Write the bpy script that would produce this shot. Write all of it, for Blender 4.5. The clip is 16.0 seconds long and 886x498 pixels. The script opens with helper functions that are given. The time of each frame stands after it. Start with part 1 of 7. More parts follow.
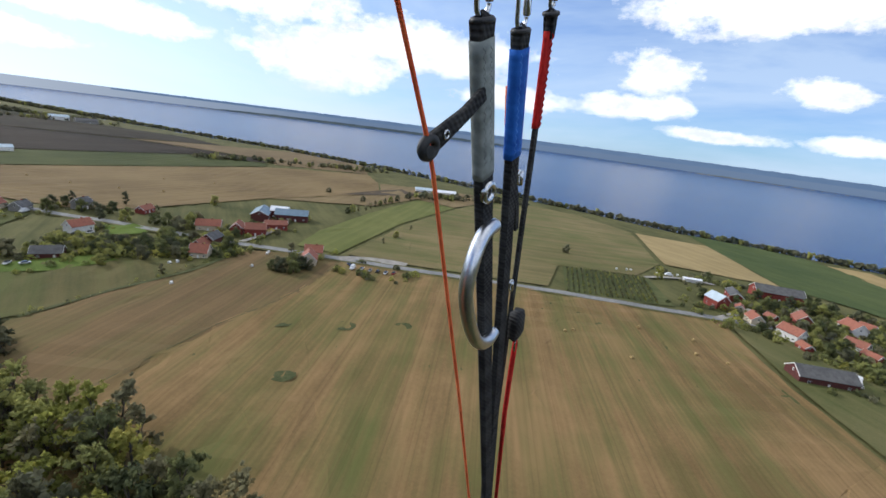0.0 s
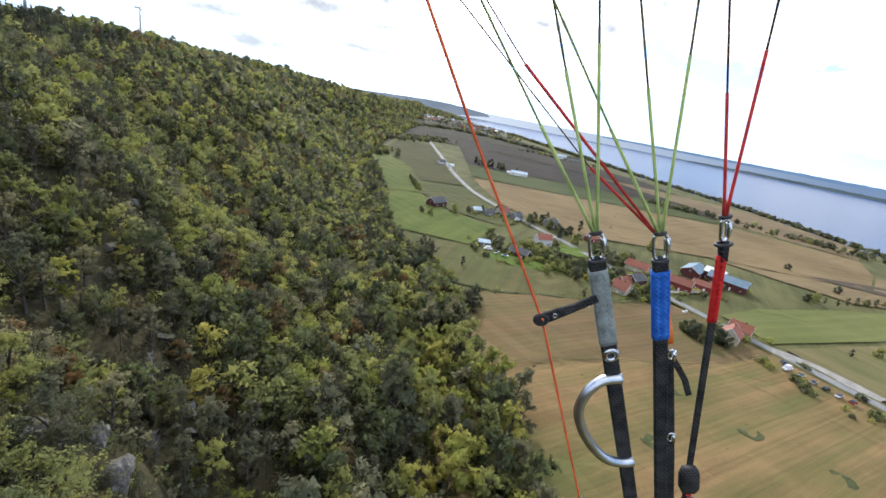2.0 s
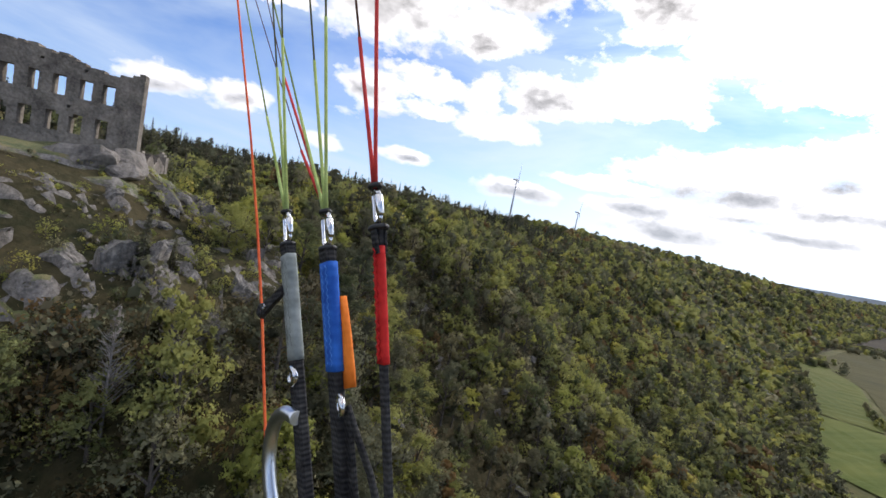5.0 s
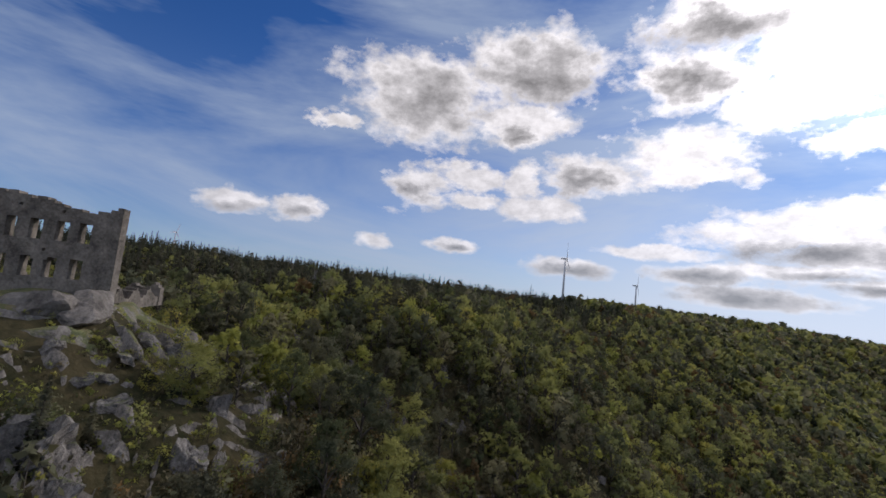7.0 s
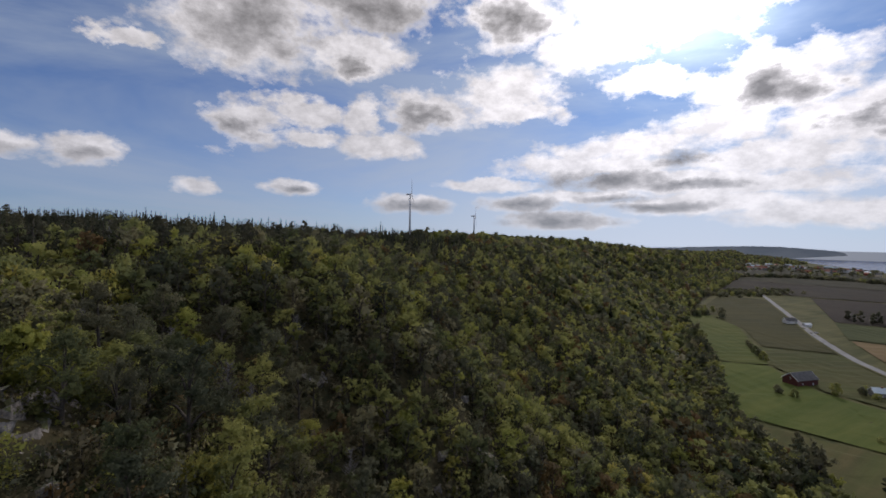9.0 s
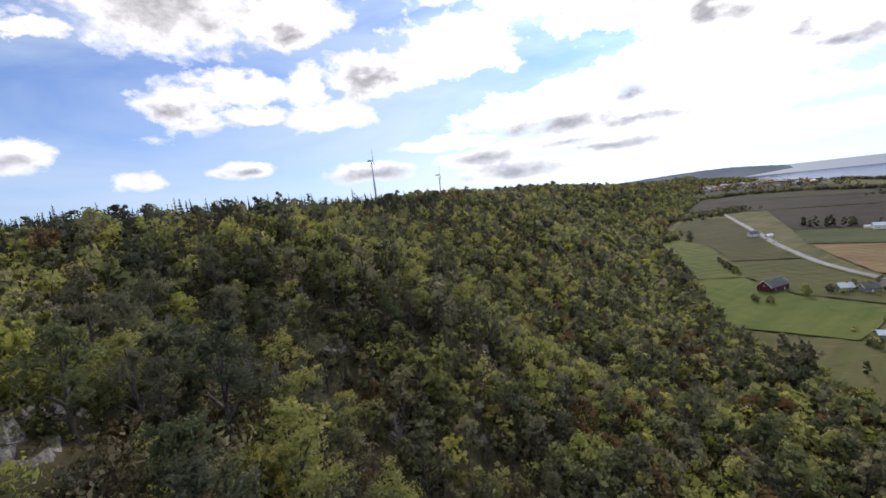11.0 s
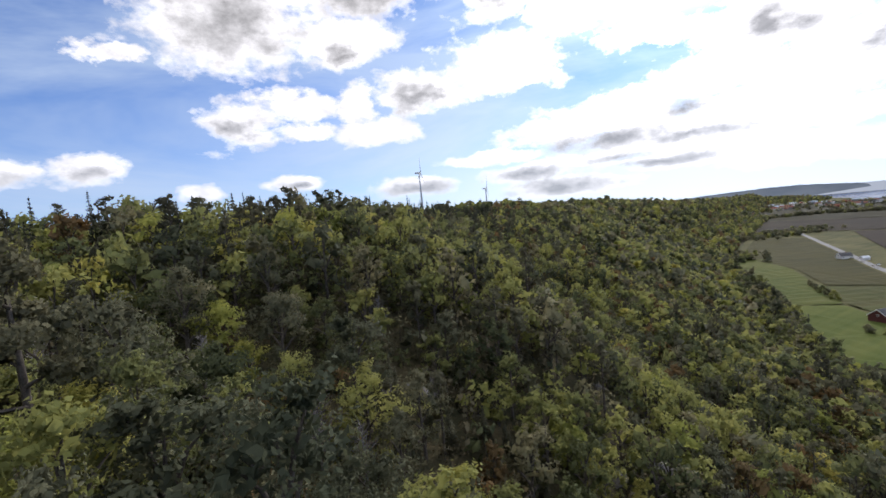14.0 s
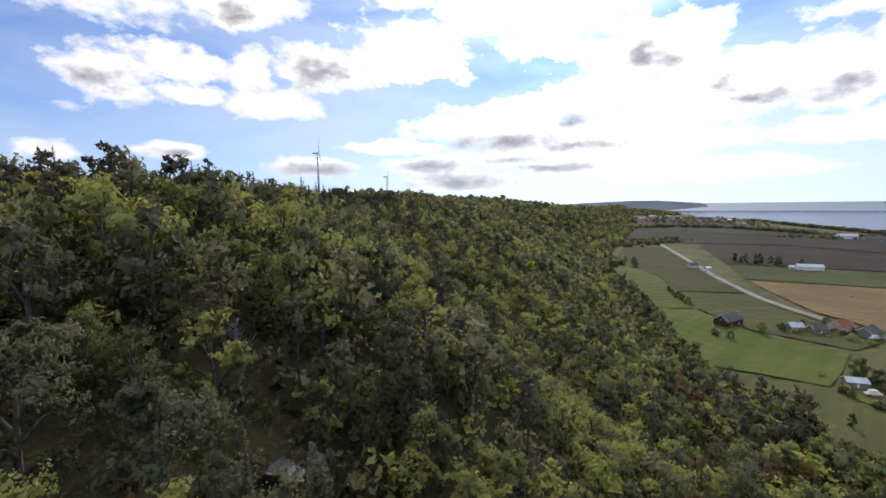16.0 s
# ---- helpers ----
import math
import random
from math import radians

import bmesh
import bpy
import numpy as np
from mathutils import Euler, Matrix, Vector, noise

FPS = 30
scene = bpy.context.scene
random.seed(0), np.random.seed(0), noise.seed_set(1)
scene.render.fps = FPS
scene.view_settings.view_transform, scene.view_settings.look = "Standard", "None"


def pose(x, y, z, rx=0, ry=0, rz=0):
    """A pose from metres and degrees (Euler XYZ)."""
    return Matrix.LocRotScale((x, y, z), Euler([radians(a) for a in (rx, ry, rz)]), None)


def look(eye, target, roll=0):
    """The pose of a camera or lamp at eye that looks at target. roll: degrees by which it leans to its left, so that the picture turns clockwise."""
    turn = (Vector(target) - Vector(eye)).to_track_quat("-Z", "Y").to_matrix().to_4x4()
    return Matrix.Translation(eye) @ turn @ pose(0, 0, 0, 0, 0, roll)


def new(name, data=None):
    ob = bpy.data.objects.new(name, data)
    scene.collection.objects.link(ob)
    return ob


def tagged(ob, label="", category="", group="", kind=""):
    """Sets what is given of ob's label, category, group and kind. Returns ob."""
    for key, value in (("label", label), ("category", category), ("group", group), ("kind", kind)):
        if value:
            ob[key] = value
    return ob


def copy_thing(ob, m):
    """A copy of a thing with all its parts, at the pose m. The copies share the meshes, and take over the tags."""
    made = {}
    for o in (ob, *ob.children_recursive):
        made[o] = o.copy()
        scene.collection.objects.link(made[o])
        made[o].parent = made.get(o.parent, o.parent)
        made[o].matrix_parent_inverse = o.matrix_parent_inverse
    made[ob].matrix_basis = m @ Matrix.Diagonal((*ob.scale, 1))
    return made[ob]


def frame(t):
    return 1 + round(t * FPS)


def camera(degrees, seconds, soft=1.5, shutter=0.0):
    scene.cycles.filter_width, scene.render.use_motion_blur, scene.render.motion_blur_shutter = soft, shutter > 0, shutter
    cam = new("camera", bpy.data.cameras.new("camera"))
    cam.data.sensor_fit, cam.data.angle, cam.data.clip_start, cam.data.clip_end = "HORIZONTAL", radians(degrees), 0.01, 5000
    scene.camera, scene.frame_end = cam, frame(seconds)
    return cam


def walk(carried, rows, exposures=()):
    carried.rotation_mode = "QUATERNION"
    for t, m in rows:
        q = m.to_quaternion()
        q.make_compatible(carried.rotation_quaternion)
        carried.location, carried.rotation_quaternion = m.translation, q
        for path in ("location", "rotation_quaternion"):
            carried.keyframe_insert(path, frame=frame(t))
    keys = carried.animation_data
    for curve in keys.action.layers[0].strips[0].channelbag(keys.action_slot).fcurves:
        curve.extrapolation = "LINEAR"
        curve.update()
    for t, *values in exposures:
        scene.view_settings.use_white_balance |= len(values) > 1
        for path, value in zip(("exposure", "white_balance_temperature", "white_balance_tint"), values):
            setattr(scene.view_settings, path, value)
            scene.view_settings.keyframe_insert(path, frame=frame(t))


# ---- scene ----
cam = camera(91.5, 16.0, soft=1.6)
PATH = [
    (0.0, 53.604, -28.675, 152.044, 74.166, -7.264, -47.396),
    (0.5, 53.563, -28.747, 152.108, 72.771, -9.626, -34.066),
    (1.0, 53.622, -28.891, 152.165, 72.973, -9.442, -20.381),
    (1.5, 53.625, -28.984, 152.272, 72.340, -10.046, -6.150),
    (2.0, 53.746, -29.033, 152.305, 71.091, -10.297, 8.792),
    (2.5, 53.922, -29.071, 152.301, 71.066, -11.855, 21.911),
    (3.0, 54.127, -29.045, 152.325, 74.286, -13.721, 36.351),
    (3.5, 54.295, -28.961, 152.332, 75.317, -13.128, 47.664),
    (4.0, 54.381, -28.822, 152.302, 78.744, -12.821, 52.918),
    (4.5, 54.453, -28.662, 152.269, 83.120, -13.137, 51.905),
    (5.0, 54.483, -28.550, 152.213, 85.059, -11.198, 58.783),
    (5.2, 54.489, -28.511, 152.191, 85.550, -9.900, 61.900),
    (7.3, 47.600, -18.900, 155.800, 97.357, -5.277, 63.936),
    (7.5, 46.849, -18.314, 155.700, 96.957, -4.777, 60.336),
    (8.0, 44.881, -17.243, 155.500, 94.583, -2.018, 51.854),
    (8.5, 42.641, -16.214, 155.200, 90.716, -2.279, 47.315),
    (9.0, 40.983, -16.407, 154.800, 88.730, -1.006, 45.690),
    (9.5, 39.267, -16.494, 154.200, 86.983, 0.851, 44.144),
    (10.0, 37.230, -16.566, 153.700, 85.283, 2.409, 43.307),
    (10.2, 36.402, -16.593, 153.400, 84.488, 3.442, 43.218),
    (12.3, 21.942, -17.999, 150.200, 83.282, 9.928, 38.912),
    (12.5, 20.570, -17.353, 150.150, 83.517, 10.135, 40.472),
    (13.0, 17.253, -15.283, 150.050, 84.075, 9.290, 40.399),
    (13.5, 13.871, -13.192, 149.900, 85.151, 6.422, 45.069),
    (14.0, 11.137, -10.188, 149.348, 86.022, 5.612, 46.788),
    (14.5, 8.720, -7.718, 149.420, 85.741, 7.470, 42.023),
    (15.0, 6.083, -5.027, 149.591, 86.164, 6.980, 38.122),
    (15.5, 3.371, -2.391, 149.794, 85.559, 5.510, 35.328),
    (16.0, 0.000, 0.000, 150.001, 83.873, 0.772, 33.469),
]
EXPOSURES = [(0.0, -0.58, 6150, 10), (0.7, -0.21, 6150, 10), (1.5, -0.02, 6150, 10), (2.0, -0.02, 6150, 10), (2.5, 0.25, 6150, 10), (3.2, 0.30, 6350, 10), (4.0, 0.10, 6350, 10), (4.6, -0.22, 6450, 14), (5.2, -0.67, 6450, 14), (7.3, -1.42, 6400, 17), (8.5, -1.68, 6400, 17), (9.5, -1.38, 6400, 17), (10.2, -1.00, 6400, 17), (12.3, -0.48, 6300, 15), (14.0, -0.73, 6300, 15), (16.0, -0.75, 6300, 15)]
walk(cam, [(t, pose(*p)) for t, *p in PATH], EXPOSURES)

# ---- world and sun ----
SUN_AZ, SUN_EL = radians(-16.0), radians(29.0)
SUN_DIR = Vector((math.sin(SUN_AZ) * math.cos(SUN_EL), math.cos(SUN_AZ) * math.cos(SUN_EL), math.sin(SUN_EL)))


class Nodes:
    """Short hand for building node trees."""

    def __init__(self, tree):
        self.tree = tree

    def add(self, kind, **values):
        node = self.tree.nodes.new(kind)
        for key, value in values.items():
            setattr(node, key, value)
        return node

    def link(self, a, b):
        self.tree.links.new(a, b)

    def value(self, socket, v):
        if isinstance(v, (int, float)):
            socket.default_value = v
        elif isinstance(v, (tuple, list)):
            socket.default_value = v if len(v) == len(socket.default_value) else (*v, 1.0)
        else:
            self.link(v, socket)

    def math(self, op, a, b=0.0, c=None, clamp=False):
        n = self.add("ShaderNodeMath", operation=op, use_clamp=clamp)
        self.value(n.inputs[0], a)
        self.value(n.inputs[1], b)
        if c is not None:
            self.value(n.inputs[2], c)
        return n.outputs[0]

    def vmath(self, op, a, b=(0, 0, 0)):
        n = self.add("ShaderNodeVectorMath", operation=op)
        self.value(n.inputs[0], a)
        self.value(n.inputs[1], b)
        return n.outputs["Value"] if op == "DOT_PRODUCT" else n.outputs[0]

    def noise(self, vec, scale, detail=4.0, rough=0.55, w=None, distortion=0.0):
        n = self.add("ShaderNodeTexNoise")
        if w is not None:
            n.noise_dimensions = "4D"
            n.inputs["W"].default_value = w
        self.link(vec, n.inputs["Vector"])
        n.inputs["Scale"].default_value, n.inputs["Detail"].default_value = scale, detail
        n.inputs["Roughness"].default_value, n.inputs["Distortion"].default_value = rough, distortion
        return n.outputs["Fac"]

    def ramp(self, fac, stops):
        n = self.add("ShaderNodeValToRGB")
        els = n.color_ramp.elements
        while len(els) < len(stops):
            els.new(0.5)
        for el, (pos, col) in zip(els, stops):
            el.position = pos
            el.color = (col, col, col, 1) if isinstance(col, (int, float)) else (*col, 1)
        self.link(fac, n.inputs["Fac"])
        return n.outputs["Color"]

    def mix(self, fac, a, b, blend="MIX"):
        n = self.add("ShaderNodeMix", data_type="RGBA", blend_type=blend)
        self.value(n.inputs[0], fac)
        self.value(n.inputs[6], a)
        self.value(n.inputs[7], b)
        return n.outputs[2]


world = bpy.data.worlds.new("sky")
scene.world = world
world.use_nodes = True
world.node_tree.nodes.clear()
N = Nodes(world.node_tree)
sky = N.add("ShaderNodeTexSky", sky_type="NISHITA", sun_disc=False)
sky.sun_elevation, sky.sun_rotation = SUN_EL, SUN_AZ
sky.air_density, sky.dust_density, sky.ozone_density, sky.altitude = 1.0, 0.25, 2.0, 200
way = N.add("ShaderNodeTexCoord").outputs["Generated"]
sep = N.add("ShaderNodeSeparateXYZ")
N.link(way, sep.inputs[0])
rise = N.math("MAXIMUM", sep.outputs[2], 0.0)
toward = N.math("MAXIMUM", N.vmath("DOT_PRODUCT", way, tuple(SUN_DIR)), 0.0)
glow = N.math("POWER", toward, 11.0)
halo = N.math("POWER", toward, 90.0)
# bearing and height over the horizon, in degrees
bearing = N.math("MULTIPLY", N.math("ARCTAN2", sep.outputs[0], sep.outputs[1]), 57.2958)
height = N.math("MULTIPLY", N.math("ARCSINE", sep.outputs[2]), 57.2958)
comb = N.add("ShaderNodeCombineXYZ")
N.link(bearing, comb.inputs[0])
N.link(height, comb.inputs[1])
spot = comb.outputs[0]
# ragged outlines: the place in the sky is shifted by noise, less towards the horizon
reach = N.math("MINIMUM", N.math("MAXIMUM", N.math("MULTIPLY", height, 0.065), 0.22), 1.0)
flatter = N.vmath("MULTIPLY", spot, (1.0, 1.7, 1.0))
shifts = [N.math("MULTIPLY", N.math("SUBTRACT", N.noise(flatter, 0.16, 5.0, 0.62, w), 0.5), N.math("MULTIPLY", reach, amp)) for w, amp in ((1.0, 14.0), (5.0, 6.0))]
comb = N.add("ShaderNodeCombineXYZ")
N.link(shifts[0], comb.inputs[0])
N.link(shifts[1], comb.inputs[1])
torn = N.vmath("ADD", spot, comb.outputs[0])
# heaped clouds: bearing, height, half width, half height
HEAPS = [(-70.5, 24.5, 10, 5.2), (-56, 28.5, 9.5, 4.4), (-57, 22.4, 6.5, 2.5), (-70.6, 13.2, 4.8, 2.6), (-63.7, 15.2, 4.8, 1.7), (-56.8, 15.3, 2.6, 2.4), (-54, 12, 5.2, 1.8), (-62.5, 12.2, 3.6, 1.1)]
HEAPS += [(-48, 16.3, 6.0, 2.6), (-37.8, 18.8, 6.8, 2.9), (-36.5, 16, 4.8, 1.3), (-65, 6.3, 2.9, 0.9), (-75.3, 5.6, 2.7, 1.0), (-86, 8.7, 3.1, 1.6), (-93, 8.2, 3.8, 1.4), (-82, 20, 2.6, 0.9)]
HEAPS += [(-36.3, 26.8, 6, 3.4), (-33, 33, 9, 3.4), (-19, 33, 13, 6.0), (-27, 23, 5.5, 2.2), (-21, 18.5, 4.5, 1.7), (-9, 16.6, 7.0, 3.3), (-13, 13.2, 6, 2.4), (-1, 12, 7, 3.2)]
HEAPS += [(9.5, 12.5, 4.6, 3.4), (14, 17.5, 6, 1.8), (11, 6.5, 7.5, 1.4), (-27, 9.4, 11.5, 1.5), (-20, 7.4, 10, 1.3), (-50.2, 4.6, 5.6, 1.2), (-35.5, 4.9, 5.2, 1.2), (-31, 2.7, 7.5, 1.1), (-15, 4.6, 11, 1.3), (-3, 3.4, 10, 1.4)]
HEAPS += [(-16, 27, 9, 4.5), (-25, 28, 6, 3), (-22, 11.5, 9, 1.6), (-9, 9.2, 9, 1.8), (-40, 7.2, 6, 0.8), (-12, 6.6, 14, 1.2), (-28, 5.8, 9, 0.9)]
HEAPS += [(71, 8.8, 3.8, 2.2), (70, 5, 6, 1.3), (87, 7.5, 3.0, 1.2), (80, 15.5, 12, 2.4), (78, 2.7, 5.5, 0.7), (91, 2.9, 4.2, 0.8), (44, 8.6, 11, 2.6), (33, 6.2, 8, 3.0), (24, 12, 9, 3.2), (56, 4.4, 7, 1.2), (101, 5, 5, 1.3)]
# their thick grey middles and undersides
GREYS = [(-70, 24.2, 5.5, 2.6), (-55.5, 28, 5.5, 2.6), (-57, 21.6, 2.5, 0.8), (-71.4, 12.5, 2.4, 1.2), (-48.4, 15.6, 3.2, 1.2), (-50.2, 4.3, 4.2, 0.75), (-35.5, 4.9, 4.2, 0.85), (-31.5, 2.7, 6.2, 0.8), (-26, 7.5, 6.0, 1.0), (-40, 2.4, 3.5, 0.5)]
GREYS += [(-24, 5.4, 3.5, 0.5), (-2, 12.2, 2.0, 0.7)]
GREYS += [(-8.3, 16.2, 2.8, 1.3), (-16, 9.9, 2.2, 0.9), (-36.5, 26.5, 3.2, 1.6), (-34, 31.5, 5, 1.4), (-86, 8.2, 1.7, 0.7), (-93, 7.5, 2.4, 0.6), (9, 10.6, 2.4, 0.9), (-65, 6.1, 1.4, 0.35), (-20, 4.2, 5, 0.5), (2, 10.4, 2.2, 0.7), (-17, 6.6, 4, 0.45)]


def nearest(at, clouds):
    """How far a place lies from the middle of the nearest cloud, its edge counting as one."""
    best = None
    for az, el, half_w, half_h in clouds:
        n = N.add("ShaderNodeVectorMath", operation="MULTIPLY_ADD")
        N.link(at, n.inputs[0])
        n.inputs[1].default_value = (1 / half_w, 1 / half_h, 0)
        n.inputs[2].default_value = (-az / half_w, -el / half_h, 0)
        far = N.add("ShaderNodeVectorMath", operation="LENGTH")
        N.link(n.outputs[0], far.inputs[0])
        best = far.outputs["Value"] if best is None else N.math("MINIMUM", best, far.outputs["Value"])
    return best


puff = N.noise(flatter, 0.24, 9.0, 0.64, 1.3)
body = N.math("ADD", N.math("SUBTRACT", 1.0, nearest(torn, HEAPS)), N.math("MULTIPLY", N.math("SUBTRACT", puff, 0.5), 2.1))
# behind and overhead the field of clouds goes on
past = N.ramp(N.math("MULTIPLY", N.math("MAXIMUM", N.math("ABSOLUTE", bearing), N.math("MULTIPLY", height, 2.9)), 0.005), [(0.53, 0.0), (0.60, 1.0)])
field = N.math("MULTIPLY", N.math("SUBTRACT", N.noise(way, 4.2, 7.0, 0.6, 3.0), 0.50), 4.0)
body = N.math("ADD", N.math("MULTIPLY", body, N.math("SUBTRACT", 1.0, past)), N.math("MULTIPLY", field, past))
cover = N.ramp(N.math("ADD", N.math("MULTIPLY", body, 0.5), 0.3), [(0.17, 0.0), (0.28, 0.48), (0.42, 1.0)])
# high thin cloud in long level streaks
streak_at = N.vmath("MULTIPLY", spot, (0.022, 0.085, 1.0))
veil = N.ramp(N.noise(streak_at, 1.0, 6.0, 0.6, 9.0, 0.6), [(0.38, 0.02), (0.60, 1.0)])
grey = N.math("ADD", N.math("SUBTRACT", 1.0, N.math("MULTIPLY", nearest(torn, GREYS), 0.80)), N.math("MULTIPLY", N.math("SUBTRACT", puff, 0.5), 2.8))
shade = N.ramp(N.math("ADD", N.math("MULTIPLY", grey, 0.5), 0.5), [(0.40, 1.0), (0.66, 0.64), (1.0, 0.34)])
bright = N.math("ADD", 15.5, N.math("MULTIPLY", N.math("POWER", shade, 2.0), N.math("ADD", N.math("MULTIPLY", glow, 15.0), N.math("MULTIPLY", halo, 90.0))))
# thin edges and folds are duller than full white
bright = N.math("MULTIPLY", bright, N.math("ADD", 0.74, N.math("MULTIPLY", N.ramp(N.noise(flatter, 0.30, 6.0, 0.65, 4.0), [(0.38, 0.0), (0.62, 1.0)]), 0.34)))
cloud = N.add("ShaderNodeVectorMath", operation="SCALE")
cloud.inputs[0].default_value = (1.0, 0.99, 0.98)
clear = N.math("ADD", shade, N.math("MULTIPLY", N.math("SUBTRACT", 1.0, shade), N.math("MULTIPLY", halo, 0.8)))
N.link(N.math("MULTIPLY", clear, bright), cloud.inputs["Scale"])
thin = N.add("ShaderNodeVectorMath", operation="SCALE")
thin.inputs[0].default_value = (0.70, 0.87, 1.09)
N.link(N.math("ADD", 9.6, N.math("ADD", N.math("MULTIPLY", glow, 7.0), N.math("MULTIPLY", halo, 40.0))), thin.inputs["Scale"])
blue = N.mix(1.0, sky.outputs[0], (0.31, 0.84, 1.58), "MULTIPLY")
col = N.mix(N.math("MINIMUM", N.math("ADD", N.math("MULTIPLY", veil, 0.70), N.math("MULTIPLY", glow, 0.30)), 0.95), blue, thin.outputs[0])
# pale haze low over the horizon
low = N.math("POWER", N.math("SUBTRACT", 1.0, N.math("MINIMUM", N.math("MULTIPLY", rise, 1.9), 1.0)), 2.3)
haze = N.add("ShaderNodeVectorMath", operation="SCALE")
haze.inputs[0].default_value = (0.80, 0.92, 1.07)
N.link(N.math("ADD", 11.0, N.math("MULTIPLY", N.math("POWER", toward, 4.0), 9.0)), haze.inputs["Scale"])
col = N.mix(N.math("MULTIPLY", low, N.math("ADD", 0.42, N.math("MULTIPLY", toward, 0.52))), col, haze.outputs[0])
col = N.mix(N.math("MULTIPLY", cover, N.math("SUBTRACT", 1.0, N.math("MULTIPLY", low, 0.25))), col, cloud.outputs[0])
bg = N.add("ShaderNodeBackground")
N.link(col, bg.inputs[0])
bg.inputs[1].default_value = 0.135
N.link(bg.outputs[0], N.add("ShaderNodeOutputWorld").inputs[0])

sun = new("sun", bpy.data.lights.new("sun", "SUN"))
sun.data.energy, sun.data.angle, sun.data.color = 3.4, radians(0.53), (1.0, 0.94, 0.84)
sun.matrix_world = look((0, 0, 600), Vector((0, 0, 600)) - SUN_DIR)

# ---- materials ----
def material(name):
    m = bpy.data.materials.new(name)
    m.use_nodes = True
    m.node_tree.nodes.clear()
    n = Nodes(m.node_tree)
    out = n.add("ShaderNodeOutputMaterial")
    return m, n, out


def place(n):
    return n.add("ShaderNodeNewGeometry").outputs["Position"]


def surface(name, low, high, scale=1.0, rough=0.9, metal=0.0, bump=0.3, bump_scale=None, fine=8.0, spread=0.0):
    """A matt or glossy surface whose colour wanders between two tones at two sizes."""
    m, n, out = material(name)
    p = place(n)
    coarse = n.noise(p, scale, 4.0, 0.6)
    grain = n.noise(p, scale * fine, 3.0, 0.6)
    mixed = n.math("ADD", n.math("MULTIPLY", coarse, 0.65), n.math("MULTIPLY", grain, 0.35))
    if spread:
        rnd = n.add("ShaderNodeObjectInfo").outputs["Random"]
        mixed = n.math("ADD", mixed, n.math("MULTIPLY", n.math("SUBTRACT", rnd, 0.5), spread))
    colour = n.ramp(mixed, [(0.36, low), (0.64, high)])
    b = n.add("ShaderNodeBsdfPrincipled")
    n.link(colour, b.inputs["Base Color"])
    b.inputs["Roughness"].default_value, b.inputs["Metallic"].default_value = rough, metal
    if rough > 0.88:
        b.inputs["Specular IOR Level"].default_value = 0.15
    if bump:
        bm_ = n.add("ShaderNodeBump")
        bm_.inputs["Strength"].default_value = bump
        bm_.inputs["Distance"].default_value = 0.3 / max(bump_scale or scale * fine, 0.1)
        n.link(n.noise(p, bump_scale or scale * fine, 4.0, 0.6), bm_.inputs["Height"])
        n.link(bm_.outputs[0], b.inputs["Normal"])
    n.link(b.outputs[0], out.inputs[0])
    return m


def leaf_material(name, tones, patch=0.09, shine=0.45):
    """Foliage: tone changes from tree to tree and from leaf to leaf, and light comes through."""
    m, n, out = material(name)
    p = place(n)
    tree = n.noise(p, patch, 3.0, 0.7)
    leaf = n.add("ShaderNodeNewGeometry").outputs["Random Per Island"]
    # each tree has a tone of its own: as an object, or by the number its mesh carries
    own = n.add("ShaderNodeAttribute", attribute_name="tone").outputs["Fac"]
    single = n.add("ShaderNodeObjectInfo").outputs["Random"]
    joint = n.math("GREATER_THAN", own, 0.5)
    tone = n.math("ADD", n.math("MULTIPLY", joint, n.math("SUBTRACT", own, 1.0)), n.math("MULTIPLY", n.math("SUBTRACT", 1.0, joint), single))
    fac = n.math("ADD", n.math("MULTIPLY", n.math("SUBTRACT", tree, 0.5), 0.55), n.math("ADD", 0.5, n.math("MULTIPLY", n.math("SUBTRACT", tone, 0.5), 0.34)))
    fac = n.math("ADD", fac, n.math("MULTIPLY", n.math("SUBTRACT", leaf, 0.5), 0.08))
    colour = n.ramp(fac, tones)
    d = n.add("ShaderNodeBsdfPrincipled")
    n.link(colour, d.inputs["Base Color"])
    # leaves of one crown catch the light much as its rounded outside does
    outward = n.add("ShaderNodeVectorTransform", vector_type="NORMAL", convert_from="OBJECT", convert_to="WORLD")
    n.link(n.add("ShaderNodeAttribute", attribute_name="outward").outputs["Vector"], outward.inputs[0])
    own_way = n.vmath("MULTIPLY", n.add("ShaderNodeNewGeometry").outputs["Normal"], (0.55, 0.55, 0.55))
    n.link(n.vmath("NORMALIZE", n.vmath("ADD", own_way, outward.outputs[0])), d.inputs["Normal"])
    d.inputs["Roughness"].default_value = 0.75
    d.inputs["Specular IOR Level"].default_value = 0.08
    t = n.add("ShaderNodeBsdfTranslucent")
    n.link(n.mix(1.0, colour, (1.14, 1.10, 1.05), "MULTIPLY"), t.inputs[0])
    s = n.add("ShaderNodeMixShader")
    s.inputs[0].default_value = shine
    n.link(d.outputs[0], s.inputs[1])
    n.link(t.outputs[0], s.inputs[2])
    n.link(s.outputs[0], out.inputs[0])
    return m


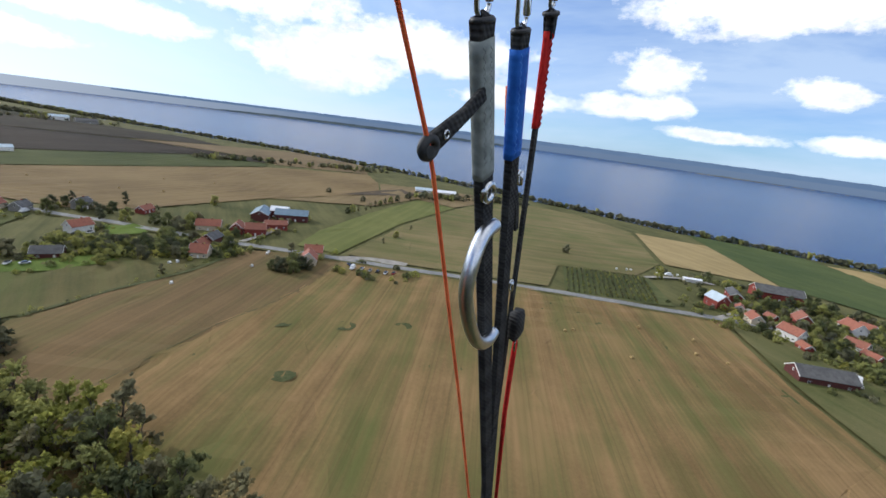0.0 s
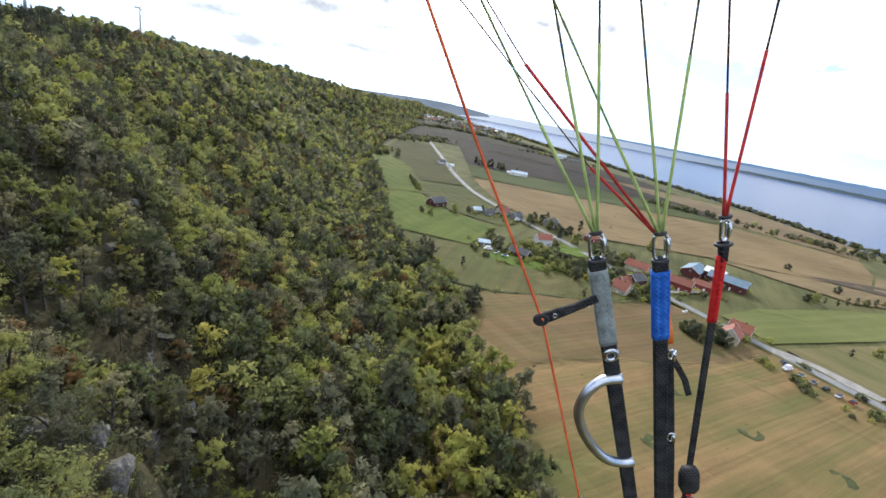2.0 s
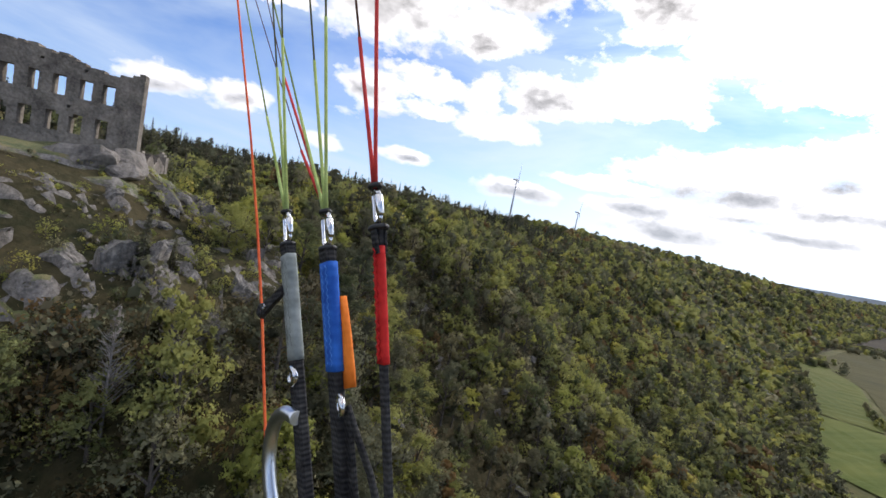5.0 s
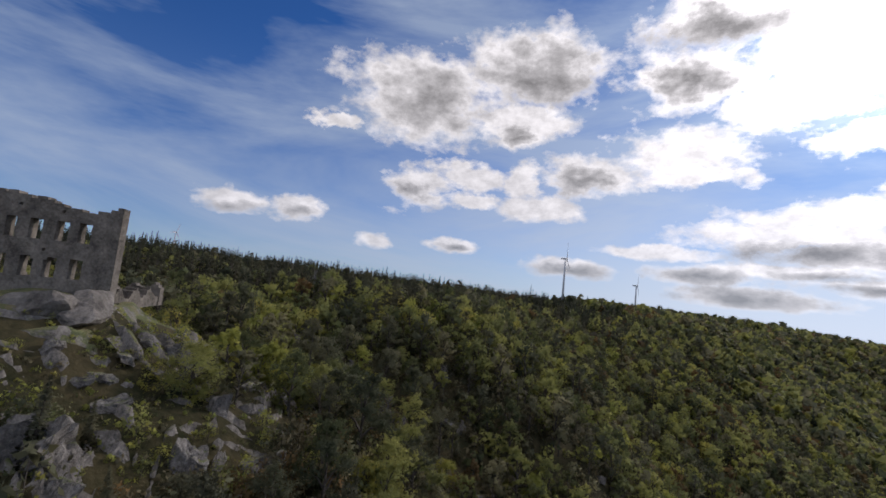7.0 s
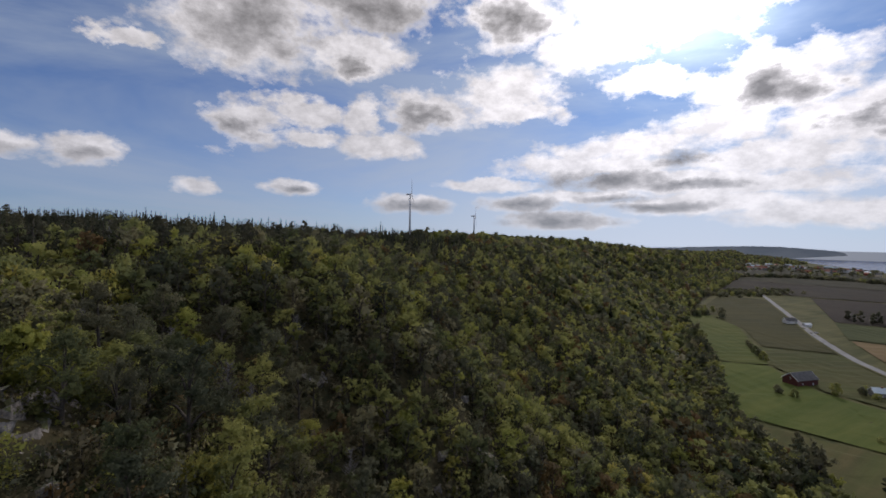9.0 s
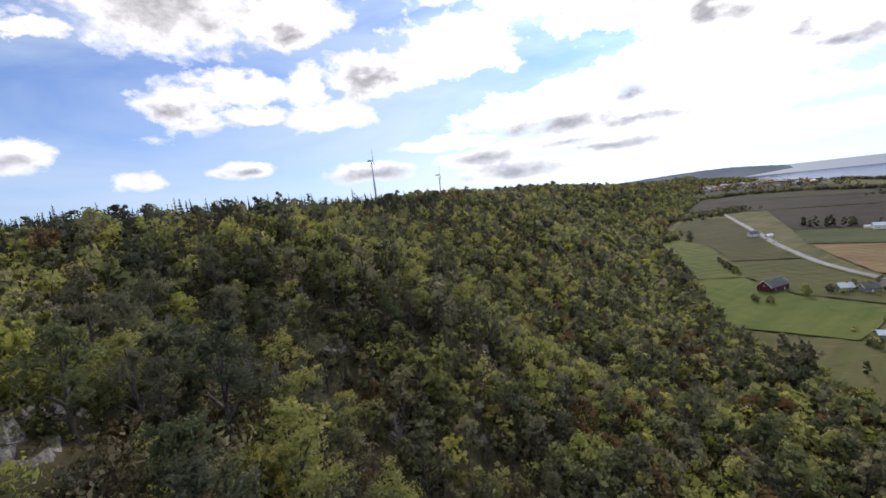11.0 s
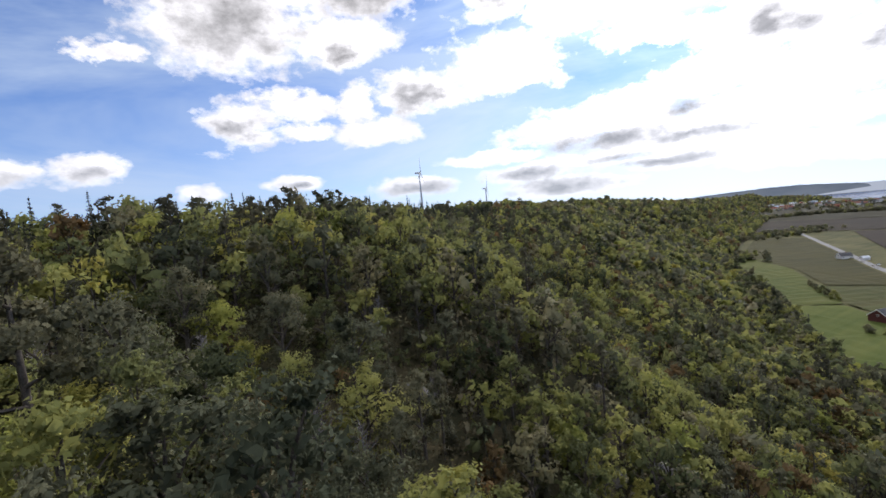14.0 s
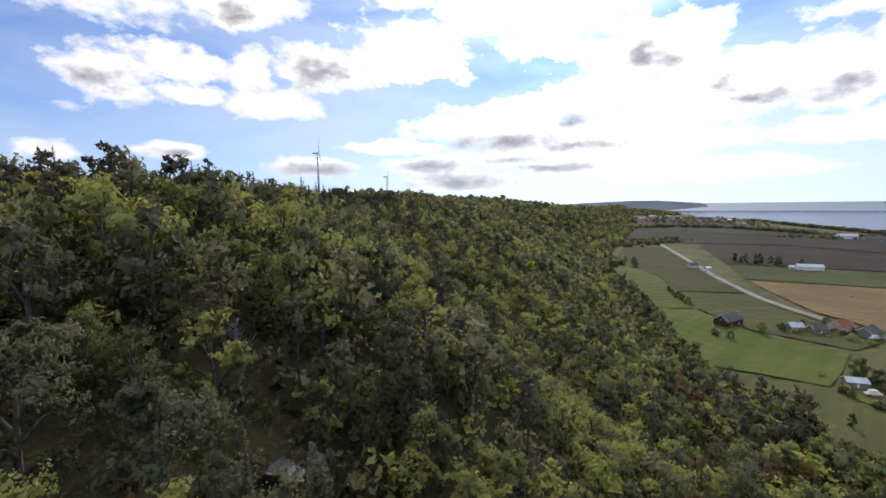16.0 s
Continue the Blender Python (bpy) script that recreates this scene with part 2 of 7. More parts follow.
def field_material(name, low, high, angle, row=0.0, row_depth=0.3, patch=0.012, weeds=0.0):
    """A field: broad patches, drilling rows along one bearing, and fine straw or grass."""
    m, n, out = material(name)
    p = place(n)
    turn = n.add("ShaderNodeVectorRotate", rotation_type="Z_AXIS")
    n.link(p, turn.inputs["Vector"])
    turn.inputs["Angle"].default_value = radians(angle)
    along = n.vmath("MULTIPLY", turn.outputs[0], (1.0, 0.06, 1.0))
    broad = n.noise(p, patch, 4.0, 0.6)
    streak = n.noise(along, 0.16, 4.0, 0.65)
    fine = n.noise(p, 0.9, 3.0, 0.7)
    fac = n.math("ADD", n.math("MULTIPLY", broad, 0.48), n.math("ADD", n.math("MULTIPLY", streak, 0.40), n.math("MULTIPLY", fine, 0.17)))
    colour = n.ramp(fac, [(0.41, low), (0.60, high)])
    if weeds:
        green = n.ramp(n.math("ADD", n.math("MULTIPLY", n.noise(along, 0.07, 4.0, 0.7, 2.0), 0.6), n.math("MULTIPLY", n.noise(p, 0.02, 3.0, 0.6, 5.0), 0.4)), [(0.45, 0.0), (0.62, weeds)])
        colour = n.mix(green, colour, (0.085, 0.105, 0.030))
    if row:
        sx = n.add("ShaderNodeSeparateXYZ")
        n.link(turn.outputs[0], sx.inputs[0])
        worn = n.noise(along, 0.3, 2.0, 0.5, 3.0)
        wave = n.math("SINE", n.math("MULTIPLY", sx.outputs[0], 2 * math.pi / row))
        dark = n.math("MULTIPLY", n.math("MULTIPLY", n.math("MULTIPLY_ADD", wave, 0.5, 0.5), worn), row_depth * 2.0)
        colour = n.mix(dark, colour, tuple(c * 0.45 for c in low))
        # wheel tracks left by the sprayer, in pairs
        lane = n.math("SINE", n.math("MULTIPLY", sx.outputs[0], 2 * math.pi / 18.0))
        pair_ = n.math("ABSOLUTE", n.math("SUBTRACT", n.math("ABSOLUTE", lane), 0.30))
        track = n.ramp(pair_, [(0.03, 1.0), (0.10, 0.0)])
        colour = n.mix(n.math("MULTIPLY", n.math("MULTIPLY", track, worn), 0.38), colour, tuple(c * 0.55 for c in low))
    b = n.add("ShaderNodeBsdfPrincipled")
    n.link(colour, b.inputs["Base Color"])
    b.inputs["Roughness"].default_value = 0.95
    b.inputs["Specular IOR Level"].default_value = 0.1
    bump = n.add("ShaderNodeBump")
    bump.inputs["Strength"].default_value, bump.inputs["Distance"].default_value = 0.5, 0.3
    n.link(n.noise(along, 1.2, 3.0, 0.7), bump.inputs["Height"])
    n.link(bump.outputs[0], b.inputs["Normal"])
    n.link(b.outputs[0], out.inputs[0])
    return m


GREEN = [(0.30, (0.076, 0.091, 0.046)), (0.42, (0.142, 0.159, 0.070)), (0.52, (0.236, 0.251, 0.092)), (0.62, (0.332, 0.337, 0.104)), (0.84, (0.318, 0.305, 0.104))]
DARK = [(0.30, (0.076, 0.087, 0.051)), (0.55, (0.167, 0.165, 0.097)), (0.72, (0.284, 0.257, 0.133))]
YELLOW = [(0.30, (0.217, 0.246, 0.070)), (0.55, (0.355, 0.366, 0.089)), (0.74, (0.460, 0.401, 0.111))]
RUST = [(0.30, (0.106, 0.081, 0.037)), (0.55, (0.165, 0.113, 0.052)), (0.72, (0.230, 0.136, 0.054))]
M_LEAF = leaf_material("leaf_green", GREEN)
M_LEAF_DARK = leaf_material("leaf_dark", DARK, shine=0.3)
M_LEAF_YELLOW = leaf_material("leaf_yellow", YELLOW, shine=0.5)
M_LEAF_RUST = leaf_material("leaf_rust", RUST, shine=0.35)
M_NEEDLE = leaf_material("needle", [(0.3, (0.072, 0.074, 0.048)), (0.7, (0.150, 0.142, 0.080))], shine=0.25)
M_SCRUB = leaf_material("scrub", [(0.30, (0.088, 0.078, 0.048)), (0.55, (0.155, 0.135, 0.078)), (0.74, (0.215, 0.185, 0.105))], shine=0.25)
M_SPRUCE = leaf_material("spruce", [(0.3, (0.034, 0.042, 0.026)), (0.7, (0.078, 0.086, 0.048))], shine=0.2)
M_BARK = surface("bark", (0.05, 0.042, 0.034), (0.14, 0.12, 0.10), 2.0, 0.95, bump=0.6)
M_GREYBARK = surface("grey_bark", (0.12, 0.11, 0.10), (0.30, 0.28, 0.26), 2.0, 0.95, bump=0.5)
M_ROCK = surface("rock", (0.085, 0.076, 0.066), (0.290, 0.262, 0.230), 0.35, 0.9, bump=1.0, bump_scale=1.6, fine=7.0)
M_GROUND = field_material("ground", (0.058, 0.063, 0.022), (0.122, 0.114, 0.046), 20, patch=0.02)
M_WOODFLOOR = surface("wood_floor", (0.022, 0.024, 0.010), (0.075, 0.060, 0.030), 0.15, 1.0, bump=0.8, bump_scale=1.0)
M_ROAD = surface("road_asphalt", (0.14, 0.14, 0.14), (0.24, 0.235, 0.225), 0.05, 0.85, bump=0.1)
M_GRAVEL = surface("gravel", (0.20, 0.185, 0.165), (0.34, 0.32, 0.28), 0.2, 0.95, bump=0.3)


def outcrop_material(name, turf):
    """Bare fractured rock with grass and heather wherever it lies flat enough."""
    m, n, out = material(name)
    p = place(n)
    geo = n.add("ShaderNodeNewGeometry")
    sp = n.add("ShaderNodeSeparateXYZ")
    n.link(geo.outputs["True Normal"], sp.inputs[0])
    stained = n.noise(n.vmath("MULTIPLY", p, (1.0, 1.0, 0.25)), 0.9, 5.0, 0.65)
    rock = n.ramp(n.math("ADD", n.math("MULTIPLY", stained, 0.6), n.math("MULTIPLY", n.noise(p, 4.0, 4.0, 0.6), 0.4)), [(0.36, (0.052, 0.046, 0.040)), (0.5, (0.160, 0.145, 0.127)), (0.64, (0.300, 0.272, 0.240))])
    grass = n.ramp(n.noise(p, 0.6, 6.0, 0.75), [(0.35, (0.062, 0.076, 0.028)), (0.50, (0.120, 0.128, 0.046)), (0.66, (0.190, 0.150, 0.072))])
    flat_ = n.ramp(n.math("ADD", sp.outputs[2], n.math("MULTIPLY", n.math("SUBTRACT", n.noise(p, 0.8, 4.0, 0.6), 0.5), 0.5)), [(turf, 0.0), (turf + 0.12, 1.0)])
    b = n.add("ShaderNodeBsdfPrincipled")
    n.link(n.mix(flat_, rock, grass), b.inputs["Base Color"])
    b.inputs["Roughness"].default_value = 0.92
    bump = n.add("ShaderNodeBump")
    bump.inputs["Strength"].default_value, bump.inputs["Distance"].default_value = 0.8, 0.25
    n.link(n.noise(p, 2.2, 6.0, 0.65), bump.inputs["Height"])
    n.link(bump.outputs[0], b.inputs["Normal"])
    n.link(b.outputs[0], out.inputs[0])
    return m


M_OUTCROP = outcrop_material("outcrop", 0.66)
M_BLOCK = outcrop_material("broken_rock", 0.86)

# ---- mesh helpers ----
def part(name, bm, mat, parent=None, label=""):
    """Links a bmesh as one mesh object, under a thing or a part when one is given."""
    me = bpy.data.meshes.new(name)
    bm.to_mesh(me)
    bm.free()
    if mat:
        me.materials.append(mat)
    ob = new(name, me)
    if parent:
        ob.parent = parent
    if label:
        tagged(ob, label)
    return ob


def share(ob, name, parent, m):
    """The same mesh once more, as an object of its own."""
    o = new(name, ob.data)
    o.parent = parent
    o.matrix_basis = m
    return o


def smooth(ob):
    ob.data.polygons.foreach_set("use_smooth", [True] * len(ob.data.polygons))
    return ob


def quads(name, verts, faces, mats, index=None, smoothed=False):
    """A mesh from numpy arrays of vertices and four-cornered faces."""
    me = bpy.data.meshes.new(name)
    nf = len(faces)
    me.vertices.add(len(verts))
    me.vertices.foreach_set("co", np.ascontiguousarray(verts, dtype=np.float32).ravel())
    me.loops.add(nf * 4)
    me.loops.foreach_set("vertex_index", np.ascontiguousarray(faces, dtype=np.int32).ravel())
    me.polygons.add(nf)
    me.polygons.foreach_set("loop_start", np.arange(nf, dtype=np.int32) * 4)
    me.polygons.foreach_set("loop_total", np.full(nf, 4, dtype=np.int32))
    for m in mats:
        me.materials.append(m)
    if index is not None:
        me.polygons.foreach_set("material_index", np.ascontiguousarray(index, dtype=np.int32))
    me.update(calc_edges=True)
    if smoothed:
        me.polygons.foreach_set("use_smooth", np.ones(nf, dtype=bool))
    return new(name, me)


def box(bm, x0, y0, z0, x1, y1, z1):
    v = [bm.verts.new(c) for c in ((x0, y0, z0), (x1, y0, z0), (x1, y1, z0), (x0, y1, z0), (x0, y0, z1), (x1, y0, z1), (x1, y1, z1), (x0, y1, z1))]
    for f in ((3, 2, 1, 0), (4, 5, 6, 7), (0, 1, 5, 4), (1, 2, 6, 5), (2, 3, 7, 6), (3, 0, 4, 7)):
        bm.faces.new([v[i] for i in f])
    return v


def tube(bm, points, radii, sides=8, cap=True):
    """A round bar swept along points, with a radius at each."""
    pts = [Vector(p) for p in points]
    if isinstance(radii, (int, float)):
        radii = [radii] * len(pts)
    rings = []
    side = None
    for i, p in enumerate(pts):
        d = (pts[min(i + 1, len(pts) - 1)] - pts[max(i - 1, 0)]).normalized()
        if side is None:
            side = d.orthogonal().normalized()
        side = (side - d * side.dot(d)).normalized()
        up = d.cross(side)
        rings.append([bm.verts.new(p + radii[i] * (math.cos(a) * side + math.sin(a) * up)) for a in [2 * math.pi * k / sides for k in range(sides)]])
    for a, b in zip(rings, rings[1:]):
        for k in range(sides):
            f = bm.faces.new((a[k], a[(k + 1) % sides], b[(k + 1) % sides], b[k]))
            f.smooth = True
    if cap:
        bm.faces.new(rings[0][::-1])
        bm.faces.new(rings[-1])
    return rings


# ---- the lie of the land ----
FOOT_Y = [-900, -300, -200, -100, 0, 50, 100, 165, 200, 225, 265, 360, 600, 930, 1500, 3000, 5000]
FOOT_X = [290, 186, 164, 142, 110, 88, 65, 48, 30, 3, -18, -46, -142, -182, -250, -520, -860]
SHORE_Y = [-2500, -600, -174, 116, 393, 636, 924, 1274, 1812, 2500, 3500, 5000]
SHORE_X = [1300, 880, 790, 715, 692, 650, 580, 440, 240, 20, -330, -800]
RISE_U = [-4000, -70, -25, 0, 25, 70, 95, 120, 150, 190, 250, 900, 4000]
RISE_Z = [50, 50, 52.5, 56, 64, 88, 107, 128, 142, 150, 153, 178, 190]
LAKE_Z = 38.0
RUIN = (-8.0, -40.0)


def wobble(x, y, size, seed):
    return (np.sin(x / size + seed) * np.cos(y / size * 1.13 + seed * 1.7) + 0.5 * np.sin(x / size * 2.3 - y / size * 1.9 + seed * 3.1)) / 1.5


def land(x, y):
    """Height of the bare ground."""
    x, y = np.asarray(x, dtype=float), np.asarray(y, dtype=float)
    u = np.interp(y, FOOT_Y, FOOT_X) - x
    gentle = np.clip((y - 50) / 70, 0, 1) * 0.2 * (u > 0)
    z = np.interp(u * (1 - gentle), RISE_U, RISE_Z)
    z = z + np.interp(y, [-60, -10, 20, 60, 160, 420, 780, 900, 1310, 1700, 3000], [0, -3, -1, -0.5, -0.5, -2, -7, -9, -14, -18, -18]) * np.clip((u - 115) / 85, 0, 1)
    slope = np.clip((u - 5) / 60, 0, 1)
    z = z - np.clip((y - 900) * 0.036, 0, 75) * np.clip((u - 100) / 150, 0, 1)
    z = z + slope * (3.0 * wobble(x, y, 23, 1.0) + 1.4 * wobble(x, y, 8, 4.0))
    r = np.hypot((x - RUIN[0]), (y - RUIN[1]))
    r = r * (1 + 0.07 * wobble(x, y, 9, 2.0))
    knoll = np.interp(r, [0, 9, 11, 16, 18.5, 25, 28, 33, 41, 54, 70], [151.1, 150.7, 148.9, 147.1, 144.7, 142.5, 139.5, 136.5, 127, 108, 60])
    z = np.where(knoll > z, knoll + 0.5 * wobble(x, y, 3, 5.0), z)
    shore = np.interp(y, SHORE_Y, SHORE_X)
    z = z - np.interp(x - shore, [-260, -20, 0, 40], [0.0, 6.0, 8.0, 22.0])
    return z


def inland(x, y):
    return np.interp(y, FOOT_Y, FOOT_X) - x


def spaced(parts):
    out = [parts[0][0]]
    for a, b, step in parts:
        out += list(np.linspace(a, b, max(2, int((b - a) / step) + 1))[1:])
    return np.array(out)


def build_ground():
    xs = spaced([(-4900, -900, 120), (-900, -200, 14), (-200, 200, 3.0), (200, 260, 6), (260, 900, 14), (900, 1500, 60)])
    ys = spaced([(-2400, -300, 80), (-300, -90, 8), (-90, 290, 3.0), (290, 1100, 14), (1100, 4900, 90)])
    gx, gy = np.meshgrid(xs, ys)
    v = np.stack([gx, gy, land(gx, gy)], -1).reshape(-1, 3)
    i = np.arange(len(ys) * len(xs)).reshape(len(ys), len(xs))
    f = np.stack([i[:-1, :-1], i[:-1, 1:], i[1:, 1:], i[1:, :-1]], -1).reshape(-1, 4)
    c = v[f].mean(1)
    dry = c[:, 0] - np.interp(c[:, 1], SHORE_Y, SHORE_X) < 70
    f, c = f[dry], c[dry]
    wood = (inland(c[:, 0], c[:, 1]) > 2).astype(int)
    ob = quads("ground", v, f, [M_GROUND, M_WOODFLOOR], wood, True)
    return tagged(ob, "meadow plain under a wooded ridge", "ground", kind="structure")


build_ground()


# ---- fields, each a sheet laid on the plain ----
def sheet(name, outline, mat, lift, label, step=9.0):
    bm = bmesh.new()
    bm.faces.new([bm.verts.new((x, y, 0)) for x, y in outline])
    bmesh.ops.triangulate(bm, faces=bm.faces[:])
    xs, ys = [p[0] for p in outline], [p[1] for p in outline]
    for axis, lo, hi in ((0, min(xs), max(xs)), (1, min(ys), max(ys))):
        k = lo + step
        while k < hi:
            co, no = ((k, 0, 0), (1, 0, 0)) if axis == 0 else ((0, k, 0), (0, 1, 0))
            bmesh.ops.bisect_plane(bm, geom=bm.verts[:] + bm.edges[:] + bm.faces[:], plane_co=co, plane_no=no)
            k += step
    for v in bm.verts:
        v.co.z = float(land(v.co.x, v.co.y)) + lift
    bmesh.ops.recalc_face_normals(bm, faces=bm.faces[:])
    if sum(f.normal.z for f in bm.faces) < 0:
        bmesh.ops.reverse_faces(bm, faces=bm.faces[:])
    return tagged(part(name, bm, mat), label, "field", kind="structure")


FIELDS = [
    ("stubble_field", [(30, 104), (118, 146), (165, 163), (214, 194), (247, 150), (303, 78), (338, 22), (352, 0), (291, -38), (257, -67), (190, -120), (110, -100), (80, -10), (60, 45), (40, 90)],
     field_material("stubble", (0.142, 0.095, 0.040), (0.246, 0.158, 0.072), 54, 2.4, 0.11, patch=0.02, weeds=0.8), "golden stubble field with mown rows"),
    ("brown_field", [(64, 189), (96, 202), (132, 213), (172, 236), (191, 222), (214, 191), (165, 160), (118, 143), (30, 101), (20, 160), (24, 180)],
     field_material("brown_stubble", (0.113, 0.078, 0.037), (0.176, 0.117, 0.056), 54, 3.4, 0.12, weeds=0.5), "brownish grass field beside the hedge"),
    ("meadow", [(-24, 226), (10, 190), (40, 190), (64, 192), (132, 216), (170, 239), (150, 262), (98, 248), (60, 262), (-40, 258)],
     field_material("meadow", (0.062, 0.064, 0.022), (0.117, 0.100, 0.041), 10, weeds=0.6), "dry meadow below the wooded slope"),
    ("green_field", [(-44, 268), (44, 266), (52, 290), (62, 330), (14, 352), (-20, 400), (-76, 372)],
     field_material("green_crop", (0.062, 0.088, 0.015), (0.108, 0.124, 0.028), 15, weeds=0.3), "bright green field below the wood"),
    ("green_field", [(-80, 374), (-20, 404), (-40, 470), (-70, 560), (-110, 640), (-184, 585)],
     field_material("green_crop_far", (0.058, 0.080, 0.015), (0.104, 0.112, 0.028), 40, weeds=0.3), "green strip of field along the wood"),
    ("pasture", [(16, 356), (66, 338), (84, 366), (48, 426), (18, 490), (-38, 470), (-18, 404)],
     field_material("pasture", (0.049, 0.056, 0.017), (0.083, 0.080, 0.029), 40, weeds=0.5), "olive pasture inside the bend of the road"),
    ("pasture", [(-36, 476), (16, 494), (-36, 680), (-100, 900), (-170, 905), (-140, 660), (-68, 565)],
     field_material("pasture_far", (0.040, 0.041, 0.013), (0.069, 0.064, 0.022), 40), "yellowish pasture beside the road"),
    ("green_field", [(220, 206), (321, 257), (446, 298), (434, 348), (326, 305), (240, 262), (205, 234)],
     field_material("mown_grass", (0.105, 0.118, 0.034), (0.160, 0.160, 0.054), 60, 9.0, 0.12, weeds=0.4), "mown green field by the big barn"),
    ("fallow_field", [(224, 202), (250, 164), (305, 92), (358, 113), (396, 66), (455, 66), (597, 140), (640, 230), (600, 330), (446, 294), (321, 252)],
     field_material("fallow", (0.125, 0.110, 0.046), (0.205, 0.160, 0.076), -40, 12.0, 0.10, weeds=0.85), "wide fallow field with cut rows"),
    ("orchard_plot", [(358, 109), (400, 58), (352, 26), (306, 80)],
     field_material("orchard_grass", (0.060, 0.072, 0.026), (0.110, 0.115, 0.045), -40), "plot of planted rows beside the road"),
    ("gold_field", [(602, 136), (637, 64), (499, -18), (461, 63)],
     field_material("gold", (0.230, 0.170, 0.075), (0.330, 0.250, 0.120), 30), "pale golden stubble field"),
    ("green_field", [(640, 66), (700, 100), (742, 0), (690, -60), (510, -156), (470, -120), (492, -66), (502, -18)],
     field_material("green_far", (0.050, 0.072, 0.024), (0.085, 0.105, 0.036), 30, 14.0, 0.1), "dark green field towards the lake"),
    ("gold_field", [(728, -84), (708, -44), (588, -116), (618, -146)],
     field_material("gold_far", (0.24, 0.175, 0.075), (0.33, 0.24, 0.11), 30), "golden strip of field by the shore"),
    ("stubble_field", [(40, 500), (60, 436), (104, 378), (142, 364), (196, 376), (259, 386), (405, 388), (470, 470), (520, 560), (363, 600), (20, 574)],
     field_material("stubble_far", (0.140, 0.098, 0.047), (0.208, 0.149, 0.072), 75, 10.0, 0.1), "tan stubble field beyond the village"),
    ("green_field", [(18, 580), (363, 606), (385, 640), (300, 720), (0, 700)],
     field_material("green_band", (0.041, 0.053, 0.017), (0.071, 0.079, 0.027), 75), "dark green band of field"),
    # dark soil, with the cloud shadow over this field put into its tones
    ("ploughed_field", [(0, 706), (300, 726), (385, 646), (400, 700), (262, 915), (110, 1020), (-50, 1000)],
     field_material("plough", (0.024, 0.020, 0.015), (0.046, 0.036, 0.026), 75, 8.0, 0.2), "ploughed field, darkened as under cloud shadow"),
    ("tan_field", [(270, 915), (560, 880), (610, 680), (525, 566), (392, 632), (408, 704)],
     field_material("tan", (0.128, 0.093, 0.049), (0.187, 0.136, 0.072), 60, 12.0, 0.1), "tan field running to the shore trees"),
    ("paddock", [(294, -40), (352, -4), (366, -70), (352, -110), (300, -120), (230, -92)],
     field_material("paddock", (0.075, 0.085, 0.028), (0.135, 0.120, 0.052), 30), "grazed paddock behind the barns"),
    ("tan_field", [(372, -98), (470, -120), (500, -160), (380, -260), (300, -160)],
     field_material("paddock_tan", (0.19, 0.135, 0.075), (0.26, 0.19, 0.11), 30), "bare sandy field beside the farm"),
    ("fallow_field", [(470, 466), (560, 400), (604, 336), (448, 300), (436, 352), (350, 330), (262, 384), (406, 386)],
     field_material("fallow_tan", (0.150, 0.110, 0.055), (0.210, 0.155, 0.078), 60, 12.0, 0.1), "light brown field behind the big barn"),
]
FIELDS += [
    ("lawn", [(50, 252), (74, 240), (106, 244), (98, 258), (72, 262)], field_material("lawn", (0.060, 0.096, 0.016), (0.100, 0.140, 0.027), 0), "short green lawn by the meadow sheds"),
    ("lawn", [(110, 298), (124, 292), (140, 300), (130, 318), (114, 322)], field_material("garden_lawn", (0.064, 0.104, 0.016), (0.104, 0.144, 0.027), 0), "green lawn beside the white house"),
    # next two fields: soil and grass tones lowered to stand for cloud shadow
    ("ploughed_field", [(-300, 1060), (-70, 1015), (100, 1035), (258, 930), (420, 900), (400, 1060), (290, 1200), (120, 1290), (-340, 1380)], field_material("far_plough", (0.024, 0.021, 0.015), (0.046, 0.038, 0.025), 75, 14.0, 0.1), "ploughed field towards the town, darkened as under cloud shadow"),
    ("fallow_field", [(-440, 1900), (-345, 1385), (120, 1305), (290, 1230), (230, 1500), (40, 1900), (-100, 2500), (-560, 2500)], field_material("far_fallow", (0.025, 0.027, 0.014), (0.050, 0.046, 0.025), 60), "olive fields before the town, dulled as under cloud shadow"),
    ("ploughed_field", [(345, 395), (480, 420), (520, 380), (440, 372)], field_material("dark_plough", (0.060, 0.046, 0.034), (0.100, 0.078, 0.052), 60, 6.0, 0.2), "dark strip of ploughed soil"),
]
for k, (name, outline, mat, label) in enumerate(FIELDS):
    sheet(name, outline, mat, 0.55 + 0.02 * k, label, 9.0 if min(p[0] for p in outline) < 200 else 25.0)


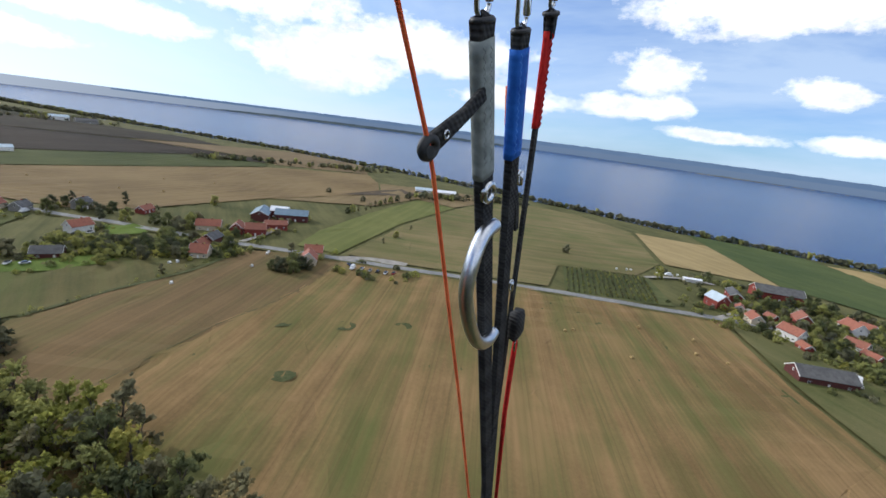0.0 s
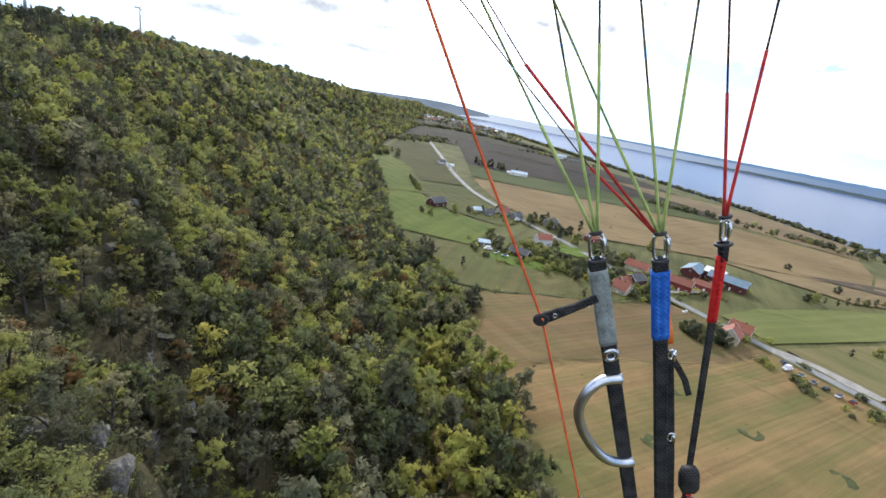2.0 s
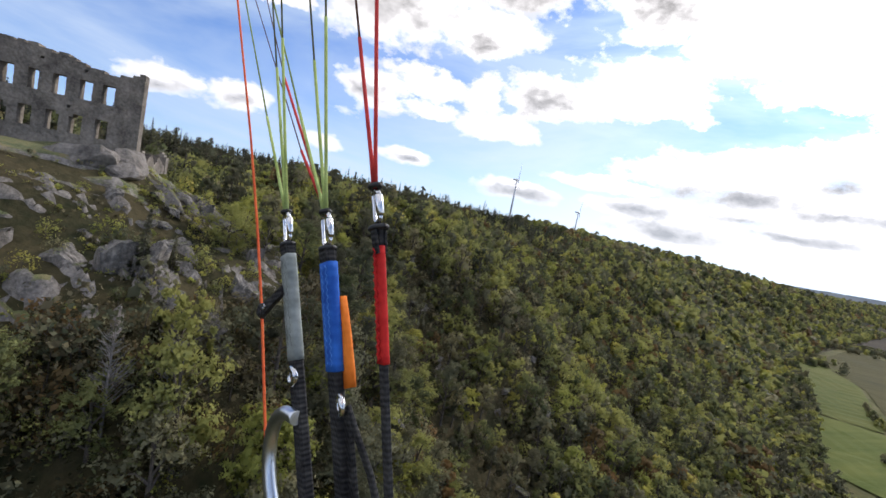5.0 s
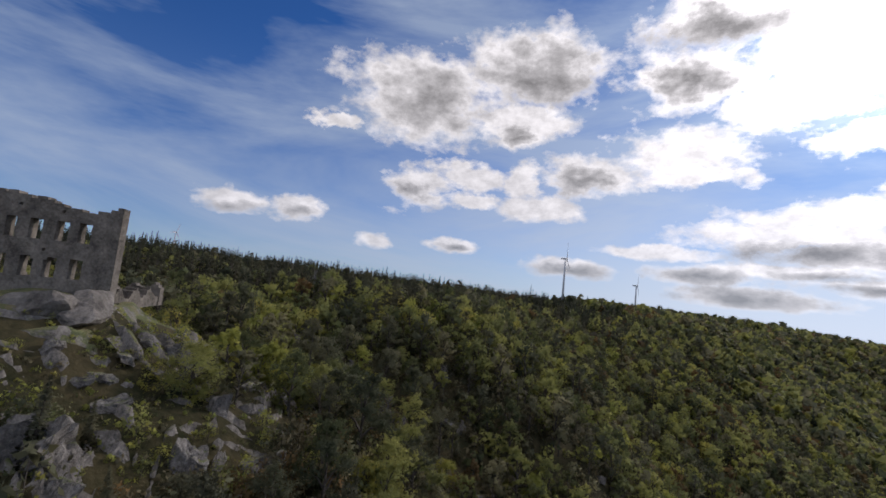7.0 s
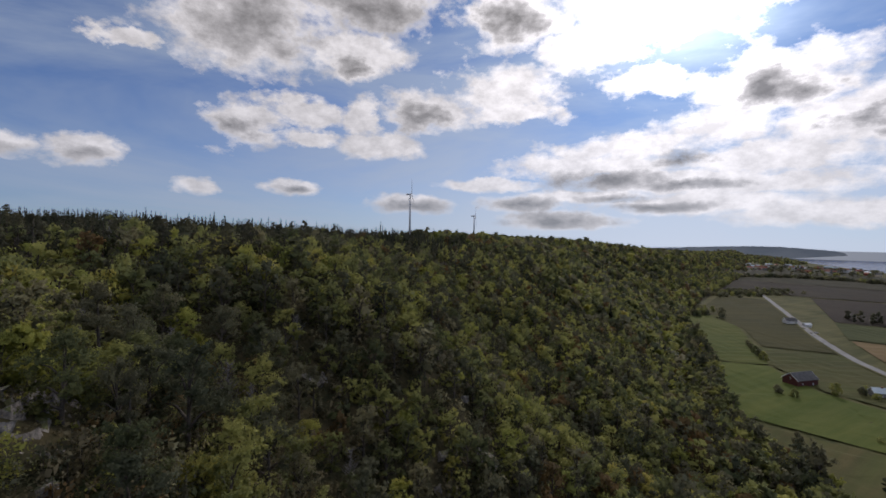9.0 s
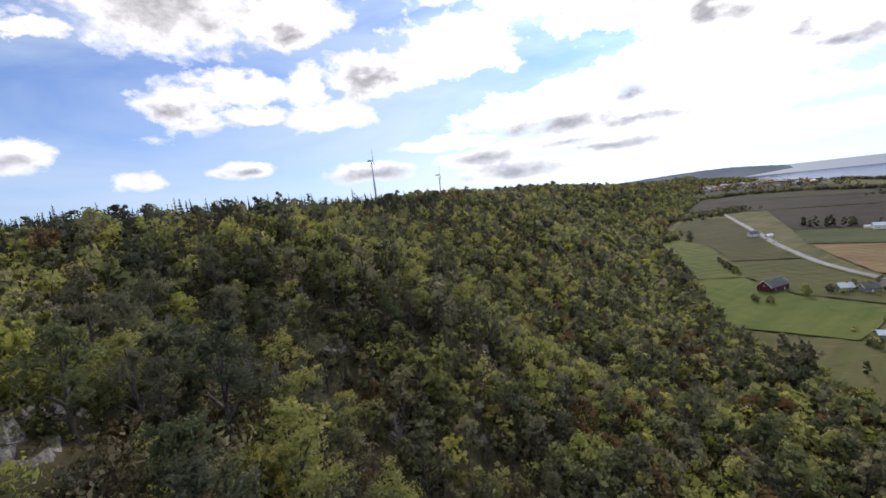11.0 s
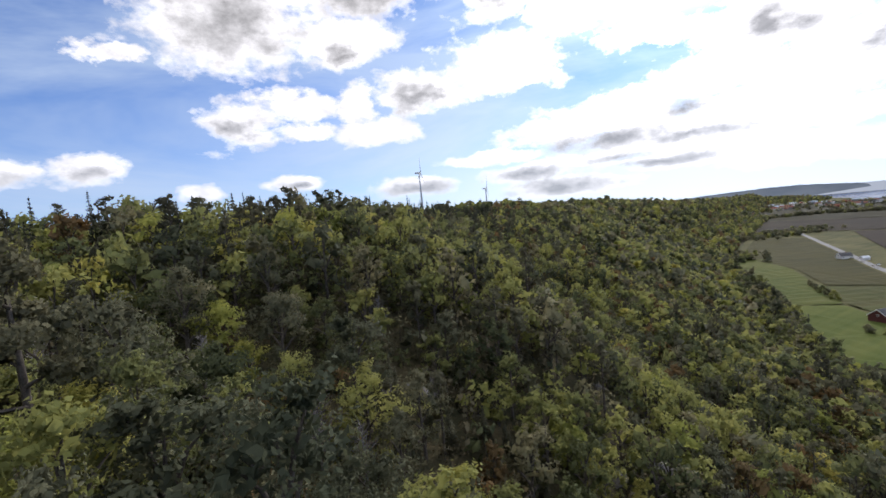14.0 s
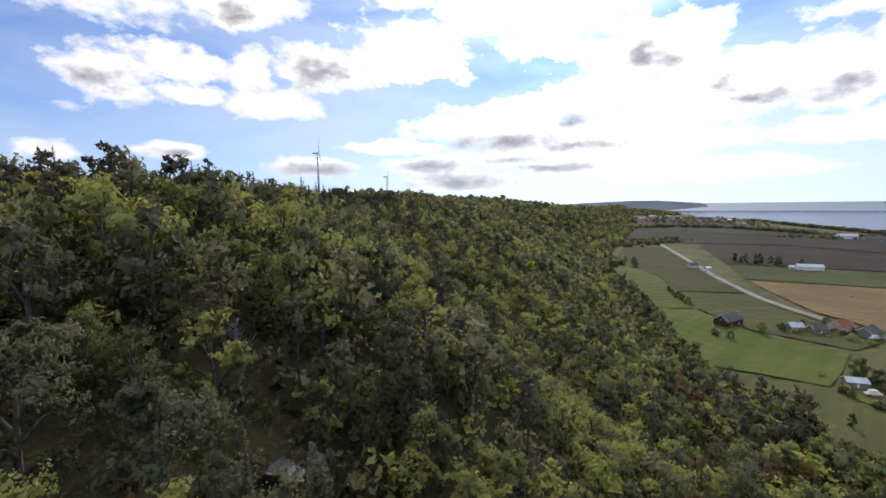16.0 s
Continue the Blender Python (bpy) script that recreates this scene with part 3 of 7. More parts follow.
# ---- roads ----
def ribbon(name, points, width, mat, lift, label, category="road"):
    pts = [Vector((x, y, 0)) for x, y in points]
    dense = []
    for i in range(len(pts) - 1):
        p0, p1, p2, p3 = pts[max(i - 1, 0)], pts[i], pts[i + 1], pts[min(i + 2, len(pts) - 1)]
        n = max(2, int((p2 - p1).length / 12))
        for k in range(n):
            t = k / n
            dense.append(0.5 * (2 * p1 + (p2 - p0) * t + (2 * p0 - 5 * p1 + 4 * p2 - p3) * t * t + (3 * p1 - p0 - 3 * p2 + p3) * t ** 3))
    dense.append(pts[-1])
    bm = bmesh.new()
    last = None
    for i, p in enumerate(dense):
        d = (dense[min(i + 1, len(dense) - 1)] - dense[max(i - 1, 0)]).normalized()
        side = Vector((-d.y, d.x, 0)) * width / 2
        row = []
        for q in (p + side, p - side):
            z = float(land(p.x, p.y)) + lift
            row.append(bm.verts.new((q.x, q.y, z)))
        if last:
            bm.faces.new((last[0], last[1], row[1], row[0]))
        last = row
    bmesh.ops.recalc_face_normals(bm, faces=bm.faces[:])
    if sum(f.normal.z for f in bm.faces) < 0:
        bmesh.ops.reverse_faces(bm, faces=bm.faces[:])
    return tagged(part(name, bm, mat), label, category, kind="structure")


ROAD = [(-150, 1100), (-36, 684), (-4, 566), (24, 484), (50, 430), (87, 374), (119, 331), (146, 288), (172, 250), (195, 223), (214, 197), (231, 173), (248, 151), (274, 119), (303, 80), (324, 49), (356, 2), (384, -44), (404, -110), (400, -240)]
ribbon("road", ROAD, 6.2, M_ROAD, 0.95, "pale grey country road through the village")
ribbon("road_verge", ROAD, 11.0, M_GROUND, 0.85, "grass verge beside the road", "verge")
ribbon("lane", [(214, 196), (232, 186), (246, 166)], 9.0, M_GRAVEL, 1.05, "gravel yard where vehicles are parked", "yard")
ribbon("lane", [(356, 2), (392, -8), (430, -22), (450, -60)], 5.0, M_GRAVEL, 1.05, "gravel lane into the farm", "lane")
ribbon("lane", [(170, 252), (205, 270), (225, 300)], 4.0, M_GRAVEL, 1.05, "gravel lane to the big barn", "lane")
ribbon("lane", [(399, 60), (425, 44), (440, 20)], 4.0, M_GRAVEL, 1.05, "gravel lane beside the planted rows", "lane")
ribbon("lane", [(400, -110), (430, -96), (462, -84)], 12.0, M_GRAVEL, 1.08, "gravel yard by the light-roofed barn", "yard")
TRACK_PTS = [(62, 190), (96, 203), (132, 214), (172, 238)]
ribbon("ditch_bank", TRACK_PTS, 2.2, surface("rough_grass", (0.05, 0.06, 0.02), (0.10, 0.10, 0.04), 0.3, bump=0.8), 0.9, "rough grass strip between two fields", "verge")


ribbon("ditch_bank", [(52, 115), (90, 132), (118, 145), (165, 162), (212, 192)], 0.5, surface("ditch_grass", (0.055, 0.055, 0.022), (0.10, 0.09, 0.04), 0.3, bump=0.8), 0.66, "narrow dark ditch between the stubble and the brown field", "verge")


# ---- the lake and what lies beyond ----
def lake_material():
    m, n, out = material("lake_water")
    p = place(n)
    b = n.add("ShaderNodeBsdfPrincipled")
    tone = n.noise(n.vmath("MULTIPLY", p, (1.0, 0.25, 1.0)), 0.004, 4.0, 0.6)
    n.link(n.ramp(tone, [(0.35, (0.014, 0.045, 0.130)), (0.65, (0.024, 0.064, 0.165))]), b.inputs["Base Color"])
    b.inputs["Roughness"].default_value = 0.22
    b.inputs["IOR"].default_value = 1.33
    b.inputs["Specular IOR Level"].default_value = 0.05
    bump = n.add("ShaderNodeBump")
    bump.inputs["Strength"].default_value, bump.inputs["Distance"].default_value = 0.22, 0.5
    n.link(n.noise(p, 0.25, 3.0, 0.6), bump.inputs["Height"])
    n.link(bump.outputs[0], b.inputs["Normal"])
    n.link(b.outputs[0], out.inputs[0])
    return m


def build_lake():
    ys = spaced([(-2400, -600, 100), (-600, 1400, 20), (1400, 4930, 60)])
    rows = []
    for y in ys:
        x0 = float(np.interp(y, SHORE_Y, SHORE_X)) - 12
        x1 = math.sqrt(4950 ** 2 - y * y)
        rows.append([(x0 + (x1 - x0) * t ** 2, y, LAKE_Z) for t in np.linspace(0, 1, 12)])
    v = np.array(rows)
    i = np.arange(v.shape[0] * 12).reshape(-1, 12)
    f = np.stack([i[:-1, :-1], i[:-1, 1:], i[1:, 1:], i[1:, :-1]], -1).reshape(-1, 4)
    tagged(quads("water", v.reshape(-1, 3), f, [lake_material()]), "wide blue lake with faint ripples", "lake", kind="structure")


build_lake()


def glowing_haze_material(name, low, high, size, glow_strength=1.0, sun_glare=None):
    """Far land seen through miles of bright air; the haze is painted as emission."""
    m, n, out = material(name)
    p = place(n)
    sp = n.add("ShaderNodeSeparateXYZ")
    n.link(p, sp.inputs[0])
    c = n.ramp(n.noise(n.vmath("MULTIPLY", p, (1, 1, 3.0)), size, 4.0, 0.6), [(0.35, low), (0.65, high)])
    # brighter towards the sun: glare on the water is painted into the glow
    if sun_glare:
        c = n.mix(n.ramp(n.math("MULTIPLY", n.math("ADD", sp.outputs[0], 800.0), 0.0002), [(0.12, 1.0), (0.75, 0.0)]), c, sun_glare)
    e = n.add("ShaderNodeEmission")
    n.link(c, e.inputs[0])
    e.inputs[1].default_value = glow_strength
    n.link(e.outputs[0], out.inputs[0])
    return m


def far_band(name, az0, az1, dist, bottom, tops, mat, label, step=0.5, rough=0.0, depth=60.0, category="backdrop"):
    """A long low landform: bearings from az0 to az1, angles of its foot and of its top in degrees as seen from the air."""
    bm = bmesh.new()
    rng = np.random.default_rng(5)
    last = None
    n = int((az1 - az0) / step) + 1
    for k in range(n):
        az = az0 + (az1 - az0) * k / (n - 1)
        top = float(np.interp(az, [a for a, _ in tops], [t for _, t in tops])) + rough * rng.normal()
        foot = bottom if not isinstance(bottom, list) else float(np.interp(az, [a for a, _ in bottom], [t for _, t in bottom]))
        row = []
        for el, dd in ((foot, dist), (foot * 0.6 + top * 0.4, dist + depth * 0.2), (top, dist + depth * 0.5), (foot, dist + depth)):
            d = dd
            row.append(bm.verts.new((d * math.sin(radians(az)), d * math.cos(radians(az)), 150 + d * math.tan(radians(el)))))
        if last:
            for i in range(3):
                f = bm.faces.new((last[i], last[i + 1], row[i + 1], row[i]))
                f.smooth = True
        last = row
    bmesh.ops.recalc_face_normals(bm, faces=bm.faces[:])
    return tagged(part(name, bm, mat), label, category, kind="structure")


# these bands are no lamps: their glow colour stands for haze
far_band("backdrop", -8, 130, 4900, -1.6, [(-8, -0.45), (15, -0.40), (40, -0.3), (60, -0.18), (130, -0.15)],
         glowing_haze_material("far_water", (0.22, 0.31, 0.47), (0.26, 0.36, 0.53), 0.0004, sun_glare=(0.72, 0.80, 0.92)), "far reach of the lake with haze and sun glare painted as glow", 1.0, 0.0)
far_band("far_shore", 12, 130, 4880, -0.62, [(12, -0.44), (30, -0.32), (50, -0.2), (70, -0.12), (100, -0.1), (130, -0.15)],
         glowing_haze_material("far_hills", (0.17, 0.27, 0.45), (0.22, 0.33, 0.52), 0.002), "blue wooded far shore in haze", 0.5, 0.02, 60, "far shore")
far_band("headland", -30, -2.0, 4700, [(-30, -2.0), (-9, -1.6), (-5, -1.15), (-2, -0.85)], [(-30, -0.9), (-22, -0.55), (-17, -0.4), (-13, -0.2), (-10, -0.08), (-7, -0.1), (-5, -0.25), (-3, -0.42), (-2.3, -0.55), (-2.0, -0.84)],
         glowing_haze_material("headland_wood", (0.21, 0.26, 0.33), (0.28, 0.33, 0.40), 0.004), "hazy wooded headland across the bay", 0.25, 0.015, 150, "headland")
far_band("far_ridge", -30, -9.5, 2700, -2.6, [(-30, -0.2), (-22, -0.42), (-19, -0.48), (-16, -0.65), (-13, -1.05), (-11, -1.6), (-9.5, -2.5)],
         glowing_haze_material("ridge_wood", (0.045, 0.062, 0.064), (0.078, 0.095, 0.094), 0.008), "dark wooded ridge falling to the town", 0.2, 0.02, 200, "wooded ridge")
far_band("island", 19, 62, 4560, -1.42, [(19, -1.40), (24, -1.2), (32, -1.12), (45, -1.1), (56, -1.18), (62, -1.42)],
         glowing_haze_material("island_wood", (0.085, 0.12, 0.15), (0.14, 0.18, 0.20), 0.006), "long low wooded island in the lake", 0.15, 0.025, 200, "island")
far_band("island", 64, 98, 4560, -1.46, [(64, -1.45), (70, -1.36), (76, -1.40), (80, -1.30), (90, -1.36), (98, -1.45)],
         glowing_haze_material("island_fields", (0.20, 0.22, 0.20), (0.30, 0.31, 0.28), 0.006), "low sandy tail of the island", 0.3, 0.02, 160, "island")

# ---- trees ----
def leaf_shapes(rng, centres, normals, size, spread=0.5):
    """Kite-shaped leaf sprays round the given centres: vertices and faces."""
    n = len(centres)
    nrm = normals + spread * rng.normal(size=(n, 3))
    nrm /= np.linalg.norm(nrm, axis=1, keepdims=True) + 1e-9
    ref = rng.normal(size=(n, 3))
    a = np.cross(nrm, ref)
    a /= np.linalg.norm(a, axis=1, keepdims=True) + 1e-9
    b = np.cross(nrm, a)
    s = size * rng.uniform(0.6, 1.35, size=(n, 1))
    w = s * rng.uniform(0.42, 0.75, size=(n, 1))
    dip = nrm * s * 0.22
    v = np.stack([centres - a * s, centres - b * w - dip, centres + a * s, centres + b * w - dip], 1).reshape(-1, 3)
    return v, np.arange(4 * n).reshape(n, 4)


def pipe(points, radii, sides=5):
    pts = np.array(points, dtype=float)
    v, f = [], []
    for i, p in enumerate(pts):
        d = pts[min(i + 1, len(pts) - 1)] - pts[max(i - 1, 0)]
        d /= np.linalg.norm(d) + 1e-9
        a = np.cross(d, (0.31, 0.87, 0.38))
        a /= np.linalg.norm(a) + 1e-9
        b = np.cross(d, a)
        for k in range(sides):
            t = 2 * math.pi * k / sides
            v.append(p + radii[i] * (math.cos(t) * a + math.sin(t) * b))
    for i in range(len(pts) - 1):
        for k in range(sides):
            f.append((i * sides + k, i * sides + (k + 1) % sides, (i + 1) * sides + (k + 1) % sides, (i + 1) * sides + k))
    return np.array(v), np.array(f)


def joined(pieces):
    v, f, o = [], [], 0
    for a, b in pieces:
        v.append(a)
        f.append(b + o)
        o += len(a)
    return np.concatenate(v), np.concatenate(f)


def broadleaf(seed, height, radius, leaves, size, base=0.25, sides=6, arms=True, spread=0.5):
    """Trunk with limbs, and a crown of lobes made of leaf sprays. Returns two (vertices, faces) pairs."""
    rng = np.random.default_rng(seed)
    lobes = []
    limbs = []
    lean = rng.normal(size=2) * 0.05 * height
    top = np.array([lean[0], lean[1], height * 0.86])
    count = 8
    for k in range(count):
        ang = 2 * math.pi * (k * 0.382 + rng.uniform(-0.06, 0.06))
        zf = base + (0.93 - base) * (k + 0.6) / count
        out = radius * (0.66 * math.sin(math.pi * min(1.0, (zf - base) / (1 - base) * 0.80 + 0.2)) + 0.05) * rng.uniform(0.75, 1.15)
        c = np.array([lean[0] * zf + out * math.cos(ang), lean[1] * zf + out * math.sin(ang), height * zf])
        r = radius * rng.uniform(0.42, 0.62) * (1.0 if zf < 0.8 else 0.75)
        lobes.append((c, np.array([r, r, r * rng.uniform(0.7, 0.95)])))
        start = np.array([lean[0] * zf * 0.7, lean[1] * zf * 0.7, height * (zf * 0.62 + 0.04)])
        if arms:
            limbs.append(pipe([start, (start + c) / 2 + (0, 0, 0.05 * height), c], [0.022 * height * (1 - zf * 0.6), 0.013 * height * (1 - zf * 0.5), 0.004 * height], 4))
    lobes.append((top + (0, 0, -0.02 * height), np.array([0.40, 0.40, 0.45]) * radius))
    trunk = pipe([(0, 0, -1.0), (lean[0] * 0.1, lean[1] * 0.1, height * 0.15), (lean[0] * 0.4, lean[1] * 0.4, height * 0.45), top * (1, 1, 0.95)],
                 [0.030 * height, 0.022 * height, 0.015 * height, 0.004 * height], sides)
    vol = np.array([l[1].prod() ** 0.67 for l in lobes])
    pick = rng.choice(len(lobes), size=leaves, p=vol / vol.sum())
    d = rng.normal(size=(leaves, 3))
    d[:, 2] += 0.25
    d /= np.linalg.norm(d, axis=1, keepdims=True)
    c = np.array([l[0] for l in lobes])[pick]
    r = np.array([l[1] for l in lobes])[pick]
    pos = c + d * r * rng.uniform(0.66, 1.10, size=(leaves, 1))
    sizes = np.full((leaves, 1), size)
    if leaves > 900:
        # leaves gather in tufts at the ends of the twigs
        tufts = leaves // 16
        own = rng.integers(0, tufts, leaves)
        off = rng.normal(size=(leaves, 3)) * np.array([1.0, 1.0, 0.7])
        off /= np.linalg.norm(off, axis=1, keepdims=True)
        reach = radius * 0.14 * rng.uniform(0.7, 1.3, tufts)[own][:, None]
        pos = pos[own] + off * reach * rng.uniform(0.3, 1.0, (leaves, 1))
        d, c, r = 0.7 * d[own] + 0.6 * off, c[own], r[own]
    # larger sprays deeper inside close the crown
    inside = rng.random(leaves) < 0.24
    pos[inside] = c[inside] + (pos[inside] - c[inside]) * rng.uniform(0.25, 0.75, (inside.sum(), 1))
    sizes[inside] *= 1.9
    return joined([trunk] + limbs), leaf_shapes(rng, pos, d, sizes, spread)


def conifer(seed, height, radius, leaves, size, bare=0.12):
    rng = np.random.default_rng(seed)
    trunk = pipe([(0, 0, -1.0), (0, 0, height * 0.5), (0, 0, height * 0.98)], [0.018 * height, 0.011 * height, 0.002 * height], 5)
    t = rng.uniform(0, 1, leaves) ** 0.75
    tiers = np.floor(t * 14) / 14 + rng.uniform(0, 0.045, leaves)
    rr = radius * (1 - tiers) ** 0.85 * rng.uniform(0.25, 1.0, leaves) ** 0.6
    a = rng.uniform(0, 2 * math.pi, leaves)
    rr *= 0.8 + 0.25 * np.sin(a * 3 + seed)
    z = height * (bare + (0.985 - bare) * tiers) - rr * 0.28
    pos = np.stack([rr * np.cos(a), rr * np.sin(a), z], 1)
    nrm = np.stack([np.cos(a) * 0.3, np.sin(a) * 0.3, np.ones(leaves) * 0.9], 1)
    return trunk, leaf_shapes(rng, pos, nrm, (size * (1.1 - 0.75 * tiers))[:, None], 0.4)


def pine(seed, height, radius, leaves, size):
    """A Scots pine: bare stem below, rounded clumps above."""
    rng = np.random.default_rng(seed)
    trunk = pipe([(0, 0, -1), (0.1, 0, height * 0.5), (0, 0.1, height * 0.96)], [0.02 * height, 0.014 * height, 0.004 * height], 5)
    clumps, limbs = [], []
    for k in range(9):
        zf = 0.42 + 0.55 * k / 8
        a = k * 2.4 + rng.uniform(-0.4, 0.4)
        out = radius * (1.05 - zf) * 1.7 * rng.uniform(0.5, 1.0)
        c = np.array([out * math.cos(a), out * math.sin(a), height * zf])
        clumps.append((c, radius * rng.uniform(0.3, 0.5)))
        limbs.append(pipe([(0, 0, height * (zf - 0.05)), c], [0.008 * height, 0.003 * height], 4))
    pick = rng.integers(0, len(clumps), leaves)
    d = rng.normal(size=(leaves, 3))
    d /= np.linalg.norm(d, axis=1, keepdims=True)
    c = np.array([q[0] for q in clumps])[pick]
    r = np.array([q[1] for q in clumps])[pick][:, None]
    pos = c + d * r * np.array([1, 1, 0.6]) * rng.uniform(0.4, 1.0, (leaves, 1))
    return joined([trunk] + limbs), leaf_shapes(rng, pos, d, size, 0.8)


def bare_tree(seed, height, radius, twigs):
    rng = np.random.default_rng(seed)
    pieces = [pipe([(0, 0, -1), (0.1, 0.05, height * 0.5), (0, 0.1, height)], [0.022 * height, 0.013 * height, 0.003 * height], 5)]
    for k in range(twigs):
        zf = rng.uniform(0.25, 0.95)
        a = rng.uniform(0, 6.28)
        ln = radius * rng.uniform(0.4, 1.0) * (1.25 - zf)
        s = np.array([0, 0, height * zf])
        e = s + np.array([ln * math.cos(a), ln * math.sin(a), ln * rng.uniform(0.5, 1.1)])
        pieces.append(pipe([s, (s + e) / 2 + rng.normal(size=3) * 0.1, e], [0.05, 0.03, 0.012], 4))
    return joined(pieces)


def outward_of(v):
    """For each corner of a crown, the way out from its middle, leaning upwards."""
    d = v - (v.mean(0) - np.array([0, 0, 0.12 * np.ptp(v[:, 2])]))
    return d / (np.linalg.norm(d, axis=1, keepdims=True) + 1e-9)


def plant(name, trunk, crown, bark, leaf, label, category="tree", group=""):
    """A tree as one thing: an Empty at its foot with trunk and crown."""
    root = tagged(new(name), label, category, group)
    t = quads("trunk", *trunk, [bark], smoothed=True)
    t.parent = root
    if crown is not None:
        c = quads("crown", *crown, [leaf])
        c.data.attributes.new("outward", "FLOAT_VECTOR", "POINT").data.foreach_set("vector", outward_of(crown[0]).astype(np.float32).ravel())
        c.parent = root
    return root


def scatter(rng, x0, x1, y0, y1, step):
    xs, ys = np.meshgrid(np.arange(x0, x1, step), np.arange(y0, y1, step))
    p = np.stack([xs.ravel(), ys.ravel()], 1)
    return p + rng.uniform(-0.45, 0.45, p.shape) * step


def woods(name, spots, shapes, scales, mats, label, rng, category="wood"):
    """Many far trees in one mesh: each spot takes one of the shapes, turned and scaled."""
    vs, fs, mi, tones, ways, o = [], [], [], [], [], 0
    out_dirs = [(np.zeros_like(trunk[0]), outward_of(crown[0])) for trunk, crown, _, _ in shapes]
    pick = rng.integers(0, len(shapes), len(spots))
    z = land(spots[:, 0], spots[:, 1])
    for k in range(len(spots)):
        trunk, crown, bark_i, leaf_i = shapes[pick[k]]
        a, s = rng.uniform(0, 6.28), scales[k]
        ca, sa = math.cos(a) * s, math.sin(a) * s
        h, own = s * rng.uniform(0.88, 1.15), 1.0 + rng.random()
        for (v, f), m, way_out in ((trunk, bark_i, out_dirs[pick[k]][0]), (crown, leaf_i, out_dirs[pick[k]][1])):
            q = way_out.copy()
            q[:, 0], q[:, 1] = (way_out[:, 0] * ca - way_out[:, 1] * sa) / s, (way_out[:, 0] * sa + way_out[:, 1] * ca) / s
            ways.append(q)
            w = np.empty_like(v)
            w[:, 0] = v[:, 0] * ca - v[:, 1] * sa + spots[k, 0]
            w[:, 1] = v[:, 0] * sa + v[:, 1] * ca + spots[k, 1]
            w[:, 2] = v[:, 2] * h + z[k]
            vs.append(w)
            fs.append(f + o)
            mi.append(np.full(len(f), m))
            tones.append(np.full(len(f), own, dtype=np.float32))
            o += len(v)
    ob = quads(name, np.concatenate(vs), np.concatenate(fs), mats, np.concatenate(mi))
    ob.data.attributes.new("tone", "FLOAT", "FACE").data.foreach_set("value", np.concatenate(tones))
    ob.data.attributes.new("outward", "FLOAT_VECTOR", "POINT").data.foreach_set("vector", np.concatenate(ways).astype(np.float32).ravel())
    return tagged(ob, label, category, kind="stuff")


WOOD_MATS = [M_BARK, M_LEAF, M_LEAF_DARK, M_LEAF_YELLOW, M_LEAF_RUST, M_NEEDLE, M_SCRUB, M_SPRUCE]
rng = np.random.default_rng(11)


def steep(x, y):
    e = 1.5
    return np.hypot(land(x + e, y) - land(x - e, y), land(x, y + e) - land(x, y - e)) / (2 * e)


def keep_clear(p):
    """Spots where nothing grows: bare cliff, ruin knoll, bare slabs on the slope."""
    r = np.hypot(p[:, 0] - RUIN[0], p[:, 1] - RUIN[1])
    a = np.arctan2(p[:, 1] - RUIN[1], p[:, 0] - RUIN[0])
    ok = r > np.where((a > -0.9) & (a < 0.75), 33, 19)
    for x, y, rr in CLEARINGS:
        ok &= np.hypot(p[:, 0] - x, p[:, 1] - y) > rr
    return ok


def from_line(p, a, b):
    """Distance of spots from the line between two places of the plan."""
    a, b = np.array(a), np.array(b)
    t = np.clip(((p - a) @ (b - a)) / ((b - a) @ (b - a)), 0, 1)
    return np.hypot(*(p - a - t[:, None] * (b - a)).T)


CLEARINGS = [(-25, 18, 4.5), (-19, 52, 5), (-12, 48, 5), (9, -18, 5), (-6, 30, 4), (22, 5, 4), (-34, 60, 4)]
NEAR = (-50, 46, -58, 60)
spots = scatter(rng, -240, 150, -85, 300, 4.6)
u = inland(spots[:, 0], spots[:, 1])
spots = spots[(u > 3) & keep_clear(spots)]
near = (spots[:, 0] > NEAR[0]) & (spots[:, 0] < NEAR[1]) & (spots[:, 1] > NEAR[2]) & (spots[:, 1] < NEAR[3])
near_spots = spots[near]
order = from_line(near_spots, (36.0, -38.0), (-8.0, 6.0)) * rng.uniform(0.92, 1.08, len(near_spots))
near_spots = near_spots[np.argsort(order)]
thing_spots, rest = near_spots[:235], near_spots[235:]
mid_spots = np.concatenate([spots[~near], rest])
foot_u = inland(mid_spots[:, 0], mid_spots[:, 1])
mid_spots = mid_spots[(foot_u > 46) | (mid_spots[:, 1] > 128) | (mid_spots[:, 1] < -30)]

# shapes for the middle distance, finer and coarser
def mid_shapes(leaves, size, arms, spread):
    out = [(*broadleaf(100 + k, 9.5, 3.5, leaves, size, 0.2, 4, arms, spread), 0, 1) for k in range(5)]
    out += [(*broadleaf(120 + k, 10.5, 3.4, leaves, size, 0.2, 4, arms, spread), 0, 2) for k in range(2)]
    out += [(*broadleaf(130 + k, 8.0, 3.2, leaves, size, 0.2, 4, arms, spread), 0, 3) for k in range(2)]
    return out + [(*broadleaf(140, 8.5, 3.0, leaves, size, 0.25, 4, arms, spread), 0, 4), (*pine(150, 11, 2.6, leaves, size * 0.9), 0, 5), (*pine(151, 10, 2.4, leaves, size * 0.9), 0, 5)]


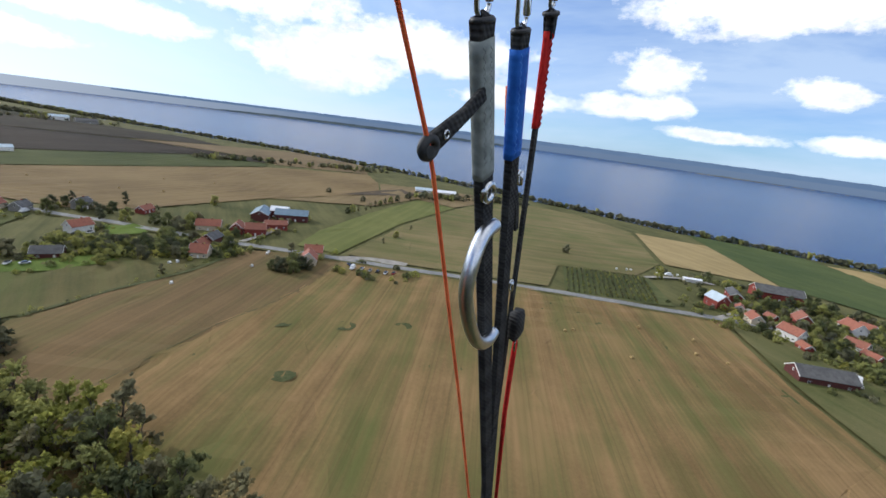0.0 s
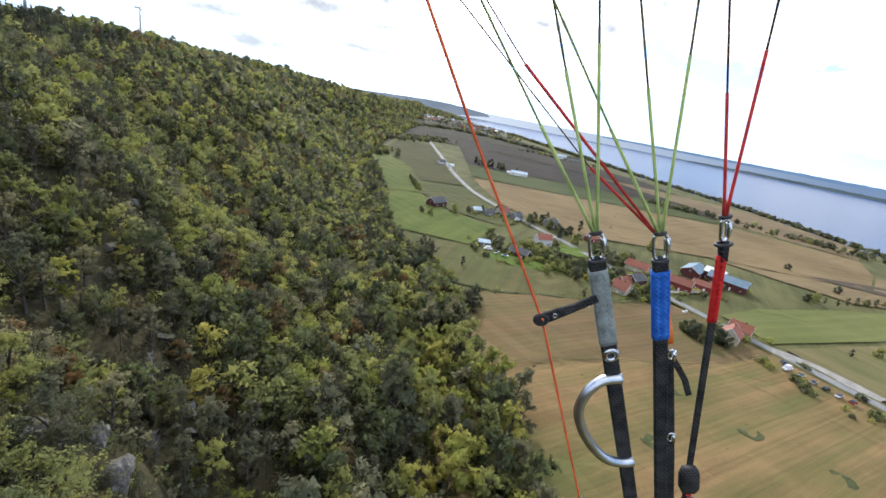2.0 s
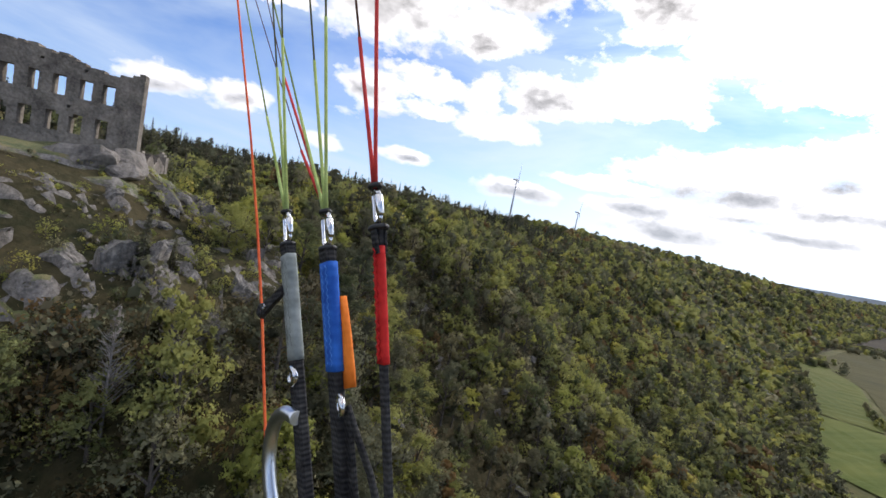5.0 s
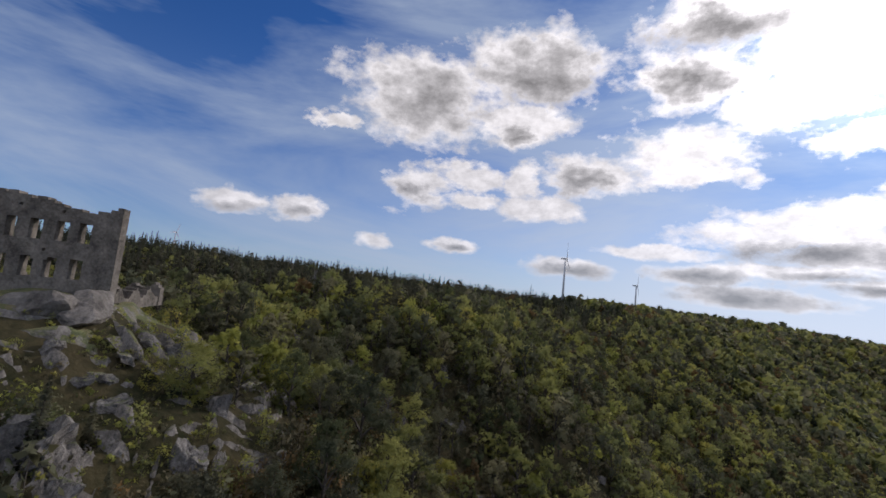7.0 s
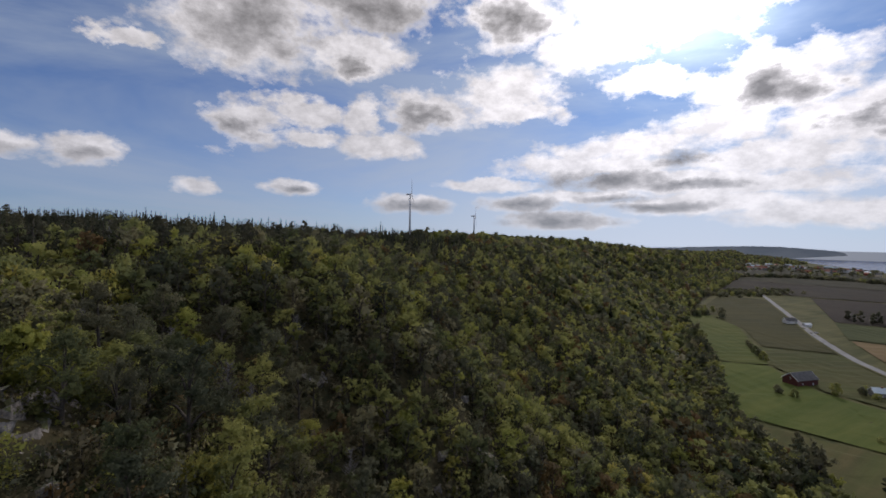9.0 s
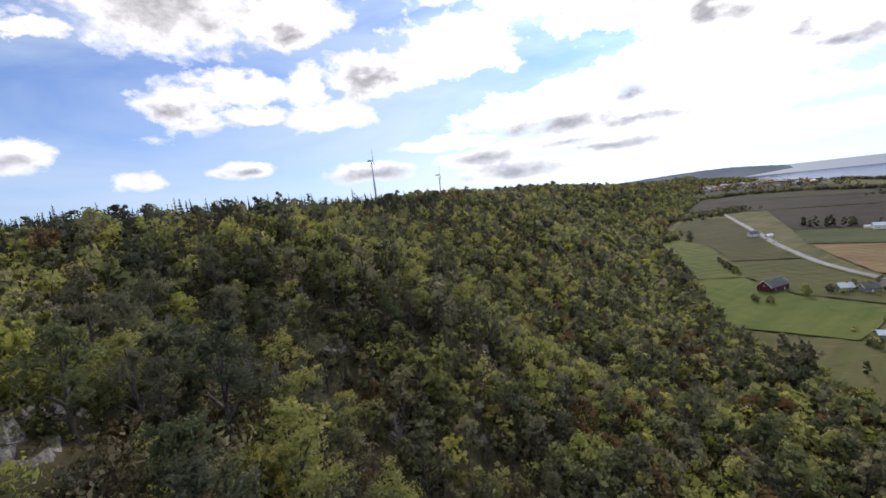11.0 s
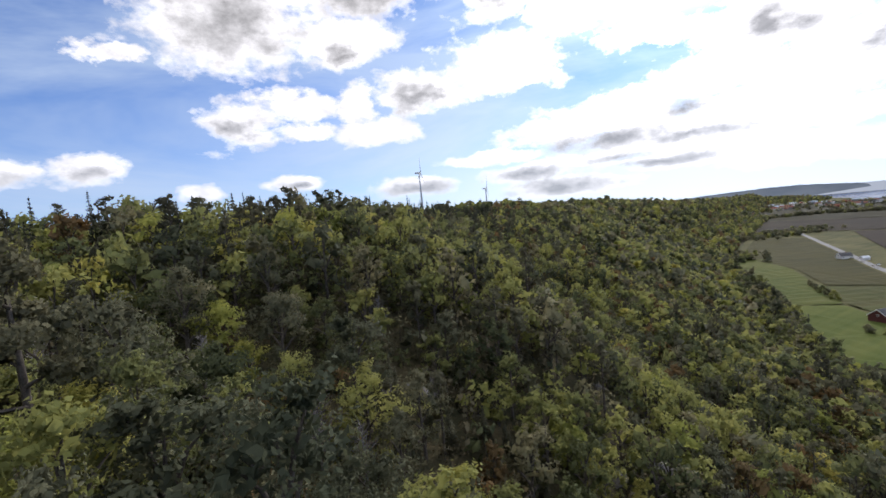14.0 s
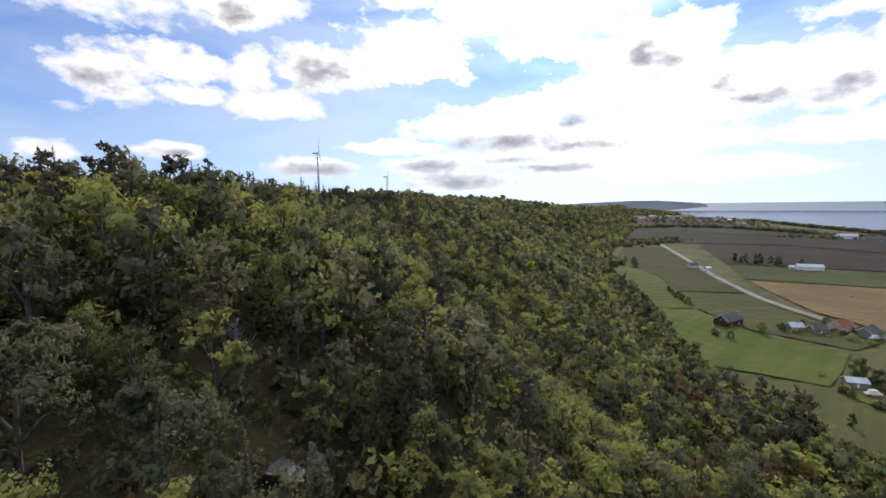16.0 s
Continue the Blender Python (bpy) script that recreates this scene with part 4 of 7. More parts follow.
MID, COARSE = mid_shapes(270, 0.37, True, 0.4), mid_shapes(70, 0.74, False, 0.3)
u_mid = inland(mid_spots[:, 0], mid_spots[:, 1])
top_mid = u_mid + rng.normal(0, 9, len(u_mid)) > 188
edge_scale = rng.uniform(0.68, 1.05, len(mid_spots)) * np.interp(u_mid, [0, 30, 70, 110], [1.6, 1.5, 1.2, 1.0])
close = (mid_spots[:, 0] > -75) & (mid_spots[:, 0] < 75) & (mid_spots[:, 1] > -75) & (mid_spots[:, 1] < 105) & ~top_mid
woods("hillside_wood", mid_spots[close], MID, edge_scale[close], WOOD_MATS, "dense mixed green hillside wood with autumn tints", rng)
away = ~close & ~top_mid
inner = (mid_spots[:, 0] > -160) & (mid_spots[:, 1] > -60) & (mid_spots[:, 1] < 150)
woods("hillside_wood", mid_spots[away & inner], mid_shapes(170, 0.46, False, 0.35), edge_scale[away & inner], WOOD_MATS, "wooded hillside of rounded green trees", rng)
away &= ~inner
woods("hillside_wood", mid_spots[away], COARSE, edge_scale[away], WOOD_MATS, "wooded hillside in mixed greens and yellows", rng)
top_mid &= (rng.random(len(top_mid)) < 0.3) | (u_mid < 250)
TOPS = [(*conifer(160 + k, 14, 2.2, 92, 0.85), 0, 7) for k in range(6)] + [COARSE[0]]
near_top = top_mid & inner
NEAR_TOPS = [(*conifer(170 + k, 13, 2.0, 230, 0.46), 0, 7) for k in range(4)] + [(*pine(176 + k, 12, 2.6, 220, 0.40), 0, 5) for k in range(2)] + [(*broadleaf(180 + k, 9.5, 3.2, 190, 0.44, 0.2, 4, True, 0.35), 0, 2 - k) for k in range(2)]
woods("ridge_wood", mid_spots[near_top], NEAR_TOPS, rng.uniform(0.5, 0.82, near_top.sum()), WOOD_MATS, "dark spruces and pines along the brow of the ridge", rng)
top_mid &= ~inner
woods("ridge_wood", mid_spots[top_mid], TOPS, rng.uniform(0.5, 0.82, top_mid.sum()), WOOD_MATS, "dark spruce and pine wood along the ridge", rng)

# far woods
FAR = [(*broadleaf(200 + k, 10, 4.2, 26, 1.82, 0.1, 3, False, 0.3), 0, 1) for k in range(5)] + [(*broadleaf(210 + k, 11, 4.0, 26, 1.82, 0.1, 3, False, 0.3), 0, 2) for k in range(2)]
FAR += [(*broadleaf(220, 9, 3.8, 26, 1.82, 0.1, 3, False, 0.3), 0, 3), (*broadleaf(221, 9, 3.8, 26, 1.82, 0.1, 3, False, 0.3), 0, 4), (*conifer(222, 12, 2.6, 34, 1.4), 0, 7)]
far = np.concatenate([scatter(rng, -330, 20, 300, 720, 7.6), scatter(rng, -900, -150, 720, 1500, 14.0), scatter(rng, -1500, -320, 1500, 2650, 27.0), scatter(rng, -800, -240, 2650, 4300, 36.0)])
u = inland(far[:, 0], far[:, 1])
far = far[((u > 2) | (far[:, 1] > 2650)) & ((u < 330) | (far[:, 1] > 720)) & (far[:, 0] < np.interp(far[:, 1], SHORE_Y, SHORE_X) - 60)]
woods("far_wood", far, FAR, rng.uniform(0.8, 1.25, len(far)) * np.where(far[:, 1] > 1500, 1.7, np.where(far[:, 1] > 720, 1.4, 1.1)), WOOD_MATS, "far hillside wood of mixed green trees", rng)
SPRUCE = [(*conifer(230 + k, 14, 2.4, 34, 1.3), 0, 7) for k in range(3)]
back = np.concatenate([scatter(rng, -520, -238, -230, 320, 11.0), scatter(rng, -820, -330, -200, 900, 23.0)])
u = inland(back[:, 0], back[:, 1])
back = back[u > 240]
woods("ridge_wood", back, SPRUCE, rng.uniform(0.5, 0.85, len(back)), WOOD_MATS, "spruce wood on the ridge top", rng)

# the nearest trees, each a thing
near_kinds = [("broadleaf_tree", M_LEAF, "green broadleaf tree on the wooded slope"), ("broadleaf_tree", M_LEAF_DARK, "dark green broadleaf tree on the wooded slope"),
              ("broadleaf_tree", M_LEAF, "light green broadleaf tree on the wooded slope"), ("broadleaf_tree", M_LEAF_YELLOW, "yellow-green broadleaf tree on the slope"),
              ("rowan_tree", M_LEAF_RUST, "rust-coloured autumn tree among green ones"), ("pine_tree", M_NEEDLE, "slender dark pine tree on the slope")]


# a strip across the slope where single leaves can be told apart
STRIP = ((24.0, -13.0), (-26.0, 4.0))
SPUR = np.array((39.0, -35.0))
flank_r, flank_a = rng.uniform(33.5, 45, 30), np.linspace(-0.45, 0.95, 30)
thing_spots = np.concatenate([thing_spots, np.stack([RUIN[0] + flank_r * np.cos(flank_a), RUIN[1] + flank_r * np.sin(flank_a)], 1)])
thing_spots = thing_spots[np.argsort(np.minimum(from_line(thing_spots, *STRIP), np.hypot(*(thing_spots - SPUR).T) - 3))]
FINE = 125
share_of = np.array([0.17, 0.15, 0.14, 0.13, 0.13, 0.11, 0.05, 0.05, 0.025, 0.11, 0.045])
bare = plant("bare_tree", bare_tree(350, 7.5, 2.6, 90), None, M_GREYBARK, None, "bare grey dead tree on the slope", "tree", "trees of the slope")
for lot, leaves, size in ((thing_spots[:FINE], 2800, 0.118), (thing_spots[FINE:], 1150, 0.19)):
    protos = []
    for k, (name, leaf, label) in enumerate(near_kinds):
        for j in range(2 if k < 4 else 1):
            if name == "pine_tree":
                tr, cr = pine(330, 10, 2.2, leaves, size)
            else:
                tr, cr = broadleaf(300 + 10 * k + j, [8.5, 9.5, 8.0, 6.5, 6.0, 9][k], [3.0, 3.0, 2.8, 2.5, 2.0, 2][k], leaves, size, 0.16)
            protos.append(plant(name, tr, cr, M_BARK, leaf, label, "tree", "trees of the slope"))
    protos.append(bare)
    used = {len(protos) - 1} if size > 0.1 else set()
    choice = rng.choice(len(protos), len(lot), p=share_of / share_of.sum())
    choice[:len(protos) - 1] = rng.permutation(len(protos) - 1)
    choice[len(protos) - 1] = len(protos) - 1
    for k, (x, y) in enumerate(lot):
        p = protos[choice[k]]
        s = rng.uniform(0.62, 1.12)
        m = pose(x, y, float(land(x, y)) - 0.2, 0, 0, rng.uniform(0, 360)) @ Matrix.Diagonal((s, s, s * rng.uniform(0.85, 1.15), 1))
        if choice[k] not in used:
            used.add(choice[k])
            p.matrix_basis = m
        else:
            copy_thing(p, m).matrix_basis = m

# bright oaks on the flank of the knoll
oaks = [plant("oak_tree", *broadleaf(391, 8.0, 3.3, 7500, 0.090, 0.08, 6, True, 0.38), M_BARK, M_LEAF_YELLOW, "sunlit light green oak below the rock knoll", "tree", "oaks below the knoll"),
        plant("oak_tree", *broadleaf(394, 8.0, 3.4, 7500, 0.090, 0.08, 6, True, 0.38), M_BARK, M_LEAF, "full green oak below the rock knoll", "tree", "oaks below the knoll")]
for k, (x, y, s) in enumerate(((-8.0, -13.0, 0.80), (-9.0, -19.5, 0.72), (-4.5, -17.5, 0.72), (-12.5, -15.5, 0.82), (-14.5, -9.5, 0.88), (4.0, -23.5, 0.76))):
    m = pose(x, y, float(land(x, y)) - 0.3, 0, 0, 80 * k) @ Matrix.Diagonal((s, s, s * 0.82, 1))
    if k < 2:
        oaks[k].matrix_basis = m
    else:
        copy_thing(oaks[k % 2], m).matrix_basis = m

# tall trees along the foot of the wood, and the dark group standing out into the field
edge_kinds = [("edge_tree", M_LEAF_DARK, "tall dark green tree at the foot of the wood", 15.0, 4.6), ("edge_tree", M_LEAF, "tall green tree at the foot of the wood", 13.5, 4.6),
              ("edge_tree", M_LEAF_YELLOW, "yellowing tree at the edge of the field", 12.0, 4.4), ("edge_tree", M_LEAF_DARK, "dark broad tree at the foot of the wood", 13.0, 5.0)]
edge_protos = [plant(n_, *broadleaf(400 + k, h, r, 1300, 0.36, 0.05, 6, True, 0.35), M_BARK, leaf, label, "tree", "trees at the foot of the wood") for k, (n_, leaf, label, h, r) in enumerate(edge_kinds)]
edge = []
for row_u, y0, y1, step in ((5.0, -30, 126, 7.5), (13.0, -28, 126, 8.5), (22.0, -30, 128, 9.0), (31.0, -26, 126, 9.0), (41.0, -30, 128, 9.0), (5.0, 132, 560, 9.5), (15.0, 134, 470, 10.0)):
    y = y0
    while y < y1:
        edge.append((float(np.interp(y, FOOT_Y, FOOT_X)) - row_u + rng.uniform(-2.5, 2.5), y + rng.uniform(-2, 2), rng.uniform(0.75, 1.12) * (1.3 if 45 < y < 122 else 1.25 if y > 128 else 1.0), int(rng.choice(4, p=[0.22, 0.36, 0.28, 0.14]))))
        y += step
for x, y, s, kind in ((60, 113, 1.1, 1), (66, 105, 1.25, 2), (70, 99, 1.3, 2), (75, 96, 1.2, 0), (58, 98, 1.3, 1), (66, 90, 1.25, 3), (77, 84, 1.0, 0)):
    edge.append((x, y, s, kind))
for k in range(15):
    edge.append((rng.normal(48, 5.0), rng.normal(166, 3.6), rng.uniform(0.6, 0.8), (0, 3)[k % 2]))
placed = set()
for x, y, s, kind in edge:
    m = pose(x, y, float(land(x, y)) - 0.3, 0, 0, rng.uniform(0, 360)) @ Matrix.Diagonal((s, s, s * rng.uniform(0.9, 1.1), 1))
    if kind in placed:
        copy_thing(edge_protos[kind], m).matrix_basis = m
    else:
        placed.add(kind)
        edge_protos[kind].matrix_basis = m

# old pines and a spruce standing clear on the skyline
for k, (x, y, h, kind) in enumerate(((-100.4, 5.8, 11.0, 0), (-99.2, 10.2, 11.6, 0), (-98.4, 17.2, 10.8, 0), (-96.0, 23.8, 12.0, 1), (-101.5, 0.5, 10.6, 2))):
    if kind == 0:
        old = plant("pine_tree", *pine(600 + k, h, 4.2, 900, 0.34), M_BARK, M_NEEDLE, "old dark pine standing clear on the ridge", "tree", "trees on the skyline")
    elif kind == 1:
        old = plant("spruce_tree", *conifer(610, h, 2.2, 900, 0.36), M_BARK, M_NEEDLE, "pointed dark spruce standing clear on the ridge", "tree", "trees on the skyline")
    else:
        old = plant("bare_tree", bare_tree(620, h, 4.0, 120), None, M_GREYBARK, None, "bare grey tree on the ridge", "tree", "trees on the skyline")
    old.matrix_basis = pose(x, y, float(land(x, y)) - 0.2)

# upright junipers standing in groups between the trees and on the rocky ledges
junipers = [plant("juniper", *conifer(640 + k, 3.6, 0.85, 620, 0.17, 0.02), M_BARK, M_NEEDLE, "upright dark green juniper among the trees of the slope", "shrub", "junipers on the slope") for k in range(3)]
count = 0
for x0, y0, n_here in ((-16, -6, 9), (-3, 4, 8), (9, -6, 8), (-21, 14, 7), (16, -22, 7), (2, 20, 7), (-24, -3, 6), (22, -12, 6), (14, 14, 8), (28, 2, 8), (6, 34, 8), (-8, 44, 8), (34, -12, 7), (24, 24, 8), (-14, 24, 8)):
    for _ in range(n_here):
        x, y = x0 + rng.normal(0, 4.0), y0 + rng.normal(0, 4.0)
        s = rng.uniform(0.7, 1.25)
        m = pose(x, y, float(land(x, y)) - 0.15, rng.uniform(-4, 4), rng.uniform(-4, 4), rng.uniform(0, 360)) @ Matrix.Diagonal((s, s, s * rng.uniform(0.9, 1.35), 1))
        if count < 3:
            junipers[count].matrix_basis = m
        else:
            copy_thing(junipers[count % 3], m).matrix_basis = m
        count += 1

# low growth that fills the gaps between the nearest trees
BUSH = [(*broadleaf(500 + k, 2.6, 1.7, 52, 0.26, 0.05, 3, False), 0, (6, 2, 5, 1, 6, 2)[k]) for k in range(6)]
FINE_BUSH = [(*broadleaf(500 + k, 2.6, 1.7, 120, 0.145, 0.05, 3, False), 0, (6, 2, 4, 1, 6, 2)[k]) for k in range(6)]
under = scatter(rng, -56, 60, -70, 70, 3.2)
r = np.hypot(under[:, 0] - RUIN[0], under[:, 1] - RUIN[1])
under = under[(inland(under[:, 0], under[:, 1]) > 6) & (r > 27)]
cliff_r, cliff_a = rng.uniform(28, 52, 620), rng.uniform(-0.9, 1.9, 620)
under = np.concatenate([under, np.stack([RUIN[0] + cliff_r * np.cos(cliff_a), RUIN[1] + cliff_r * np.sin(cliff_a)], 1)])
face_r, face_a = rng.uniform(30, 43, 210), rng.uniform(-0.5, 0.8, 210)
under = np.concatenate([under, np.stack([RUIN[0] + face_r * np.cos(face_a), RUIN[1] + face_r * np.sin(face_a)], 1)])
by = (from_line(under, *STRIP) < 15) | (np.hypot(*(under - SPUR).T) < 20)
woods("undergrowth", under[~by], BUSH, rng.uniform(0.5, 1.3, (~by).sum()), WOOD_MATS, "low green and brown undergrowth on the slope", rng, "undergrowth")
woods("undergrowth", under[by], FINE_BUSH, rng.uniform(0.5, 1.2, by.sum()), WOOD_MATS, "fine-leaved undergrowth between the nearest trees", rng, "undergrowth")

# ---- the paraglider's risers, hanging on their lines ----
def cloth(name, low, high, weave=900.0, rough=0.8, relief=0.3):
    """Woven webbing: fine ribs across and a little fading."""
    m, n, out = material(name)
    p = n.add("ShaderNodeTexCoord").outputs["Object"]
    sp = n.add("ShaderNodeSeparateXYZ")
    n.link(p, sp.inputs[0])
    rib = n.math("SINE", n.math("MULTIPLY", sp.outputs[2], weave))
    stitch = n.math("SINE", n.math("MULTIPLY", n.math("ADD", sp.outputs[0], n.math("MULTIPLY", sp.outputs[2], 0.6)), weave * 0.9))
    fade = n.noise(p, 40.0, 4.0, 0.6)
    b = n.add("ShaderNodeBsdfPrincipled")
    tone = n.math("ADD", fade, n.math("MULTIPLY", n.math("ADD", rib, stitch), 0.07 * relief))
    n.link(n.ramp(tone, [(0.35, low), (0.65, high)]), b.inputs["Base Color"])
    b.inputs["Roughness"].default_value = rough
    b.inputs["Specular IOR Level"].default_value = 0.2
    bump = n.add("ShaderNodeBump")
    bump.inputs["Strength"].default_value, bump.inputs["Distance"].default_value = relief, 0.0004
    n.link(n.math("ADD", rib, n.math("MULTIPLY", stitch, 0.6)), bump.inputs["Height"])
    n.link(bump.outputs[0], b.inputs["Normal"])
    n.link(b.outputs[0], out.inputs[0])
    return m


M_WEB = cloth("black_webbing", (0.012, 0.012, 0.013), (0.045, 0.044, 0.042), 1100, relief=0.8)
M_GREYSLEEVE = cloth("grey_sleeve", (0.16, 0.18, 0.17), (0.30, 0.33, 0.31), 700)
M_BLUESLEEVE = cloth("blue_sleeve", (0.015, 0.08, 0.36), (0.03, 0.15, 0.55), 700)
M_BLUETHREAD = cloth("blue_thread", (0.06, 0.20, 0.55), (0.12, 0.32, 0.75), 700)
M_REDSLEEVE = cloth("red_sleeve", (0.42, 0.012, 0.012), (0.62, 0.03, 0.025), 700)
M_ORANGE = cloth("orange_sleeve", (0.60, 0.14, 0.012), (0.80, 0.22, 0.03), 700)
M_STEEL = surface("polished_steel", (0.52, 0.53, 0.54), (0.70, 0.71, 0.72), 60.0, 0.22, 1.0, bump=0.05)
M_ALU = surface("brushed_aluminium", (0.50, 0.53, 0.57), (0.66, 0.69, 0.73), 40.0, 0.30, 1.0, bump=0.12)
M_RUBBER = surface("black_rubber", (0.010, 0.010, 0.010), (0.025, 0.025, 0.025), 80.0, 0.6, bump=0.1)
M_GREENLINE = cloth("green_line", (0.28, 0.36, 0.10), (0.46, 0.56, 0.20), 2500)
M_REDLINE = cloth("red_line", (0.40, 0.03, 0.03), (0.62, 0.06, 0.05), 2500)
M_BRAKELINE = cloth("orange_line", (0.60, 0.09, 0.03), (0.80, 0.16, 0.05), 2500)
M_OLIVELINE = cloth("olive_line", (0.13, 0.13, 0.06), (0.25, 0.25, 0.13), 2500)
M_DARKLINE = cloth("dark_line", (0.10, 0.06, 0.04), (0.20, 0.10, 0.07), 2500)

HANG = Vector((54.0, -28.4, 152.15))
FACING, LEAN, TIP = -6.0, 21.0, 5.0


def flat_band(bm, points, width, thick, edge=0.25):
    """Webbing swept along points (u, w, v); its broad side faces the pilot."""
    last = None
    pts = [Vector((u, v, w)) for u, w, v in points]
    for i, p in enumerate(pts):
        d = (pts[min(i + 1, len(pts) - 1)] - pts[max(i - 1, 0)]).normalized()
        side = d.cross(Vector((0, 1, 0))).normalized()
        front = side.cross(d).normalized()
        w = width[i] if isinstance(width, (list, tuple)) else width
        ring = []
        for a, b in ((-0.5, -edge), (-0.42, -0.5), (0.42, -0.5), (0.5, -edge), (0.5, edge), (0.42, 0.5), (-0.42, 0.5), (-0.5, edge)):
            ring.append(bm.verts.new(p + side * a * w + front * b * thick))
        if last:
            for k in range(8):
                bm.faces.new((last[k], last[(k + 1) % 8], ring[(k + 1) % 8], ring[k]))
        else:
            bm.faces.new(ring[::-1])
        last = ring
    bm.faces.new(last)
    bmesh.ops.recalc_face_normals(bm, faces=bm.faces[:])


def torus(bm, centre, radius, thick, axis="y", squash=1.0, segs=20, sides=8):
    pts = []
    for k in range(segs + 1):
        a = 2 * math.pi * k / segs
        c, s = radius * math.cos(a), radius * math.sin(a) * squash
        pts.append(Vector(centre) + (Vector((c, 0, s)) if axis == "y" else Vector((c, s, 0))))
    tube(bm, pts, thick, sides, False)


def build_risers():
    root = tagged(new("paraglider_risers"), "black webbing paraglider risers with grey, blue and red sleeves", "paraglider risers")
    root.matrix_basis = Matrix.Translation(HANG) @ pose(0, 0, 0, 0, 0, -FACING) @ pose(0, 0, 0, TIP, -LEAN, 0)

    def down(top_u, low_u, w, v=0.0, top=0.0, low=-0.85):
        t = (top - max(w, low)) / (top - low)
        return (top_u + (low_u - top_u) * t, w, v)

    sides = {"a": (-0.092, -0.030, -0.012, 0.022), "b": (0.0, 0.004, 0.0, 0.0), "c": (0.094, 0.028, 0.012, 0.004)}
    # straps
    for key, wide in (("a", 0.0235), ("b", 0.021), ("c", 0.0105)):
        tu, lu, v, top = sides[key]
        bm = bmesh.new()
        flat_band(bm, [down(tu, lu, top - 0.004 - 1.5 * k / 60, v) for k in range(61)], wide, wide * 0.5, 0.3)
        part("strap", bm, M_WEB, root)
        # top loop round the link
        bm = bmesh.new()
        flat_band(bm, [(tu, top - 0.03, v - 0.004), (tu, top - 0.004, v - 0.006), (tu, top + 0.004, v), (tu, top - 0.004, v + 0.006), (tu, top - 0.03, v + 0.004)], wide * 0.9, 0.003)
        part("strap_loop", bm, M_WEB, root)
    # sleeves
    for key, mat, wide, lo, hi, label in (("a", M_GREYSLEEVE, 0.026, -0.150, -0.018, "grey sleeve with zigzag stitching"), ("b", M_BLUESLEEVE, 0.025, -0.140, -0.020, "bright blue sleeve"), ("c", M_REDSLEEVE, 0.0138, -0.136, -0.022, "bright red sleeve")):
        tu, lu, v, top = sides[key]
        bm = bmesh.new()
        flat_band(bm, [down(tu, lu, top + lo + (hi - lo) * k / 14, v) for k in range(15)], wide, wide * 0.5, 0.32)
        smooth(part("sleeve", bm, mat, root, label))
    for key, offs, thread in (("a", (-0.006, 0.005), M_RUBBER), ("b", (-0.0055, 0.0055), M_BLUETHREAD), ("c", (0.0,), M_REDSLEEVE)):
        tu, lu, v, top = sides[key]
        for off in offs:
            bm = bmesh.new()
            pts = []
            for k in range(29):
                u, w, _ = down(tu, lu, top - 0.024 - 0.110 * k / 28, v)
                pts.append((u + off + (0.0022 if k % 2 else -0.0022), v - 0.0056, w))
            tube(bm, pts, 0.0011, 5)
            part("stitching", bm, thread, root)
    # pale cross stitches low on the webbing
    for key in ("a", "b"):
        tu, lu, v, top = sides[key]
        for k in range(11):
            u, w, _ = down(tu, lu, top - 0.225 - 0.014 * k, v)
            bm = bmesh.new()
            box(bm, u - 0.008, v - 0.0036, w, u + 0.008, v - 0.0024, w + 0.005)
            part("stitch_block", bm, M_RUBBER, root)
    # links with their barrels, and rubber bands
    for key in ("a", "b", "c"):
        tu, lu, v, top = sides[key]
        narrow = 0.55 if key == "c" else 1.0
        bm = bmesh.new()
        h, r = 0.030, 0.0095 * narrow
        pts = []
        for k in range(33):
            a = 2 * math.pi * k / 32
            pts.append((tu + r * math.cos(a), v, top + 0.018 + (h / 2 if math.sin(a) >= 0 else -h / 2) * 0.72 + r * math.sin(a)))
        tube(bm, pts, 0.0024, 8, False)
        link = part("link", bm, M_STEEL, root, "polished steel link")
        bm = bmesh.new()
        tube(bm, [(tu + r, v, top + 0.008), (tu + r, v, top + 0.010), (tu + r, v, top + 0.028), (tu + r, v, top + 0.030)], [0.0032, 0.0044, 0.0044, 0.0032], 6)
        part("barrel_nut", bm, M_STEEL, link)
        for dz in (-0.004, 0.039):
            bm = bmesh.new()
            torus(bm, (tu, v, top + dz), 0.0085 * (1.2 if dz < 0 else 0.75), 0.0028, "z", 0.7)
            part("rubber_band", bm, M_RUBBER, root)
    # ring, curved handle
    tu, lu, v, top = sides["a"]
    u, w, _ = down(tu, lu, top - 0.168, v)
    bm = bmesh.new()
    torus(bm, (u, v - 0.006, w), 0.0092, 0.0042, "y")
    torus(bm, (u, v - 0.004, w), 0.0045, 0.002, "y")
    part("steel_ring", bm, M_STEEL, root, "round steel ring")
    a0, a1 = down(tu, lu, top - 0.215, v), down(tu, lu, top - 0.400, v)
    p0, p1 = Vector((a0[0] + 0.010, v - 0.008, a0[1])), Vector((a1[0] + 0.010, v - 0.008, a1[1]))
    ctrl = [p0, p0 + Vector((-0.030, -0.004, 0.004)), p0 + Vector((-0.056, -0.008, -0.012)), p0 + Vector((-0.072, -0.010, -0.045)), (p0 + p1) / 2 + Vector((-0.076, -0.012, 0.006)), p1 + Vector((-0.066, -0.010, 0.052)), p1 + Vector((-0.046, -0.008, 0.022)), p1 + Vector((-0.020, -0.004, 0.004)), p1]
